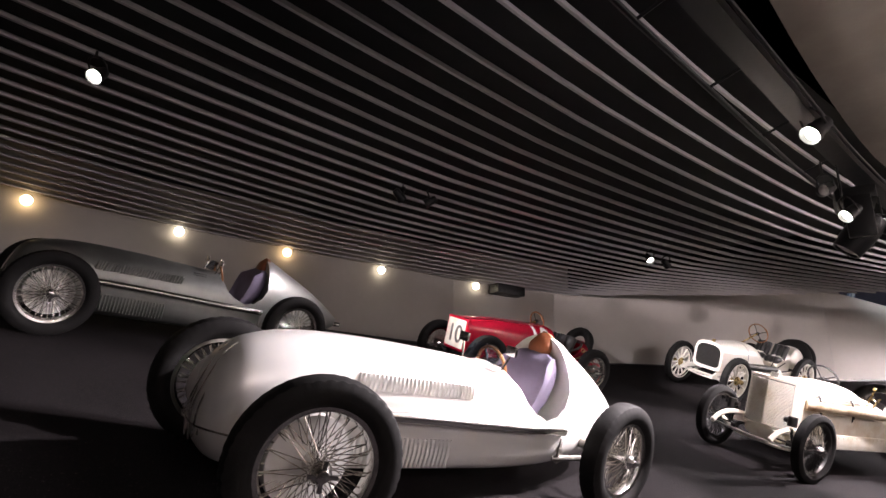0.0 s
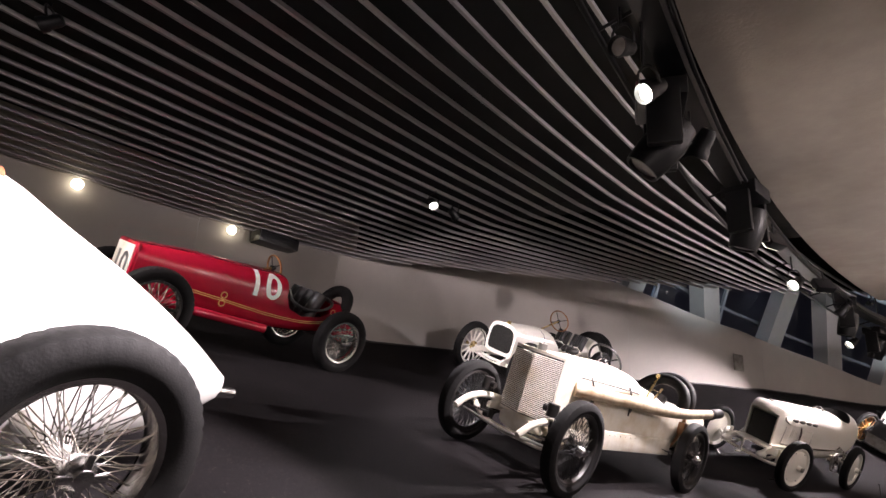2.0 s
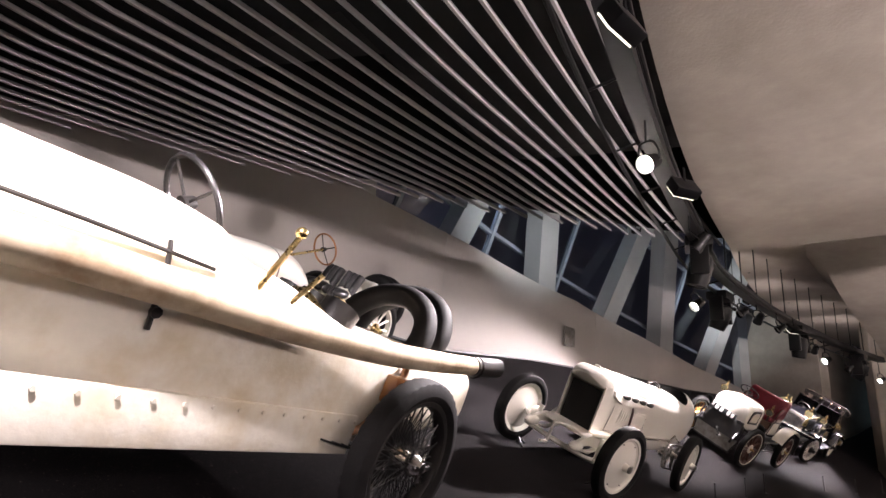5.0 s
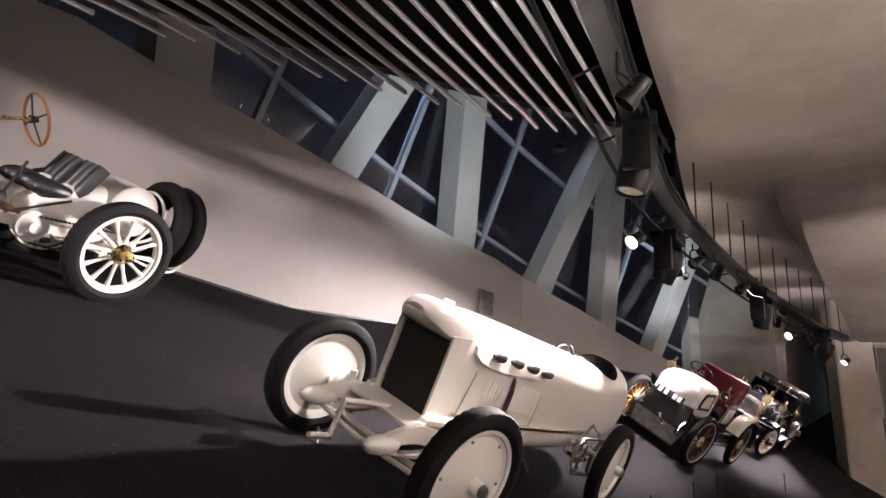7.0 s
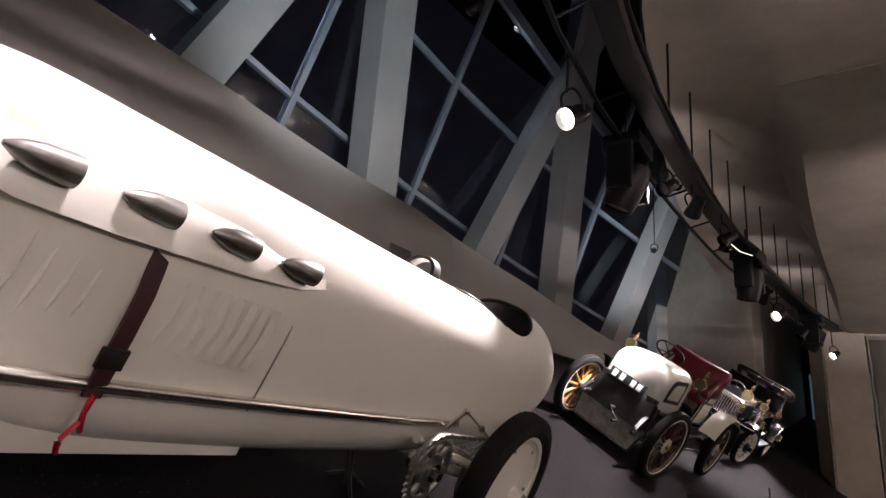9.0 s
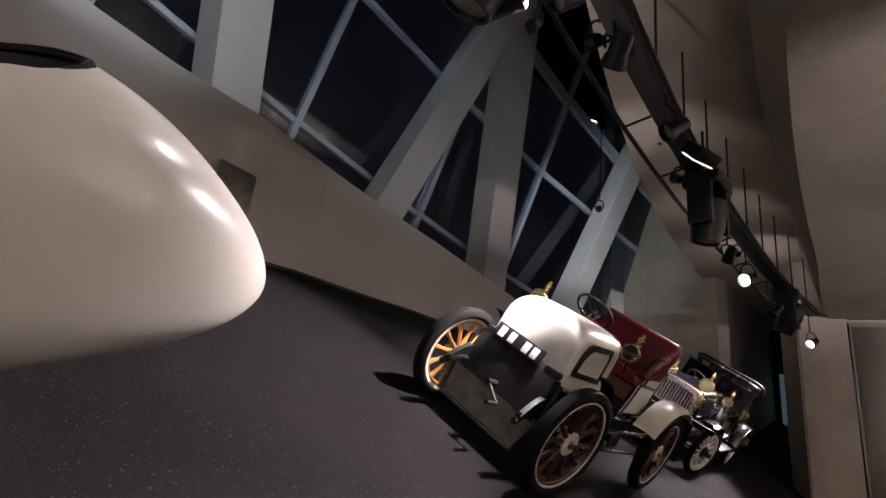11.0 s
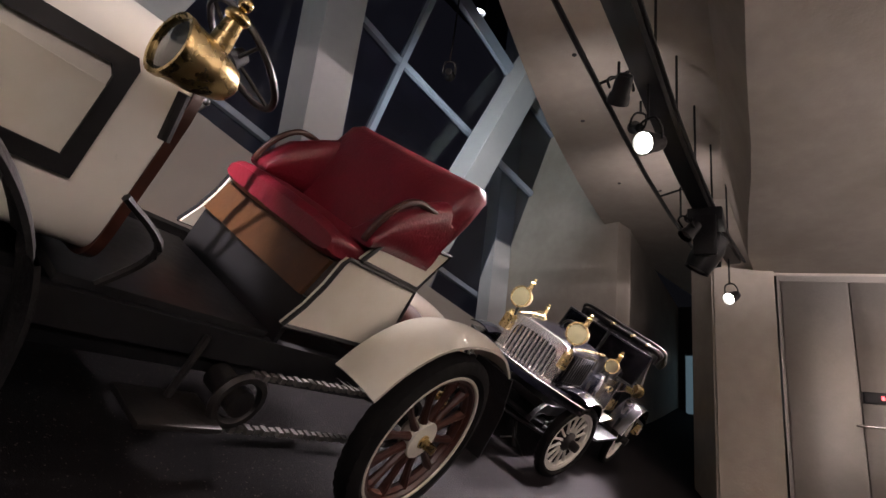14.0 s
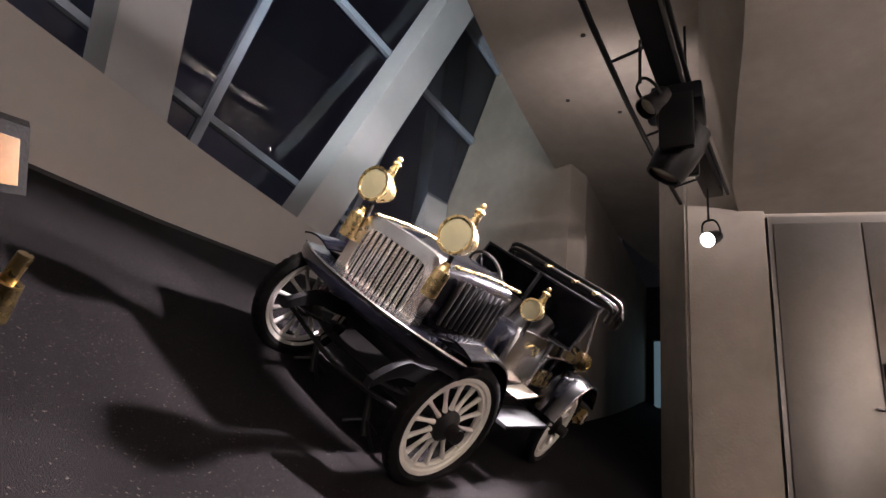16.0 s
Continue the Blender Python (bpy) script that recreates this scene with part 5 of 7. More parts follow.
    for k in range(4):
        bm = bmesh.new()
        x = 0.98 - 0.255 * k
        rings = []
        for i, (dx, r) in enumerate(((0.07, 0.008), (0.04, 0.030), (0.0, 0.044), (-0.06, 0.050), (-0.085, 0.050), (-0.08, 0.042), (-0.03, 0.036))):
            rings.append([(x + dx, 0.338 + 0.022 * k + 0.034 * math.sin(a) * r / 0.046, 1.145 + r * 0.8 * math.cos(a)) for a in (2 * math.pi * j / 14 for j in range(14))])
        skin(bm, rings)
        stub = part("exhaust_stub", bm, GREYMETAL, car, "dull exhaust stub with a dark mouth")
        bm = bmesh.new()
        ball(bm, (x - 0.055, 0.338 + 0.022 * k, 1.145), 1.0, (0.022, 0.031, 0.036), 14)
        part("mouth", bm, IRON, stub)
    for x0, x1, n in ((0.92, 0.76, 4), (0.54, 0.22, 8)):
        part("louvres", louvre_row(x0, x1, n, lambda x, z: 0.30 + 0.105 * min(1.0, max(0.0, (1.02 - x) / 0.75)), 0.78, 0.99, -0.02, 0.024), IVORY, car, "pressed cooling louvres")
    bm = bmesh.new()
    skin(bm, [[(0.63 + dx, y, z) for dx in (0.025, -0.025) for y in ((y0, y0 + 0.01) if dx > 0 else (y0 + 0.01, y0))] for y0, z in ((0.345, 1.06), (0.366, 1.0), (0.384, 0.92), (0.389, 0.80), (0.389, 0.63))])
    strap = part("hood_strap", bm, STRAP, car, "dark red leather hood strap")
    bm = bmesh.new()
    box(bm, (0.63, 0.396, 0.74), (0.075, 0.012, 0.06), 0.004)
    part("buckle", bm, IRON, strap)
    bm = bmesh.new()
    tube(bm, [(0.63, 0.405, 0.64), (0.635, 0.412, 0.59), (0.62, 0.41, 0.54)], 0.008, 6)
    tube(bm, [(0.635, 0.412, 0.57), (0.66, 0.415, 0.52), (0.65, 0.41, 0.48)], 0.010, 6, True, 0.5)
    part("ribbon", bm, RED, strap, "short red ribbon hanging from the strap")
    bm = bmesh.new()
    tube(bm, [(1.15, 0.272, 0.645), (0.92, 0.338, 0.65), (0.7, 0.374, 0.655), (0.0, 0.422, 0.675), (-0.8, 0.441, 0.69), (-1.3, 0.44, 0.70)], 0.020, 10)
    part("side_moulding", bm, NICKEL, car, "bright moulding along the flank")
    bm = bmesh.new()
    tube(bm, [(0.10, 0.352, 1.10), (0.11, 0.400, 0.95), (0.12, 0.406, 0.64)], 0.004, 4)
    part("hood_joint", bm, GREYMETAL, car)
    bm = bmesh.new()
    tube(bm, [(1.02, 0.255, 1.12), (1.05, 0.272, 0.9), (1.08, 0.268, 0.62)], 0.004, 4)
    part("hood_joint", bm, GREYMETAL, car)
    bm = bmesh.new()
    lip = []
    for i in range(33):
        a = 2 * math.pi * i / 32
        x, y = -1.855 + 0.38 * math.cos(a), 0.332 * math.sin(a)
        top = table(x, [(-1.1, 1.365), (-1.55, 1.37), (-1.85, 1.42), (-2.2, 1.47), (-2.5, 1.45)])
        lip.append((x, y, 0.92 + (top - 0.92) * (1 - (abs(y) / 0.41) ** 2.35) ** (1 / 2.35)))
    tube(bm, lip, 0.013, 8, False)
    part("cockpit_rim", bm, BLACKLEATHER, car, "black padded cockpit rim")
    bm = bmesh.new()
    ball(bm, (-1.9, 0, 0.80), 1.0, (0.22, 0.24, 0.16), 20)
    part("seat", bm, BLACKLEATHER, car)
    bm = bmesh.new()
    skin(bm, [[(-0.93 - 0.03 * math.sin(a), r * math.cos(a), 1.345 + r * math.sin(a)) for r in (0.105, 0.085)] + [(-1.0 - 0.03 * math.sin(a), r * math.cos(a), 1.345 + r * math.sin(a)) for r in (0.085, 0.105)] for a in (math.pi * j / 16 for j in range(17))])
    part("air_scoop", bm, IRON, car, "dark rounded scoop ahead of the cockpit")
    # front axle and gear, cream painted
    chassis(car, 1.30, 0.4, 0.30, 0.49, IVORY, 0.62, 0.07, 0.12)
    axle(car, H, 0.45, T - 0.07, IVORY, 0.14, "front_axle")
    for s in (1, -1):
        bm = bmesh.new()
        leaf_spring(bm, (1.92, 0.31 * s, 0.42), (0.95, 0.31 * s, 0.46), 0.06, 0.06, 5)
        ball(bm, (1.80, 0.31 * s, 0.435), 1.0, (0.17, 0.058, 0.062), 16)
        part("leaf_spring", bm, IVORY, car)
        bm = bmesh.new()
        ball(bm, (1.42, 0.50 * s, 0.46), 1.0, (0.10, 0.06, 0.10), 14)
        rod(bm, (1.42, 0.44 * s, 0.30), (1.42, 0.44 * s, 0.60), 0.03, None, 12)
        rod(bm, (1.42, 0.5 * s, 0.36), (1.60, 0.48 * s, 0.34), 0.022, None, 8)
        part("steering_knuckle", bm, IVORY, car)
    bm = bmesh.new()
    tube(bm, [(1.62, 0.48, 0.34), (1.64, 0, 0.32), (1.62, -0.48, 0.34)], 0.018, 8)
    part("tie_rod", bm, IVORY, car)
    bm = bmesh.new()
    rod(bm, (1.50, 0.02, 0.56), (1.95, 0.02, 0.56), 0.018, None, 10)
    rod(bm, (1.93, 0.02, 0.56), (1.93, 0.02, 0.33), 0.016, None, 10)
    rod(bm, (1.93, 0.02, 0.33), (2.10, 0.02, 0.33), 0.016, None, 10)
    part("starting_crank", bm, IVORY, car, "cream starting crank")
    bm = bmesh.new()
    skin(bm, [[(1.33, 0.30, 0.60), (1.33, -0.30, 0.60), (1.33, -0.30, 0.575), (1.33, 0.30, 0.575)], [(1.58, 0.30, 0.545), (1.58, -0.30, 0.545), (1.58, -0.30, 0.52), (1.58, 0.30, 0.52)]])
    part("front_apron", bm, IVORY, car)
    for s in (1, -1):
        bm = bmesh.new()
        prism(bm, [(1.44, 0.24 * s, 0.575), (1.42, 0.30 * s, 0.57), (1.05, 0.40 * s, 0.60), (0.88, 0.39 * s, 0.62), (0.88, 0.25 * s, 0.62), (1.30, 0.22 * s, 0.585)], (0, 0, 0.03))
        part("side_shelf", bm, IVORY, car)
    # chain drive at the rear
    B, hub_z = 1.63, 0.475
    for s in (1, -1):
        bm = bmesh.new()
        lathe(bm, [(0.05, -0.012), (0.085, -0.012), (0.085, 0.012), (0.05, 0.012)], 30)
        bmesh.ops.delete(bm, geom=[f for f in bm.faces if len(f.verts) > 8], context="FACES_ONLY")
        hoop(bm, (0, 0, 0), 0.152, 0.016, "y", 44, 6)
        for i in range(6):
            a = 2 * math.pi * i / 6
            rod(bm, (0.07 * math.cos(a), 0, 0.07 * math.sin(a)), (0.15 * math.cos(a), 0, 0.15 * math.sin(a)), 0.017, 0.022, 8)
        for i in range(30):
            a = 2 * math.pi * i / 30
            rod(bm, (0.160 * math.cos(a), 0, 0.160 * math.sin(a)), (0.188 * math.cos(a), 0, 0.188 * math.sin(a)), 0.012, 0.005, 6)
        bmesh.ops.translate(bm, verts=bm.verts, vec=(-1.02, 0.55 * s, 0.50))
        part("sprocket", bm, GREYMETAL, car, "steel chain sprocket with round holes")
        bm = bmesh.new()
        rod(bm, (-1.02, 0.44 * s, 0.50), (-1.02, 0.585 * s, 0.50), 0.048, None, 18)
        rod(bm, (-1.02, 0.585 * s, 0.50), (-1.02, 0.62 * s, 0.50), 0.028, None, 6)
        part("sprocket_hub", bm, CHROME, car, "bright hub with a hexagon nut")
        bm = bmesh.new()
        hoop(bm, (-B, 0.55 * s, hub_z), 0.20, 0.02, "y", 44, 6)
        part("rear_sprocket", bm, GREYMETAL, car)
        bm = bmesh.new()
        links = [(-1.02 + 0.182 * math.cos(a), 0.50 + 0.182 * math.sin(a), a) for a in (0.15 + 0.13 * i for i in range(13))]
        links += [(-1.02 + (1.02 - B) * (i + 0.5) / 20, 0.684 - 0.004 * i / 20, math.pi / 2) for i in range(20)]
        links += [(-1.02 + (1.02 - B) * (i + 0.5) / 20, 0.318 - 0.04 * i / 20, math.pi / 2) for i in range(20)]
        for i, (x, z, a) in enumerate(links):
            box(bm, (x, 0.55 * s, z), (0.020, 0.038 if i % 2 else 0.024, 0.027), 0.003, Matrix.Rotation(-a, 3, "Y"))
        part("drive_chain", bm, GREYMETAL, car, "steel drive chain")
        bm = bmesh.new()
        rod(bm, (-0.90, 0.48 * s, 0.62), (-B, 0.60 * s, hub_z + 0.02), 0.022, None, 10)
        rod(bm, (-1.02, 0.44 * s, 0.50), (-B, 0.5 * s, hub_z - 0.05), 0.03, None, 10)
        part("radius_rod", bm, IVORY, car)
        bm = bmesh.new()
        rod(bm, (-1.15, 0.47 * s, 0.68), (-1.22, 0.50 * s, 0.80), 0.014, None, 8)
        rod(bm, (-1.22, 0.50 * s, 0.80), (-1.50, 0.55 * s, 0.70), 0.008, None, 8)
        ball(bm, (-1.22, 0.50 * s, 0.80), 0.020, n=10)
        ball(bm, (-1.42, 0.535 * s, 0.73), 0.020, n=10)
        part("brake_linkage", bm, CHROME, car, "bright brake lever and rod")
    axle(car, -B, hub_z, T - 0.07, IVORY, -0.01, "rear_axle")
    springs(car, -B, 0.46, 0.60, 1.0, IVORY, 0.06)
    for x in (H, -B):
        for y in (T, -T):
            wheel(car, (x, y, R - 0.005 if x > 0 else hub_z), "disc", R, 0.145, -9 if x > 0 else 0)
    return car


# ---- red racing car with number 10
def lettering(text, size, mat, m, parent, name="number"):
    cu = bpy.data.curves.new(name, "FONT")
    cu.body, cu.size, cu.extrude, cu.offset, cu.align_x = text, size, 0.002, 0.006, "CENTER"
    tmp = new("lettering", cu)
    me = bpy.data.meshes.new_from_object(tmp.evaluated_get(bpy.context.evaluated_depsgraph_get()))
    bpy.data.objects.remove(tmp)
    me.materials.clear()
    me.materials.append(mat)
    return part(name, me, mat, parent, "white painted racing number", m=m)


def red_car(m):
    car = thing("racing_car", m, "glossy red open racing car with white number 10", "racing car", "racing cars on the banked floor")
    H, T, R = 1.36, 0.675, 0.41
    body = hull([(1.32, 0.30, 0.42, 0.98, 4, 5, 0.5), (1.0, 0.325, 0.40, 1.01, 3.2, 5, 0.5), (0.6, 0.365, 0.38, 1.04, 2.9, 5, 0.5), (0.1, 0.40, 0.37, 1.05, 2.8, 5, 0.5), (-0.3, 0.43, 0.36, 1.06, 2.8, 5, 0.5), (-0.55, 0.44, 0.36, 1.05, 3.0, 5, 0.5),
                 (-1.0, 0.43, 0.38, 0.88, 3.0, 4, 0.5), (-1.35, 0.39, 0.42, 0.88, 2.6, 3.5, 0.5), (-1.65, 0.32, 0.47, 0.88, 2.3, 3, 0.5), (-1.90, 0.22, 0.48, 0.78, 2.1, 2.6, 0.5), (-2.06, 0.10, 0.50, 0.66, 2.0, 2.5, 0.5)], 4, 40)
    cut = bmesh.new()
    rings = [[(x, y, z) for y, z in ((-0.55, 1.4), (-0.55, zl), (-0.30, zl - 0.22), (0.30, zl - 0.22), (0.55, zl), (0.55, 1.4))] for x, zl in ((-0.50, 0.90), (-0.58, 0.76), (-0.8, 0.70), (-1.1, 0.75), (-1.28, 0.86))]
    skin(cut, rings)
    part("body", carved(body, cut), RED, car, sharp=42)
    bm = bmesh.new()
    box(bm, (1.325, 0, 0.71), (0.05, 0.56, 0.54), 0.03)
    rad = part("radiator", bm, RED, car)
    bm = bmesh.new()
    box(bm, (1.355, 0, 0.71), (0.012, 0.48, 0.46), 0.01)
    part("core", bm, WORN, rad, "pale radiator core")
    lettering("10", 0.40, GREYMETAL, Matrix(((0, 0, 1, 1.364), (1, 0, 0, 0), (0, 1, 0, 0.57), (0, 0, 0, 1))), car)
    number = lettering("10", 0.42, WHITEPAINT, Matrix(((-1.1, 0, 0, -0.17), (0, 0, 1, 0), (0, 1, 0, 0.735), (0, 0, 0, 1))), car)
    bm = bmesh.new()
    bm.from_mesh(number.data)
    bmesh.ops.transform(bm, matrix=number.matrix_basis, verts=bm.verts)
    bmesh.ops.triangulate(bm, faces=bm.faces[:])
    for k in range(3):
        bmesh.ops.subdivide_edges(bm, edges=[e for e in bm.edges if e.calc_length() > 0.03], cuts=1)
        bmesh.ops.triangulate(bm, faces=bm.faces[:])
    for v in bm.verts:
        w, zb, zt = (table(v.co.x, [(-0.55, q[0]), (-0.3, q[1]), (0.1, q[2]), (0.6, q[3])]) for q in ((0.44, 0.43, 0.40, 0.365), (0.36, 0.36, 0.37, 0.38), (1.05, 1.06, 1.05, 1.04)))
        f = min(0.999, max(0.0, (v.co.z - (zb + zt) / 2) / ((zt - zb) / 2)))
        v.co.y = w * (1 - f ** 2.8) ** (1 / 2.8) + 0.007 + v.co.y
    bm.to_mesh(number.data)
    bm.free()
    number.matrix_basis = Matrix()
    for s in (1, -1):
        for dz in (0, -0.022):
            bm = bmesh.new()
            tube(bm, [(0.85, 0.352 * s, 0.64 + dz), (0.3, 0.402 * s, 0.60 + dz), (-0.3, 0.438 * s, 0.55 + dz), (-0.9, 0.442 * s, 0.55 + dz), (-1.4, 0.392 * s, 0.64 + dz)], 0.005, 6)
            part("coachline", bm, GOLDLINE, car, "fine gold coachline")
        bm = bmesh.new()
        for x, z in ((0.32, 0.65), (0.32, 0.555), (-1.30, 0.74), (-1.38, 0.70)):
            hoop(bm, (x, 0.414 * s, z), 0.036, 0.006, "y", 24, 6)
        part("ring_ornament", bm, GOLDLINE, car)
        bm = bmesh.new()
        tube(bm, [(1.1, 0.34 * s, 0.44), (0.4, 0.44 * s, 0.40), (-0.3, 0.46 * s, 0.36)], 0.055, 12)
        part("exhaust_pipe", bm, RED, car, "red-painted exhaust pipe")
    seat(car, (-0.78, 0, 0.44), (0.38, 0.70, 0.16), BLACKLEATHER, 0.42, 0.16, 4)
    bm = bmesh.new()
    tube(bm, [(-0.52, 0.40, 0.90), (-0.60, 0.435, 0.77), (-0.85, 0.44, 0.70), (-1.15, 0.415, 0.755), (-1.27, 0.37, 0.86), (-1.30, 0, 0.90), (-1.27, -0.37, 0.86)], 0.022, 8)
    part("coaming", bm, BLACKLEATHER, car)
    steering(car, (-0.52, -0.1, 1.10), 0.17, 30, WOOD, (0.2, -0.1, 0.85))
    bm = bmesh.new()
    hoop(bm, (-1.60, 0, 0.79), 0.27, 0.085, "x", 44, 12)
    bmesh.ops.rotate(bm, verts=bm.verts, cent=(-1.60, 0, 0.79), matrix=Matrix.Rotation(radians(-20), 3, "Y"))
    part("spare_tyre", bm, TYRE, car, "black spare tyre at the tail")
    bm = bmesh.new()
    for s in (1, -1):
        tube(bm, [(-1.5, 0.30 * s, 0.45), (-1.80, 0.32 * s, 0.50), (-2.06, 0.32 * s, 0.45)], 0.03, 8)
    part("rear_horn", bm, RED, car)
    axle(car, 1.17, R, T - 0.06, IRON, 0.08, "front_axle")
    axle(car, -H, R, T - 0.06, IRON, -0.01, "rear_axle")
    springs(car, 1.17, 0.33, 0.45, 0.8, IRON, 0.05)
    springs(car, -H, 0.42, 0.42, 0.9, IRON, 0.05)
    for x in (1.17, -H):
        for y in (T, -T):
            wheel(car, (x, y, R - 0.005), "wire", R, 0.165)
    return car


# ---- older white racing car, open at the rear
def old_racer(m):
    car = thing("racing_car", m, "white early racing car with black radiator and white spoked wheels", "racing car", "racing cars on the banked floor")
    H, T, R = 1.42, 0.70, 0.505
    body = hull([(1.42, 0.34, 0.52, 1.16, 3.6, 6, 0.5), (1.0, 0.36, 0.50, 1.17, 3.0, 6, 0.5), (0.5, 0.385, 0.50, 1.18, 2.8, 6, 0.5), (0.2, 0.40, 0.50, 1.16, 2.8, 6, 0.5), (-0.02, 0.40, 0.50, 1.02, 3.0, 6, 0.5), (-0.22, 0.40, 0.50, 0.74, 4.0, 6, 0.5), (-0.36, 0.40, 0.50, 0.60, 5.0, 6, 0.5)], 4, 36)
    part("bonnet", body, IVORY, car)
    bm = bmesh.new()
    rings = [section(x, w, zb, zt, 3.2, 6, 0.5, 28) for x, w, zb, zt in ((1.38, 0.30, 0.60, 1.10), (1.47, 0.30, 0.60, 1.10))]
    skin(bm, rings)
    part("radiator", bm, GRILLE, car, "black radiator core")
    bm = bmesh.new()
    a, b = section(1.48, 0.345, 0.53, 1.165, 3.4, 6, 0.5, 36), section(1.48, 0.295, 0.60, 1.10, 3.2, 6, 0.5, 36)
    c, d = section(1.42, 0.345, 0.53, 1.165, 3.4, 6, 0.5, 36), section(1.42, 0.295, 0.60, 1.10, 3.2, 6, 0.5, 36)
    skin(bm, [c, a, b, d], caps=False)
    part("radiator_shell", bm, IVORY, car)
    bm = bmesh.new()
    rod(bm, (1.36, 0, 1.16), (1.36, 0, 1.22), 0.04, None, 14)
    part("filler_cap", bm, BRASS, car)
    bm = bmesh.new()
    rings = [[Vector((0.52 + k * 0.02, 0.0, 0.84)) + (p - Vector((0.52, 0, 0.84))) * 1.012 for p in section(0.52, 0.385, 0.50, 1.18, 2.8, 6, 0.5, 36)] for k in (0, 1)]
    skin(bm, rings, caps=False)
    part("hood_strap", bm, BLACKLEATHER, car)
    chassis(car, 1.42, -1.75, 0.37, 0.50, IVORY, 0.42, 0.06)
    axle(car, H, R, T - 0.07, IVORY, 0.10, "front_axle")
    axle(car, -H, R, T - 0.07, IVORY, 0.0, "rear_axle")
    springs(car, H, 0.37, 0.46, 0.9, IVORY, 0.06)
    springs(car, -H, 0.44, 0.46, 1.0, IVORY, 0.06)
    bm = bmesh.new()
    tube(bm, [(1.6, 0.55, 0.42), (1.62, 0, 0.38), (1.6, -0.55, 0.42)], 0.018, 8)
    part("tie_rod", bm, IVORY, car)
    bm = bmesh.new()
    tube(bm, [(0.8, 0.40, 0.72), (0.3, 0.50, 0.70), (-0.4, 0.54, 0.66)], 0.075, 14)
    part("exhaust_pipe", bm, IRON, car, "thick black exhaust pipe")
    bm = bmesh.new()
    box(bm, (-0.45, 0, 0.56), (0.5, 0.70, 0.03), 0.005)
    part("footboard", bm, WOOD, car, "brown wooden footboard")
    bm = bmesh.new()
    for s in (1, -1):
        rings = [section(x, 0.19, 0.52, zt, 3, 6, 0.5, 20, 0.21 * s) for x, zt in ((-0.72, 0.72), (-0.88, 0.86), (-1.15, 0.98), (-1.28, 1.01))]
        skin(bm, rings)
    part("seat_shell", bm, IVORY, car, "white bucket seat shells")
    seat(car, (-0.86, 0.21, 0.74), (0.36, 0.34, 0.16), BLACKLEATHER, 0.36, 0.14, 3)
    seat(car, (-0.86, -0.21, 0.74), (0.36, 0.34, 0.16), BLACKLEATHER, 0.36, 0.14, 3)
    bm = bmesh.new()
    lathe(bm, [(0.02, -0.42), (0.20, -0.41), (0.26, -0.36), (0.275, 0), (0.26, 0.36), (0.20, 0.41), (0.02, 0.42)], 28, (-1.60, 0, 0.86))
    part("fuel_tank", bm, IVORY, car, "round white fuel tank")
    for x in (-2.16, -2.36):
        bm = bmesh.new()
        hoop(bm, (x, 0, 0.80), 0.39, 0.10, "x", 44, 12)
        part("spare_tyre", bm, TYRE, car, "black spare tyre")
    bm = bmesh.new()
    for y in (0.34, -0.34):
        tube(bm, [(-1.60, y, 0.50), (-1.92, y * 1.05, 0.66), (-1.97, y * 0.9, 0.98)], 0.018, 8)
        tube(bm, [(-1.60, y, 0.44), (-2.0, y, 0.34), (-2.30, y * 0.9, 0.32), (-2.42, y * 0.9, 0.42)], 0.014, 8)
    hoop(bm, (-1.97, 0, 0.76), 0.34, 0.016, "x", 36, 6)
    part("tyre_rack", bm, IVORY, car)
    steering(car, (-0.72, -0.18, 1.37), 0.24, 30, WOOD, (0.25, -0.18, 1.0))
    bm = bmesh.new()
    rod(bm, (-0.42, 0.40, 0.55), (-0.50, 0.46, 1.02), 0.012, None, 6)
    rod(bm, (-0.52, 0.40, 0.55), (-0.95, 0.46, 0.80), 0.012, None, 6)
    part("hand_levers", bm, IRON, car)
    bm = bmesh.new()
    lathe(bm, [(0.01, 0.44), (0.13, 0.44), (0.13, 0.50), (0.08, 0.52), (0.05, 0.56), (0.01, 0.56)], 28, (-0.72, 0, 0.50))
    part("brake_drum", bm, IVORY, car)
    bm = bmesh.new()
    for z in (0.60, 0.36):
        for i in range(18):
            f = (i + 0.5) / 18
            box(bm, (-0.72 - 0.70 * f, 0.53, 0.50 + (z - 0.5) * (1 + 0.3 * f)), (0.022, 0.03 if i % 2 else 0.02, 0.02))
    part("drive_chain", bm, IRON, car)
    for x in (H, -H):
        for y in (T, -T):
            wheel(car, (x, y, R - 0.03), "spoke_white", R, 0.155)
    return car


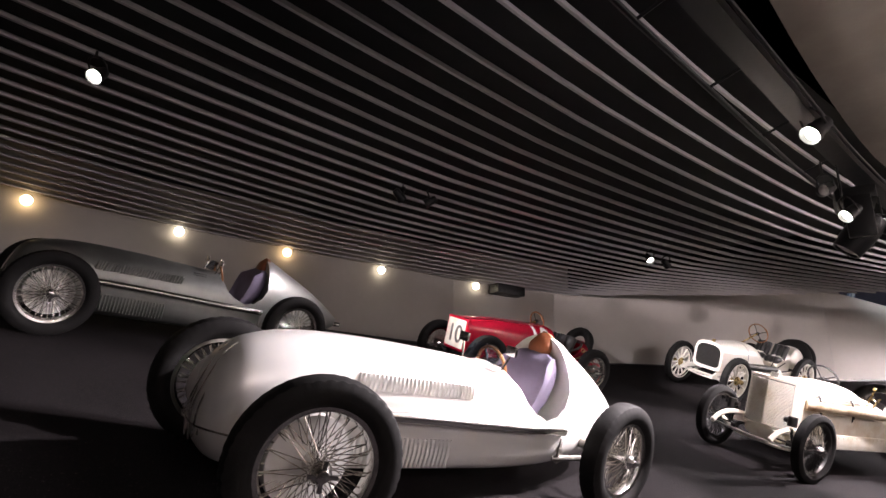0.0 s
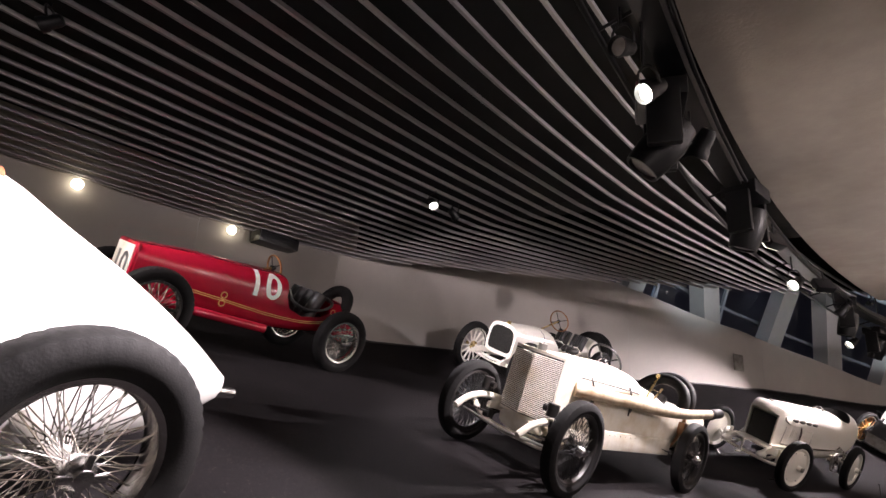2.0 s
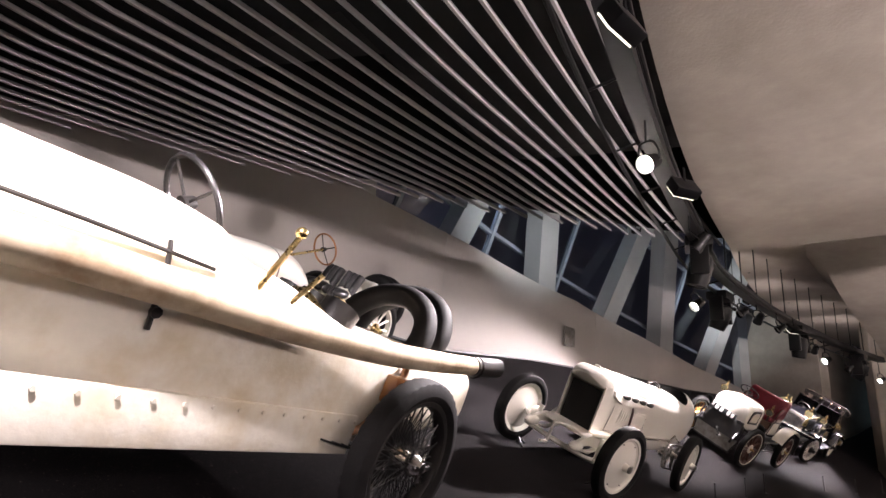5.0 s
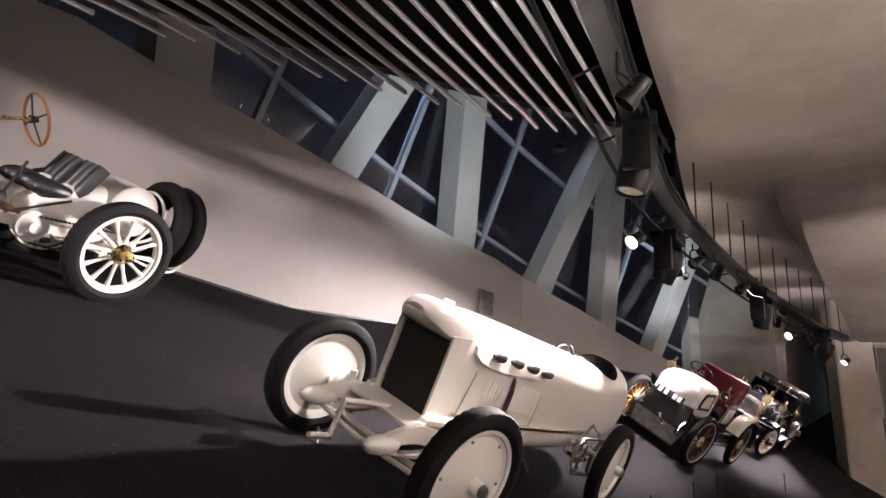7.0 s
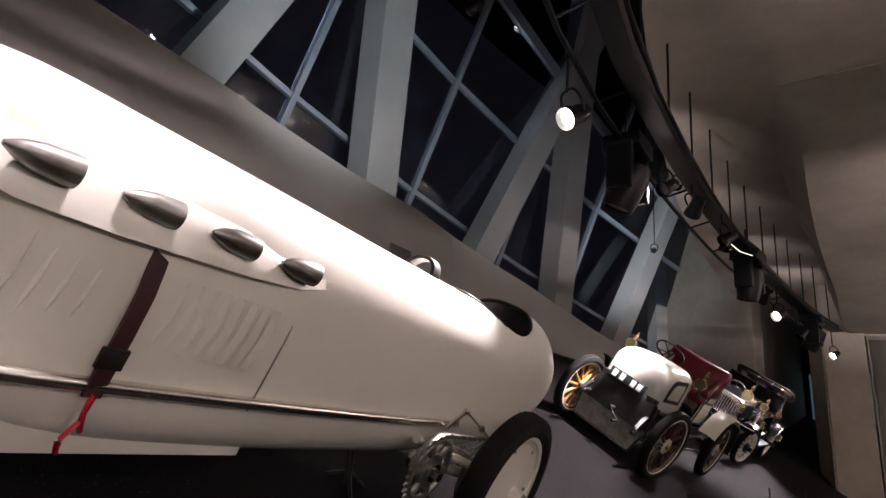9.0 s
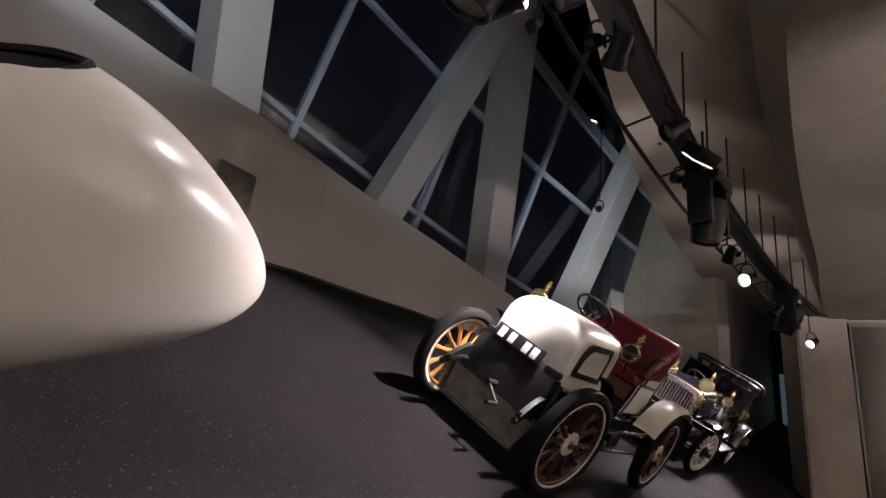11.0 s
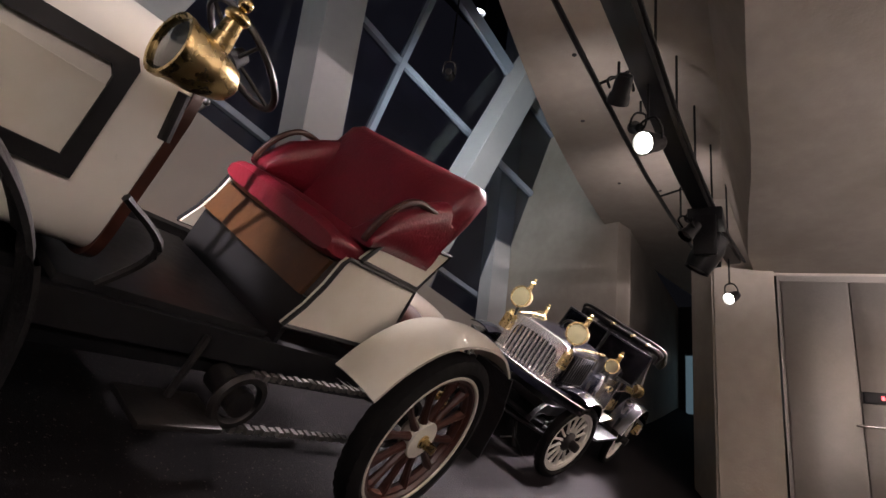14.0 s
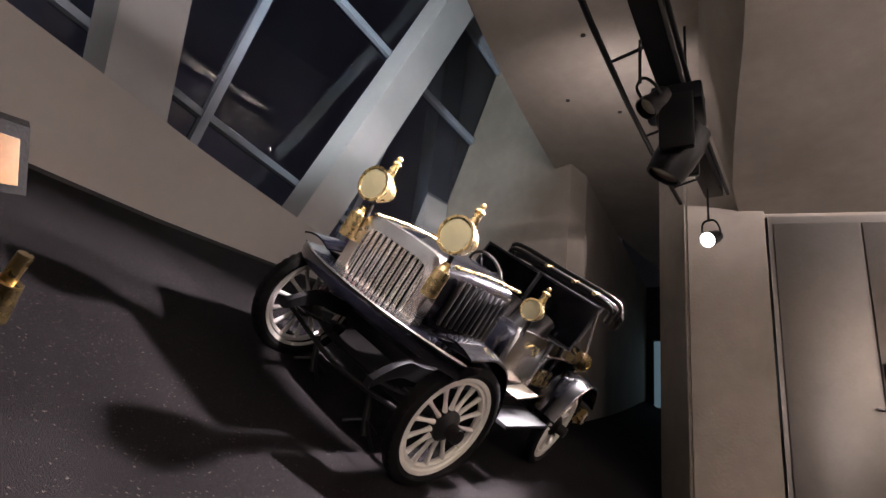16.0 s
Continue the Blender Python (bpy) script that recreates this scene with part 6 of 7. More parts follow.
def brass_lamp(car, at, R=0.085, aim=1):
    """A round brass headlamp with a chimney."""
    x, y, z = at
    lamp = new("headlamp")
    lamp.parent = car
    bm = bmesh.new()
    lathe(bm, [(0.02, -0.12), (R * 0.6, -0.10), (R * 0.9, -0.03), (R, 0.04), (R * 1.06, 0.05), (R * 1.06, 0.065), (R * 0.93, 0.065), (R * 0.9, 0.05)], 28)
    bmesh.ops.transform(bm, matrix=pose(x, y, z, 0, 0, -90 * aim), verts=bm.verts)
    part("reflector", bm, BRASS, lamp)
    bm = bmesh.new()
    lathe(bm, [(0.001, 0.055), (R * 0.92, 0.05), (R * 0.92, 0.056), (0.001, 0.064)], 24)
    bmesh.ops.transform(bm, matrix=pose(x, y, z, 0, 0, -90 * aim), verts=bm.verts)
    part("lens", bm, LAMPGLASS, lamp, "pale yellowed lamp glass")
    bm = bmesh.new()
    rod(bm, (x - 0.03, y, z + R * 0.8), (x - 0.03, y, z + R + 0.06), 0.03, 0.022, 12)
    ball(bm, (x - 0.03, y, z + R + 0.07), 0.032, (1, 1, 0.6), 12)
    ball(bm, (x - 0.03, y, z + R + 0.105), 0.018, n=10)
    part("chimney", bm, BRASS, lamp)
    bm = bmesh.new()
    rod(bm, (x - 0.03, y, z - R), (x - 0.05, y, z - R - 0.12), 0.016, None, 8)
    part("bracket", bm, IRON, lamp)


def fender(bm, pts, width, y, thick=0.012, crown=0.02):
    path = smooth_path(pts)
    rings = []
    for i, p in enumerate(path):
        d = (path[min(i + 1, len(path) - 1)] - path[max(i - 1, 0)]).normalized()
        nrm = Vector((-d.z, 0, d.x))
        if nrm.z < 0 and abs(d.x) > 0.5:
            nrm = -nrm
        row = []
        for k in range(5):
            f = k / 4 - 0.5
            row.append(p + Vector((0, y + width * f, 0)) + nrm * crown * (1 - 4 * f * f))
        for k in range(4, -1, -1):
            f = k / 4 - 0.5
            row.append(p + Vector((0, y + width * f, 0)) + nrm * (crown * (1 - 4 * f * f) - thick))
        rings.append(row)
    skin(bm, rings)


# ---- ivory touring car with red seats
def ivory_tourer(m):
    car = thing("vintage_car", m, "ivory early motor car with red leather seat and wooden wheels", "vintage car", "old cars on the banked floor")
    H, T, R = 1.21, 0.69, 0.46
    hood = hull([(1.245, 0.345, 0.74, 1.17, 3.0, 9, 0.5), (1.215, 0.385, 0.72, 1.245, 3.2, 9, 0.5), (1.10, 0.405, 0.70, 1.31, 3.4, 9, 0.5), (0.85, 0.41, 0.70, 1.33, 3.6, 9, 0.5), (0.44, 0.412, 0.70, 1.34, 3.8, 9, 0.5)], 4, 44)
    part("bonnet", hood, IVORY, car, sharp=42)
    for s in (1, -1):
        bm = bmesh.new()
        y = 0.408 * s
        flank = lambda x, z, o: (x, s * (0.411 * (1 - max(0.0, (z - 1.02) / 0.315) ** 3.6) ** (1 / 3.6) + o), z)
        rim = [(1.15, 0.885), (1.15, 1.02), (1.135, 1.10), (1.09, 1.16), (1.02, 1.19), (0.60, 1.215), (0.585, 1.19), (0.585, 0.885)]
        inner = [(x + (0.045 if x < 0.8 else -0.045), z + (0.045 if z < 1.0 else -0.045)) for x, z in rim]
        ring = [[flank(*rim[i], -0.01), flank(*rim[i], 0.012), flank(*inner[i], 0.012), flank(*inner[i], -0.01)] for i in list(range(8)) + [0]]
        skin(bm, ring, caps=False)
        part("panel_frame", bm, BLACK, car, "broad black frame of the side hatch")
        bm = bmesh.new()
        prism(bm, [flank(x, min(z, 1.12), 0.004) for x, z in inner], (0, -0.012 * s, 0))
        part("side_hatch", bm, CREAM, car, "cream side hatch of the bonnet")
        bm = bmesh.new()
        for x in (0.74, 0.92):
            box(bm, (x, y * 0.93 + 0.012 * s, 1.185), (0.03, 0.02, 0.035), 0.004)
        part("hatch_catch", bm, BRASS, car)
    # radiator of black honeycomb, in two leaning panels
    bm = bmesh.new()
    skin(bm, [[(x0, -0.44 * w, z), (x0, 0.44 * w, z), (x1, 0.42 * w, z), (x1 + 0.02, 0, z), (x1, -0.42 * w, z)] for x0, x1, z, w in ((1.24, 1.29, 0.86, 0.72), (1.24, 1.33, 0.80, 0.95), (1.25, 1.36, 0.62, 1.0), (1.29, 1.38, 0.44, 1.0))])
    part("radiator", bm, IRON, car, "black radiator header")
    bm = bmesh.new()
    prism(bm, [(1.33, -0.46, 0.46), (1.33, 0.46, 0.46), (1.37, 0.40, 0.17), (1.37, -0.40, 0.17)], (0.035, 0, 0.01))
    part("radiator_core", bm, GREYMETAL, car, "fine dull metal honeycomb core")
    bm = bmesh.new()
    tube(bm, [(1.30, -0.46, 0.79), (1.36, -0.48, 0.45), (1.41, -0.41, 0.16), (1.41, 0.41, 0.16), (1.36, 0.48, 0.45), (1.30, 0.46, 0.79)], 0.018, 6, False)
    part("radiator_frame", bm, IRON, car)
    bm = bmesh.new()
    rod(bm, (1.36, 0, 0.50), (1.52, 0, 0.50), 0.028, None, 12)
    rod(bm, (1.50, 0, 0.50), (1.50, 0.16, 0.40), 0.016, None, 10)
    rod(bm, (1.50, 0.16, 0.40), (1.66, 0.16, 0.40), 0.018, None, 10)
    part("starting_crank", bm, IRON, car, "dark steel starting crank")
    for s in (1, -1):
        bm = bmesh.new()
        box(bm, (1.27, 0.33 * s, 0.82), (0.12, 0.13, 0.10), 0.02)
        part("oil_box", bm, BLACK, car, "small black box beside the plate")
        bm = bmesh.new()
        tube(bm, [(1.30, 0.36 * s, 0.52), (1.48, 0.40 * s, 0.50), (1.62, 0.42 * s, 0.42)], 0.02, 8)
        ball(bm, (1.62, 0.42 * s, 0.42), 0.028, n=10)
        part("spring_horn", bm, IRON, car, "black forged spring horn")
    # number plate with unreadable bars
    bm = bmesh.new()
    box(bm, (1.335, -0.04, 0.885), (0.02, 0.52, 0.13), 0.006, Matrix.Rotation(radians(-14), 3, "Y"))
    plate = part("number_plate", bm, BLACK, car, "black plate with plain white bars")
    for y in (-0.20, -0.09, 0.07, 0.16):
        bm = bmesh.new()
        box(bm, (1.348, y - 0.02, 0.885), (0.006, 0.062, 0.095), 0.004, Matrix.Rotation(radians(-14), 3, "Y"))
        part("bar", bm, WHITEPAINT, plate)
    # dash and scuttle
    bm = bmesh.new()
    rings = [section(x, 0.418, 0.68, 1.348, 3.8, 9, 0.5, 36) for x in (0.445, 0.415)]
    skin(bm, rings)
    part("dashboard", bm, DARKWOOD, car, "dark varnished wooden dashboard")
    for s in (1, -1):
        brass_lamp(car, (0.56, 0.53 * s, 1.28), 0.075)
    chassis(car, 1.25, -1.45, 0.40, 0.56, BLACK, 0.35, 0.12, 0.11)
    bm = bmesh.new()
    box(bm, (0.10, 0, 0.63), (0.75, 0.80, 0.03), 0.006)
    part("footboard", bm, BLACK, car, "dark worn wooden footboard")
    bm = bmesh.new()
    prism(bm, [(-0.29, -0.40, 0.82), (-0.29, 0.40, 0.82), (-0.33, 0.40, 0.985), (-0.33, -0.40, 0.985)], (-0.02, 0, 0))
    part("seat_riser", bm, RISERWOOD, car, "golden brown wooden seat front")
    for s in (1, -1):
        bm = bmesh.new()
        y = 0.43 * s
        outline = [(-0.255, y, 0.705), (-0.30, y, 0.80), (-0.33, y, 0.90), (-0.345, y, 1.0), (-0.36, y, 1.03), (-0.84, y, 1.035), (-0.86, y, 0.90), (-0.89, y, 0.725)]
        prism(bm, outline, (0, 0.022 * s, 0))
        part("side_panel", bm, CREAM, car, "cream side panel below the seat")
        bm = bmesh.new()
        tube(bm, [(p[0], p[1] + 0.024 * s, p[2]) for p in outline] + [(outline[0][0], outline[0][1] + 0.024 * s, outline[0][2])], 0.010, 6, False)
        part("panel_edging", bm, BLACK, car)
        bm = bmesh.new()
        outline = [(-0.42, y, 1.045), (-0.50, y, 1.20), (-0.92, y, 1.26), (-0.835, y, 1.05)]
        prism(bm, outline, (0, 0.025 * s, 0))
        part("arm_panel", bm, CREAM, car, "cream panel under the armrest")
        bm = bmesh.new()
        tube(bm, [(p[0], p[1] + 0.026 * s, p[2]) for p in outline] + [(outline[0][0], outline[0][1] + 0.026 * s, outline[0][2])], 0.011, 6, False)
        part("panel_edging", bm, BLACK, car)
        bm = bmesh.new()
        tube(bm, [(-0.385, y, 1.12), (-0.40, y, 1.20), (-0.45, y, 1.30), (-0.54, y, 1.365), (-0.72, y * 1.02, 1.37)], 0.015, 8)
        part("armrest", bm, DARKWOOD, car, "dark armrest")
    bm = bmesh.new()
    rings = [section(x, w, zb, zt, 3.5, 5, 0.5, 28) for x, w, zb, zt in ((-0.28, 0.40, 1.0, 1.08), (-0.31, 0.42, 0.98, 1.11), (-0.5, 0.425, 0.98, 1.12), (-0.74, 0.425, 0.98, 1.11))]
    skin(bm, rings)
    part("seat_cushion", bm, REDLEATHER, car, "red leather bench cushion")
    bm = bmesh.new()
    rings = []
    for z, x0, x1, w in ((1.05, -0.66, -0.86, 0.43), (1.2, -0.67, -0.90, 0.455), (1.42, -0.70, -0.96, 0.475), (1.54, -0.74, -0.98, 0.47), (1.58, -0.80, -0.95, 0.44)):
        ring = []
        for i in range(28):
            a = 2 * math.pi * i / 28
            ca, sa = math.cos(a), math.sin(a)
            ring.append(((x0 + x1) / 2 + (x0 - x1) / 2 * math.copysign(abs(ca) ** 0.6, ca) - 0.04 * abs(sa) * 0, w * math.copysign(abs(sa) ** 0.5, sa), z + 0.015 * abs(sa)))
        rings.append(ring)
    skin(bm, rings)
    for s in (1, -1):
        rings = [section(x, 0.07, 1.10, zt, 2.4, 3, 0.5, 16, 0.40 * s) for x, zt in ((-0.40, 1.14), (-0.50, 1.30), (-0.65, 1.40), (-0.82, 1.50))]
        skin(bm, rings)
    part("backrest", bm, REDLEATHER, car, "high red leather backrest")
    # rear deck, fenders and running gear
    bm = bmesh.new()
    skin(bm, [section(x, w, zb, zt, 5, 6, 0.5, 24) for x, w, zb, zt in ((-0.84, 0.40, 0.62, 1.0), (-1.2, 0.40, 0.62, 0.94), (-1.45, 0.37, 0.62, 0.84))])
    part("rear_deck", bm, DARKWOOD, car, "dark rear deck")
    for s in (1, -1):
        bm = bmesh.new()
        fender(bm, [(-0.56, 0, 0.64), (-0.66, 0, 0.79), (-0.84, 0, 0.93), (-1.10, 0, 1.0), (-1.38, 0, 0.995), (-1.58, 0, 0.91)], 0.25, 0.645 * s, 0.014, 0.028)
        fen = part("rear_fender", bm, CREAM, car, "cream rear mudguard")
        bm = bmesh.new()
        fender(bm, [(-1.58, 0, 0.91), (-1.72, 0, 0.70), (-1.79, 0, 0.42)], 0.25, 0.665 * s, 0.014, 0.01)
        part("mud_flap", bm, BLACKLEATHER, fen, "black leather flap")
        bm = bmesh.new()
        for k in range(26):
            f = k / 25
            for z in (0.545, 0.335):
                box(bm, (-0.18 - 1.0 * f, 0.555 * s, z - (0.02 if z < 0.4 else -0.02) * f), (0.024, 0.036 if k % 2 else 0.024, 0.022))
        part("drive_chain", bm, GREYMETAL, car, "steel drive chain")
        bm = bmesh.new()
        hoop(bm, (-0.18, 0.555 * s, 0.44), 0.09, 0.02, "y", 30, 6)
        rod(bm, (-0.18, 0.40 * s, 0.44), (-0.18, 0.58 * s, 0.44), 0.05, None, 14)
        part("front_sprocket", bm, IRON, car)
        bm = bmesh.new()
        hoop(bm, (-H, 0.555 * s, 0.44), 0.13, 0.02, "y", 34, 6)
        part("rear_sprocket", bm, IRON, car)
        bm = bmesh.new()
        tube(bm, [(0.40, 0.45 * s, 0.66), (0.34, 0.50 * s, 0.82), (0.50, 0.52 * s, 0.92)], 0.012, 6)
        part("front_mudguard_stay", bm, IRON, car)
        bm = bmesh.new()
        fender(bm, [(0.93, 0, 0.99), (0.80, 0, 0.93), (0.68, 0, 0.80), (0.60, 0, 0.62), (0.56, 0, 0.34)], 0.13, 0.60 * s, 0.012, 0.015)
        part("front_mudguard", bm, BLACKLEATHER, car, "black leather front mudguard")
        bm = bmesh.new()
        rod(bm, (0.0, 0.46 * s, 0.60), (0.02, 0.48 * s, 0.38), 0.014, None, 8)
        box(bm, (0.02, 0.52 * s, 0.36), (0.30, 0.20, 0.02), 0.005)
        part("step", bm, IRON, car)
    bm = bmesh.new()
    ball(bm, (-1.70, -0.12, 0.88), 1.0, (0.25, 0.34, 0.08), 20)
    part("rear_cushion", bm, IVORY, car, "pale cushion at the tail")
    tail = new("tail_lamp")
    tail.parent = car
    bm = bmesh.new()
    prism(bm, [(-1.88, 0.30, 0.70), (-2.02, 0.25, 0.72), (-1.95, 0.23, 0.87), (-1.83, 0.28, 0.86)], (-0.02, -0.08, 0))
    part("housing", bm, IRON, tail)
    bm = bmesh.new()
    prism(bm, [(-1.89, 0.303, 0.725), (-1.985, 0.268, 0.74), (-1.938, 0.255, 0.84), (-1.85, 0.288, 0.835)], (0.006, 0.006, 0))
    part("glass", bm, SPOKEWOOD, tail, "amber glass")
    bm = bmesh.new()
    rod(bm, (-2.10, 0.25, 0.40), (-2.10, 0.25, 0.50), 0.055, 0.04, 14)
    rod(bm, (-2.10, 0.25, 0.50), (-2.10, 0.25, 0.58), 0.02, None, 10)
    rod(bm, (-2.10, 0.25, 0.45), (-1.80, 0.25, 0.52), 0.016, None, 8)
    part("brass_fitting", bm, BRASS, car, "brass fitting at the tail")
    bm = bmesh.new()
    box(bm, (0.02, 0, 0.50), (2.3, 0.76, 0.16), 0.03)
    part("undertray", bm, BLACK, car, "black undertray")
    bm = bmesh.new()
    prism(bm, [(-0.31, -0.41, 0.60), (-0.31, 0.41, 0.60), (-0.31, 0.41, 0.82), (-0.31, -0.41, 0.82)], (-0.02, 0, 0))
    part("toe_board", bm, BLACK, car, "black board under the seat")
    springs(car, H, 0.40, 0.50, 0.9, IRON, 0.07)
    springs(car, -H, 0.46, 0.54, 0.95, IRON, 0.07)
    axle(car, H, R, T - 0.06, IRON, 0.06, "front_axle")
    axle(car, -H, R, T - 0.06, IRON, 0.0, "rear_axle")
    bm = bmesh.new()
    rod(bm, (1.30, -0.55, 0.36), (1.30, 0.55, 0.36), 0.016, None, 8)
    part("tie_rod", bm, IRON, car)
    steering(car, (0.08, -0.18, 1.44), 0.21, 30, IRON, (0.44, -0.18, 0.9), 4)
    bm = bmesh.new()
    rod(bm, (0.30, -0.16, 1.15), (0.22, -0.05, 1.42), 0.012, None, 8)
    part("hand_lever", bm, IRON, car)
    bm = bmesh.new()
    tube(bm, [(-0.02, -0.46, 0.60), (0.02, -0.50, 0.95), (-0.08, -0.50, 1.20)], 0.010, 8)
    ball(bm, (-0.08, -0.50, 1.22), 0.018, n=10)
    part("hand_lever", bm, IRON, car)
    for x in (H, -H):
        for y in (T, -0.60):
            # far wheels get the lit wood colour, near wheels the shaded one
            wheel(car, (x, y, R - 0.005), "spoke_gold" if y < 0 else "spoke_dark", R, 0.115 if x > 0 else 0.125, -6 if x > 0 else 0)
    return car


# ---- dark blue early touring car with polished radiator
def blue_tourer(m):
    car = thing("vintage_car", m, "dark blue veteran car with brass lamps and cream wheels", "vintage car", "old cars on the banked floor")
    H, T, R = 1.09, 0.67, 0.40
    bm = bmesh.new()
    skin(bm, [section(x, w, 0.74, zt, 4.5, 8, 0.5, 32) for x, w, zt in ((1.44, 0.30, 1.14), (1.40, 0.34, 1.20), (1.10, 0.36, 1.24), (0.55, 0.38, 1.27))])
    part("bonnet", bm, NAVY, car)
    bm = bmesh.new()
    a, b = section(1.46, 0.345, 0.72, 1.20, 5, 8, 0.5, 32), section(1.47, 0.26, 0.80, 1.12, 5, 8, 0.5, 32)
    skin(bm, [section(1.38, 0.35, 0.72, 1.21, 5, 8, 0.5, 32), a, b, section(1.42, 0.25, 0.81, 1.11, 5, 8, 0.5, 32)])
    part("radiator_shell", bm, NICKEL, car, "polished nickel radiator shell")
    for k in range(11):
        y = -0.23 + 0.046 * k
        bm = bmesh.new()
        rod(bm, (1.455, y, 0.80), (1.455, y, 1.12), 0.015, None, 8)
        part("radiator_tube", bm, NICKEL, car, "upright polished cooling tube")
    for s in (1, -1):
        bm = bmesh.new()
        for k in range(9):
            x = 1.25 - 0.075 * k
            box(bm, (x, 0.372 * s, 1.0), (0.03, 0.02, 0.30), 0.008)
        part("louvres", bm, BLACK, car, "dark bonnet louvres")
        bm = bmesh.new()
        tube(bm, [(1.38, 0.345 * s, 1.19), (1.0, 0.372 * s, 1.235), (0.55, 0.395 * s, 1.255)], 0.012, 6)
        part("brass_strip", bm, BRASS, car)
        brass_lamp(car, (1.50, 0.34 * s, 1.34), 0.105)
        bm = bmesh.new()
        rod(bm, (1.50, 0.36 * s, 0.98), (1.50, 0.36 * s, 1.14), 0.048, None, 16)
        rod(bm, (1.50, 0.36 * s, 1.14), (1.50, 0.36 * s, 1.19), 0.034, 0.02, 14)
        part("gas_generator", bm, BRASS, car, "brass acetylene generator")
        bm = bmesh.new()
        fender(bm, [(1.42, 0, 0.84), (1.28, 0, 0.86), (1.08, 0, 0.87), (0.84, 0, 0.80), (0.66, 0, 0.62), (0.56, 0, 0.40)], 0.25, 0.62 * s, 0.012, 0.03)
        part("front_fender", bm, NAVY, car, "dark blue swept front mudguard")
        bm = bmesh.new()
        fender(bm, [(-0.55, 0, 0.50), (-0.72, 0, 0.72), (-1.0, 0, 0.87), (-1.3, 0, 0.84), (-1.55, 0, 0.66)], 0.26, 0.66 * s, 0.012, 0.03)
        fen = part("rear_fender", bm, NAVY, car)
        bm = bmesh.new()
        tube(bm, [(-0.55, 0.79 * s, 0.50), (-0.72, 0.79 * s, 0.72), (-1.0, 0.79 * s, 0.87), (-1.3, 0.79 * s, 0.84), (-1.55, 0.79 * s, 0.66)], 0.008, 6)
        part("edge", bm, NICKEL, fen, "bright rolled edge")
        bm = bmesh.new()
        box(bm, (-1.46, 0.72 * s, 0.56), (0.10, 0.14, 0.16), 0.012)
        lamp = part("tail_lamp", bm, BRASS, car, "square brass tail lamp")
        bm = bmesh.new()
        box(bm, (-1.46, 0.795 * s, 0.56), (0.07, 0.012, 0.11), 0.004)
        part("lamp_frame", bm, CREAM, lamp)
        bm = bmesh.new()
        box(bm, (-1.46, 0.803 * s, 0.56), (0.045, 0.008, 0.06), 0.002)
        part("lamp_pane", bm, BLACK, lamp)
        bm = bmesh.new()
        box(bm, (-0.08, 0.64 * s, 0.44), (0.95, 0.26, 0.03), 0.008)
        part("running_board", bm, BLACK, car)
        brass_lamp(car, (0.42, 0.50 * s, 1.20), 0.075)
        # brass horn drum and bright rails along the rear tub
        bm = bmesh.new()
        rod(bm, (-1.02, 0.50 * s, 1.02), (-1.30, 0.52 * s, 1.0), 0.075, 0.085, 18)
        rod(bm, (-1.30, 0.52 * s, 1.0), (-1.32, 0.52 * s, 1.0), 0.095, None, 18)
        part("horn_drum", bm, BRASS, car, "round brass drum beside the rear tub")
        bm = bmesh.new()
        tube(bm, [(-0.45, 0.475 * s, 0.92), (-0.95, 0.485 * s, 0.94), (-1.5, 0.47 * s, 0.90)], 0.012, 6)
        part("tub_rail", bm, NICKEL, car)
        bm = bmesh.new()
        fender(bm, [(-0.30, 0, 0.64), (-0.12, 0, 0.62), (0.10, 0, 0.60)], 0.16, 0.56 * s, 0.012, 0.0)
        part("upper_step", bm, CREAM, car, "pale step plate")
    body = bmesh.new()
    for x0, x1, zt in ((0.42, -0.35, 1.02), (-0.40, -1.55, 1.10)):
        skin(body, [section(x, w, 0.58, z, 6, 6, 0.5, 32) for x, w, z in ((x0, 0.42, zt - 0.08), (x0 - 0.05, 0.44, zt), (x1 + 0.05, 0.46, zt), (x1, 0.44, zt - 0.06))])
    part("body", body, NAVY, car, "glossy dark blue tub")
    for s in (1, -1):
        bm = bmesh.new()
        box(bm, (-0.02, 0.468 * s, 0.84), (0.76, 0.018, 0.42), 0.03)
        scut = part("scuttle_panel", bm, NICKEL, car, "bright polished scuttle panel")
        bm = bmesh.new()
        tube(bm, [(-0.14, 0.480 * s, 0.88), (-0.10, 0.505 * s, 0.95), (0.06, 0.505 * s, 0.97), (0.10, 0.480 * s, 0.93)], 0.009, 6)
        part("handle", bm, BRASS, scut)
        bm = bmesh.new()
        box(bm, (-0.55, 0.462 * s, 0.86), (0.40, 0.014, 0.36), 0.03)
        part("door_panel", bm, NAVY, car)
        bm = bmesh.new()
        for k in range(6):
            box(bm, (-0.50 - 0.07 * k, 0.475 * s, 0.72), (0.034, 0.016, 0.15), 0.006)
        part("copper_ribs", bm, BRASS, car, "row of small brass ribs")
    seat(car, (-0.10, 0, 0.90), (0.40, 0.80, 0.12), BLACKLEATHER, 0.22, 0.10, 5)
    seat(car, (-0.98, 0, 1.08), (0.42, 0.84, 0.14), BLACKLEATHER, 0.44, 0.10, 5)
    screen = new("windscreen")
    screen.parent = car
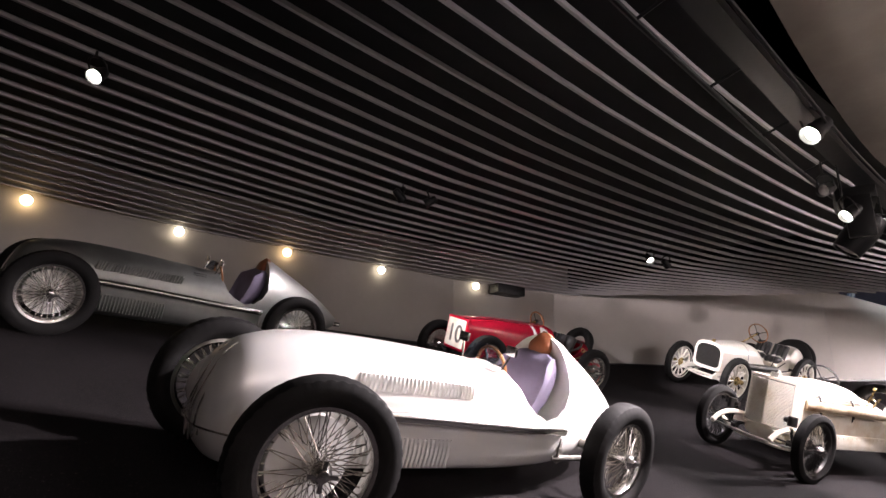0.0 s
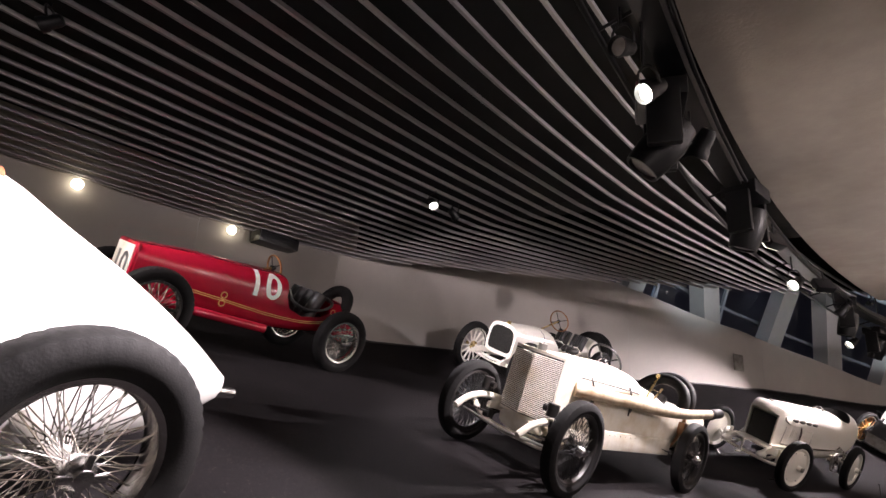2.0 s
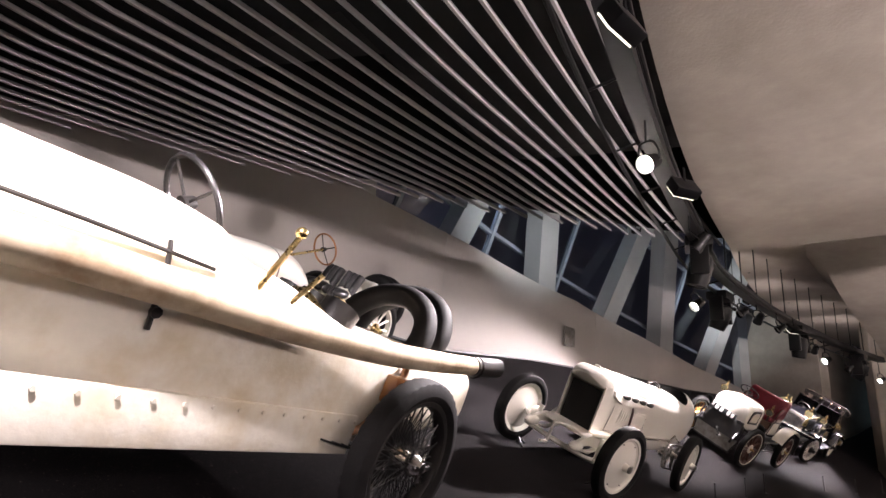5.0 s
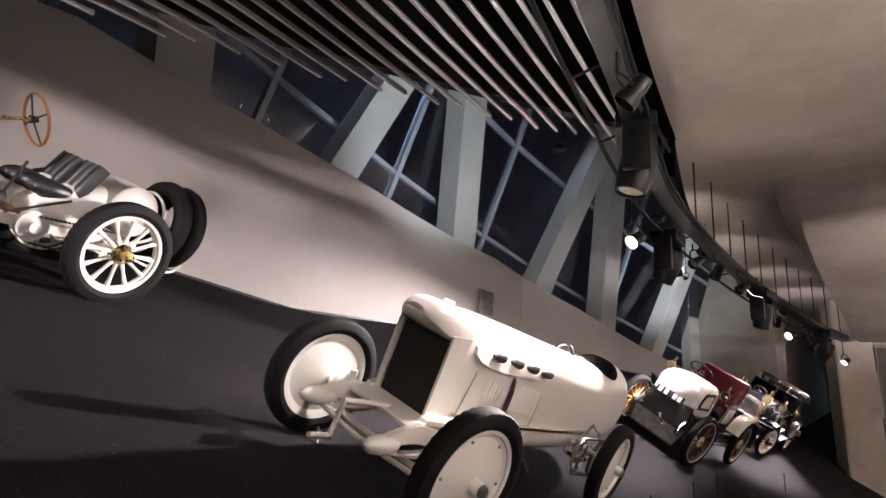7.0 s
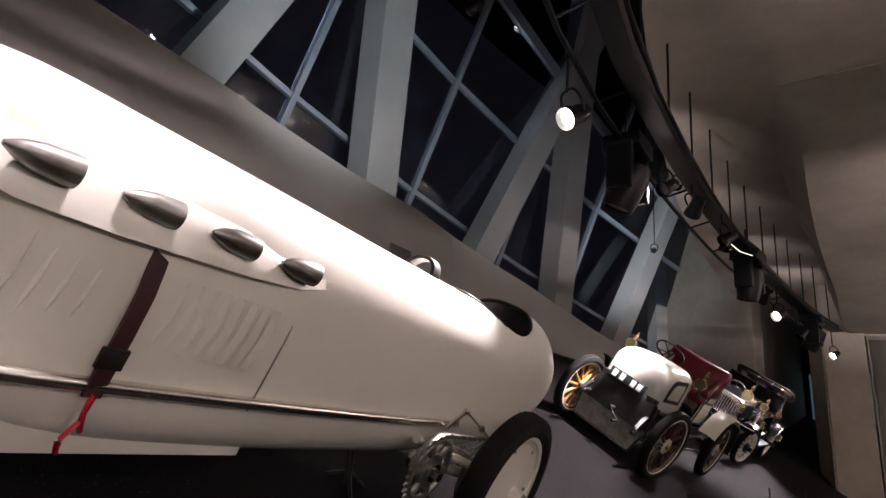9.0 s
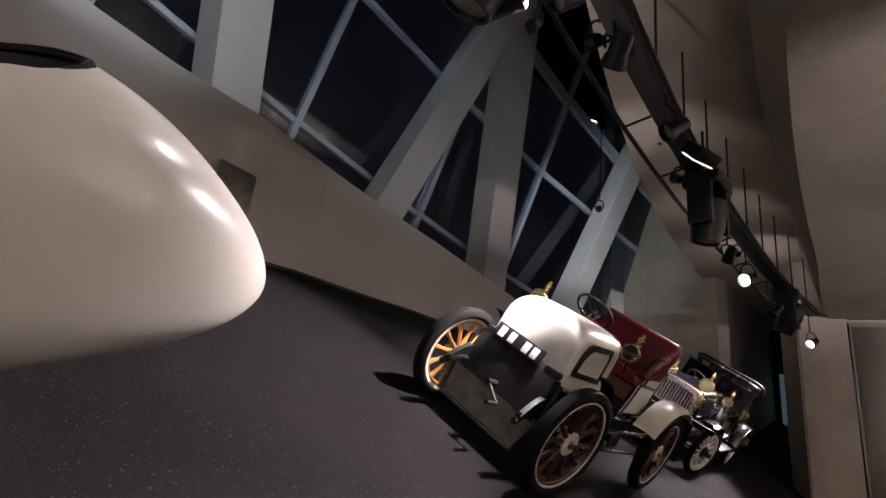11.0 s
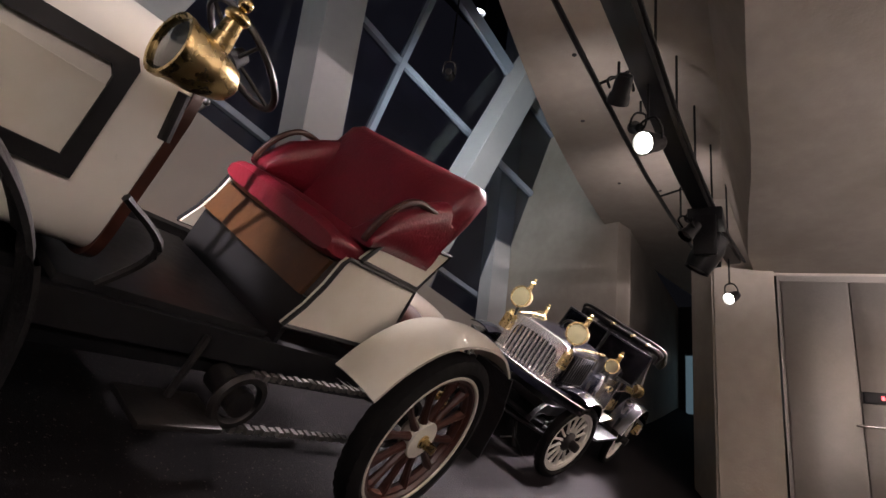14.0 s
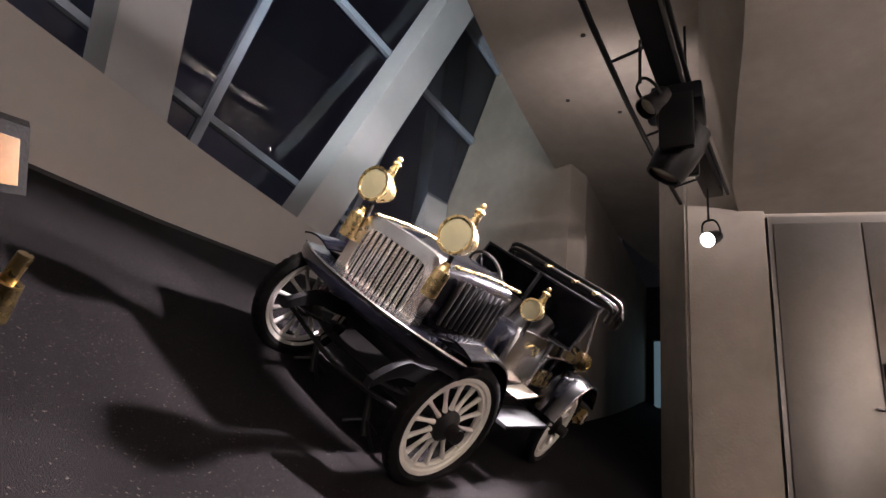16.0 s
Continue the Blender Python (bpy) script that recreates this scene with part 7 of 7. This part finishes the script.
    for y0, y1 in ((-0.60, -0.015), (0.015, 0.60)):
        bm = bmesh.new()
        prism(bm, [(-0.46, y0, 1.08), (-0.46, y1, 1.08), (-0.54, y1, 1.48), (-0.54, y0, 1.48)], (-0.012, 0, -0.002))
        part("pane", bm, NAVY, screen, "dark glossy windscreen pane")
        bm = bmesh.new()
        tube(bm, [(-0.46, y0, 1.07), (-0.46, y1, 1.07), (-0.54, y1, 1.49), (-0.54, y0, 1.49), (-0.46, y0, 1.07)], 0.016, 8, False)
        part("pane_frame", bm, BLACK, screen)
    for s in (1, -1):
        bm = bmesh.new()
        rod(bm, (-0.54, 0.60 * s, 1.47), (-1.05, 0.58 * s, 1.10), 0.012, None, 8)
        part("screen_stay", bm, NICKEL, screen, "bright stay rod")
    for k, (x, z, y) in enumerate(((-0.92, 1.58, 0.56), (-1.0, 1.64, 0.60), (-1.16, 1.58, 0.58))):
        bm = bmesh.new()
        tube(bm, [(x - 0.16, y, z - 0.14), (x, y - 0.02, z), (x, 0, z + 0.01), (x, 0.02 - y, z), (x - 0.16, -y, z - 0.14)], 0.022 if k < 2 else 0.05, 8)
        part("hood_bow", bm, BLACKLEATHER, car, "folded black hood bow")
    for y in (-0.12, 0.18, 0.40):
        bm = bmesh.new()
        rod(bm, (-0.98, y, 1.62), (-0.84, y, 1.59), 0.018, None, 8)
        part("hood_clamp", bm, BRASS, car, "brass hood fitting")
    steering(car, (0.02, -0.2, 1.24), 0.17, 30, IRON, (0.42, -0.2, 0.90), 4)
    bow = lambda y: 1.38 + 0.24 * (1 - (abs(y) / 0.72) ** 2.4)
    bm = bmesh.new()
    skin(bm, [[(bow(y) - 0.20, y, 0.80), (bow(y), y, 0.79), (bow(y) + 0.01, y, 0.75), (bow(y) - 0.01, y, 0.70), (bow(y) - 0.20, y, 0.77)] for y in np.linspace(-0.72, 0.72, 21)])
    part("front_apron", bm, NAVY, car, "dark blue curved front apron")
    bm = bmesh.new()
    tube(bm, [(bow(y) + 0.005, y, 0.79) for y in np.linspace(-0.72, 0.72, 15)], 0.010, 6)
    part("apron_edge", bm, NICKEL, car)
    bm = bmesh.new()
    box(bm, (-0.1, 0, 0.50), (2.3, 0.74, 0.10), 0.02)
    part("undertray", bm, BLACK, car)
    chassis(car, 1.2, -1.45, 0.38, 0.53, BLACK, 0.40, 0.08, 0.10)
    springs(car, H, 0.38, 0.46, 0.85, IRON, 0.06)
    springs(car, -H, 0.42, 0.48, 0.95, IRON, 0.06)
    axle(car, H, R, T - 0.06, IRON, 0.06, "front_axle")
    axle(car, -H, R, T - 0.06, IRON, 0.0, "rear_axle")
    bm = bmesh.new()
    tube(bm, [(1.30, -0.60, 0.36), (1.34, 0, 0.30), (1.30, 0.60, 0.36)], 0.016, 8)
    part("tie_rod", bm, IRON, car)
    for x in (H, -H):
        for y in (T, -T):
            wheel(car, (x, y, R - 0.005), "spoke_slim", R, 0.10, -12 if x > 0 else 0)
    return car


silver_racer(car_pose((-0.88, 2.80), (0.99, 4.77), 1.45), "silver streamlined racing car with wire wheels and lilac seat", 1)
silver_racer(car_pose((-4.48, 5.12), (-2.58, 7.18), 1.45), "dull silver single-seat racing car standing beside the wall", 0, SHADEDMETAL)
grand_prix_car(car_pose((3.96, 7.44), (6.24, 9.03), 1.28))
record_car(car_pose((9.89, 11.40), (12.40, 12.70), 1.42))
red_car(car_pose((-0.17, 8.56), (1.90, 10.30), 1.35))
old_racer(car_pose((5.45, 12.78), (7.78, 14.42), 1.40))
ivory_tourer(car_pose((16.59, 14.59), (18.89, 15.34), 1.38))
blue_tourer(car_pose((21.85, 16.42), (23.95, 17.02), 1.34))


# ---- small things on the floor
def axle_stand(x, y, h):
    th = thing("axle_stand", Matrix.Translation((x, y, floor_at(x, y))), "small black axle stand on the floor under a car", "stand", "axle stands")
    bm = bmesh.new()
    rod(bm, (0, 0, 0.0), (0, 0, h), 0.022, None, 10)
    part("post", bm, IRON, th)
    bm = bmesh.new()
    for a in (0.3, 2.4, 4.5):
        dx, dy = 0.14 * math.cos(a), 0.14 * math.sin(a)
        rod(bm, (dx, dy, floor_at(x + dx, y + dy) - floor_at(x, y) + 0.008), (0, 0, 0.10), 0.012, None, 6)
    part("foot", bm, IRON, th)


axle_stand(9.45, 12.54, 0.28)
axle_stand(10.0, 11.65, 0.30)
axle_stand(12.05, 13.3, 0.30)
axle_stand(21.69, 17.35, 0.25)
axle_stand(21.75, 16.75, 0.25)


def barrier_post(r, d):
    p = arc(r, d)
    z = floor_z(r, d)
    th = thing("barrier_post", Matrix.Translation((p.x, p.y, z)), "thin black barrier post at the edge of the banked floor", "post", "barrier posts")
    bm = bmesh.new()
    rod(bm, (0, 0, 0), (0, 0, 0.012), 0.06, 0.05, 16)
    part("base", bm, BLACK, th)
    bm = bmesh.new()
    rod(bm, (0, 0, 0.01), (0, 0, 0.34), 0.010, None, 8)
    ball(bm, (0, 0, 0.35), 0.016, n=10)
    part("rod", bm, BLACK, th)


for r, d in ((41.75, 114.6), (41.7, 112.2), (41.7, 110.4), (41.65, 104.6), (41.6, 101.5), (41.6, 98.7)):
    barrier_post(r, d)
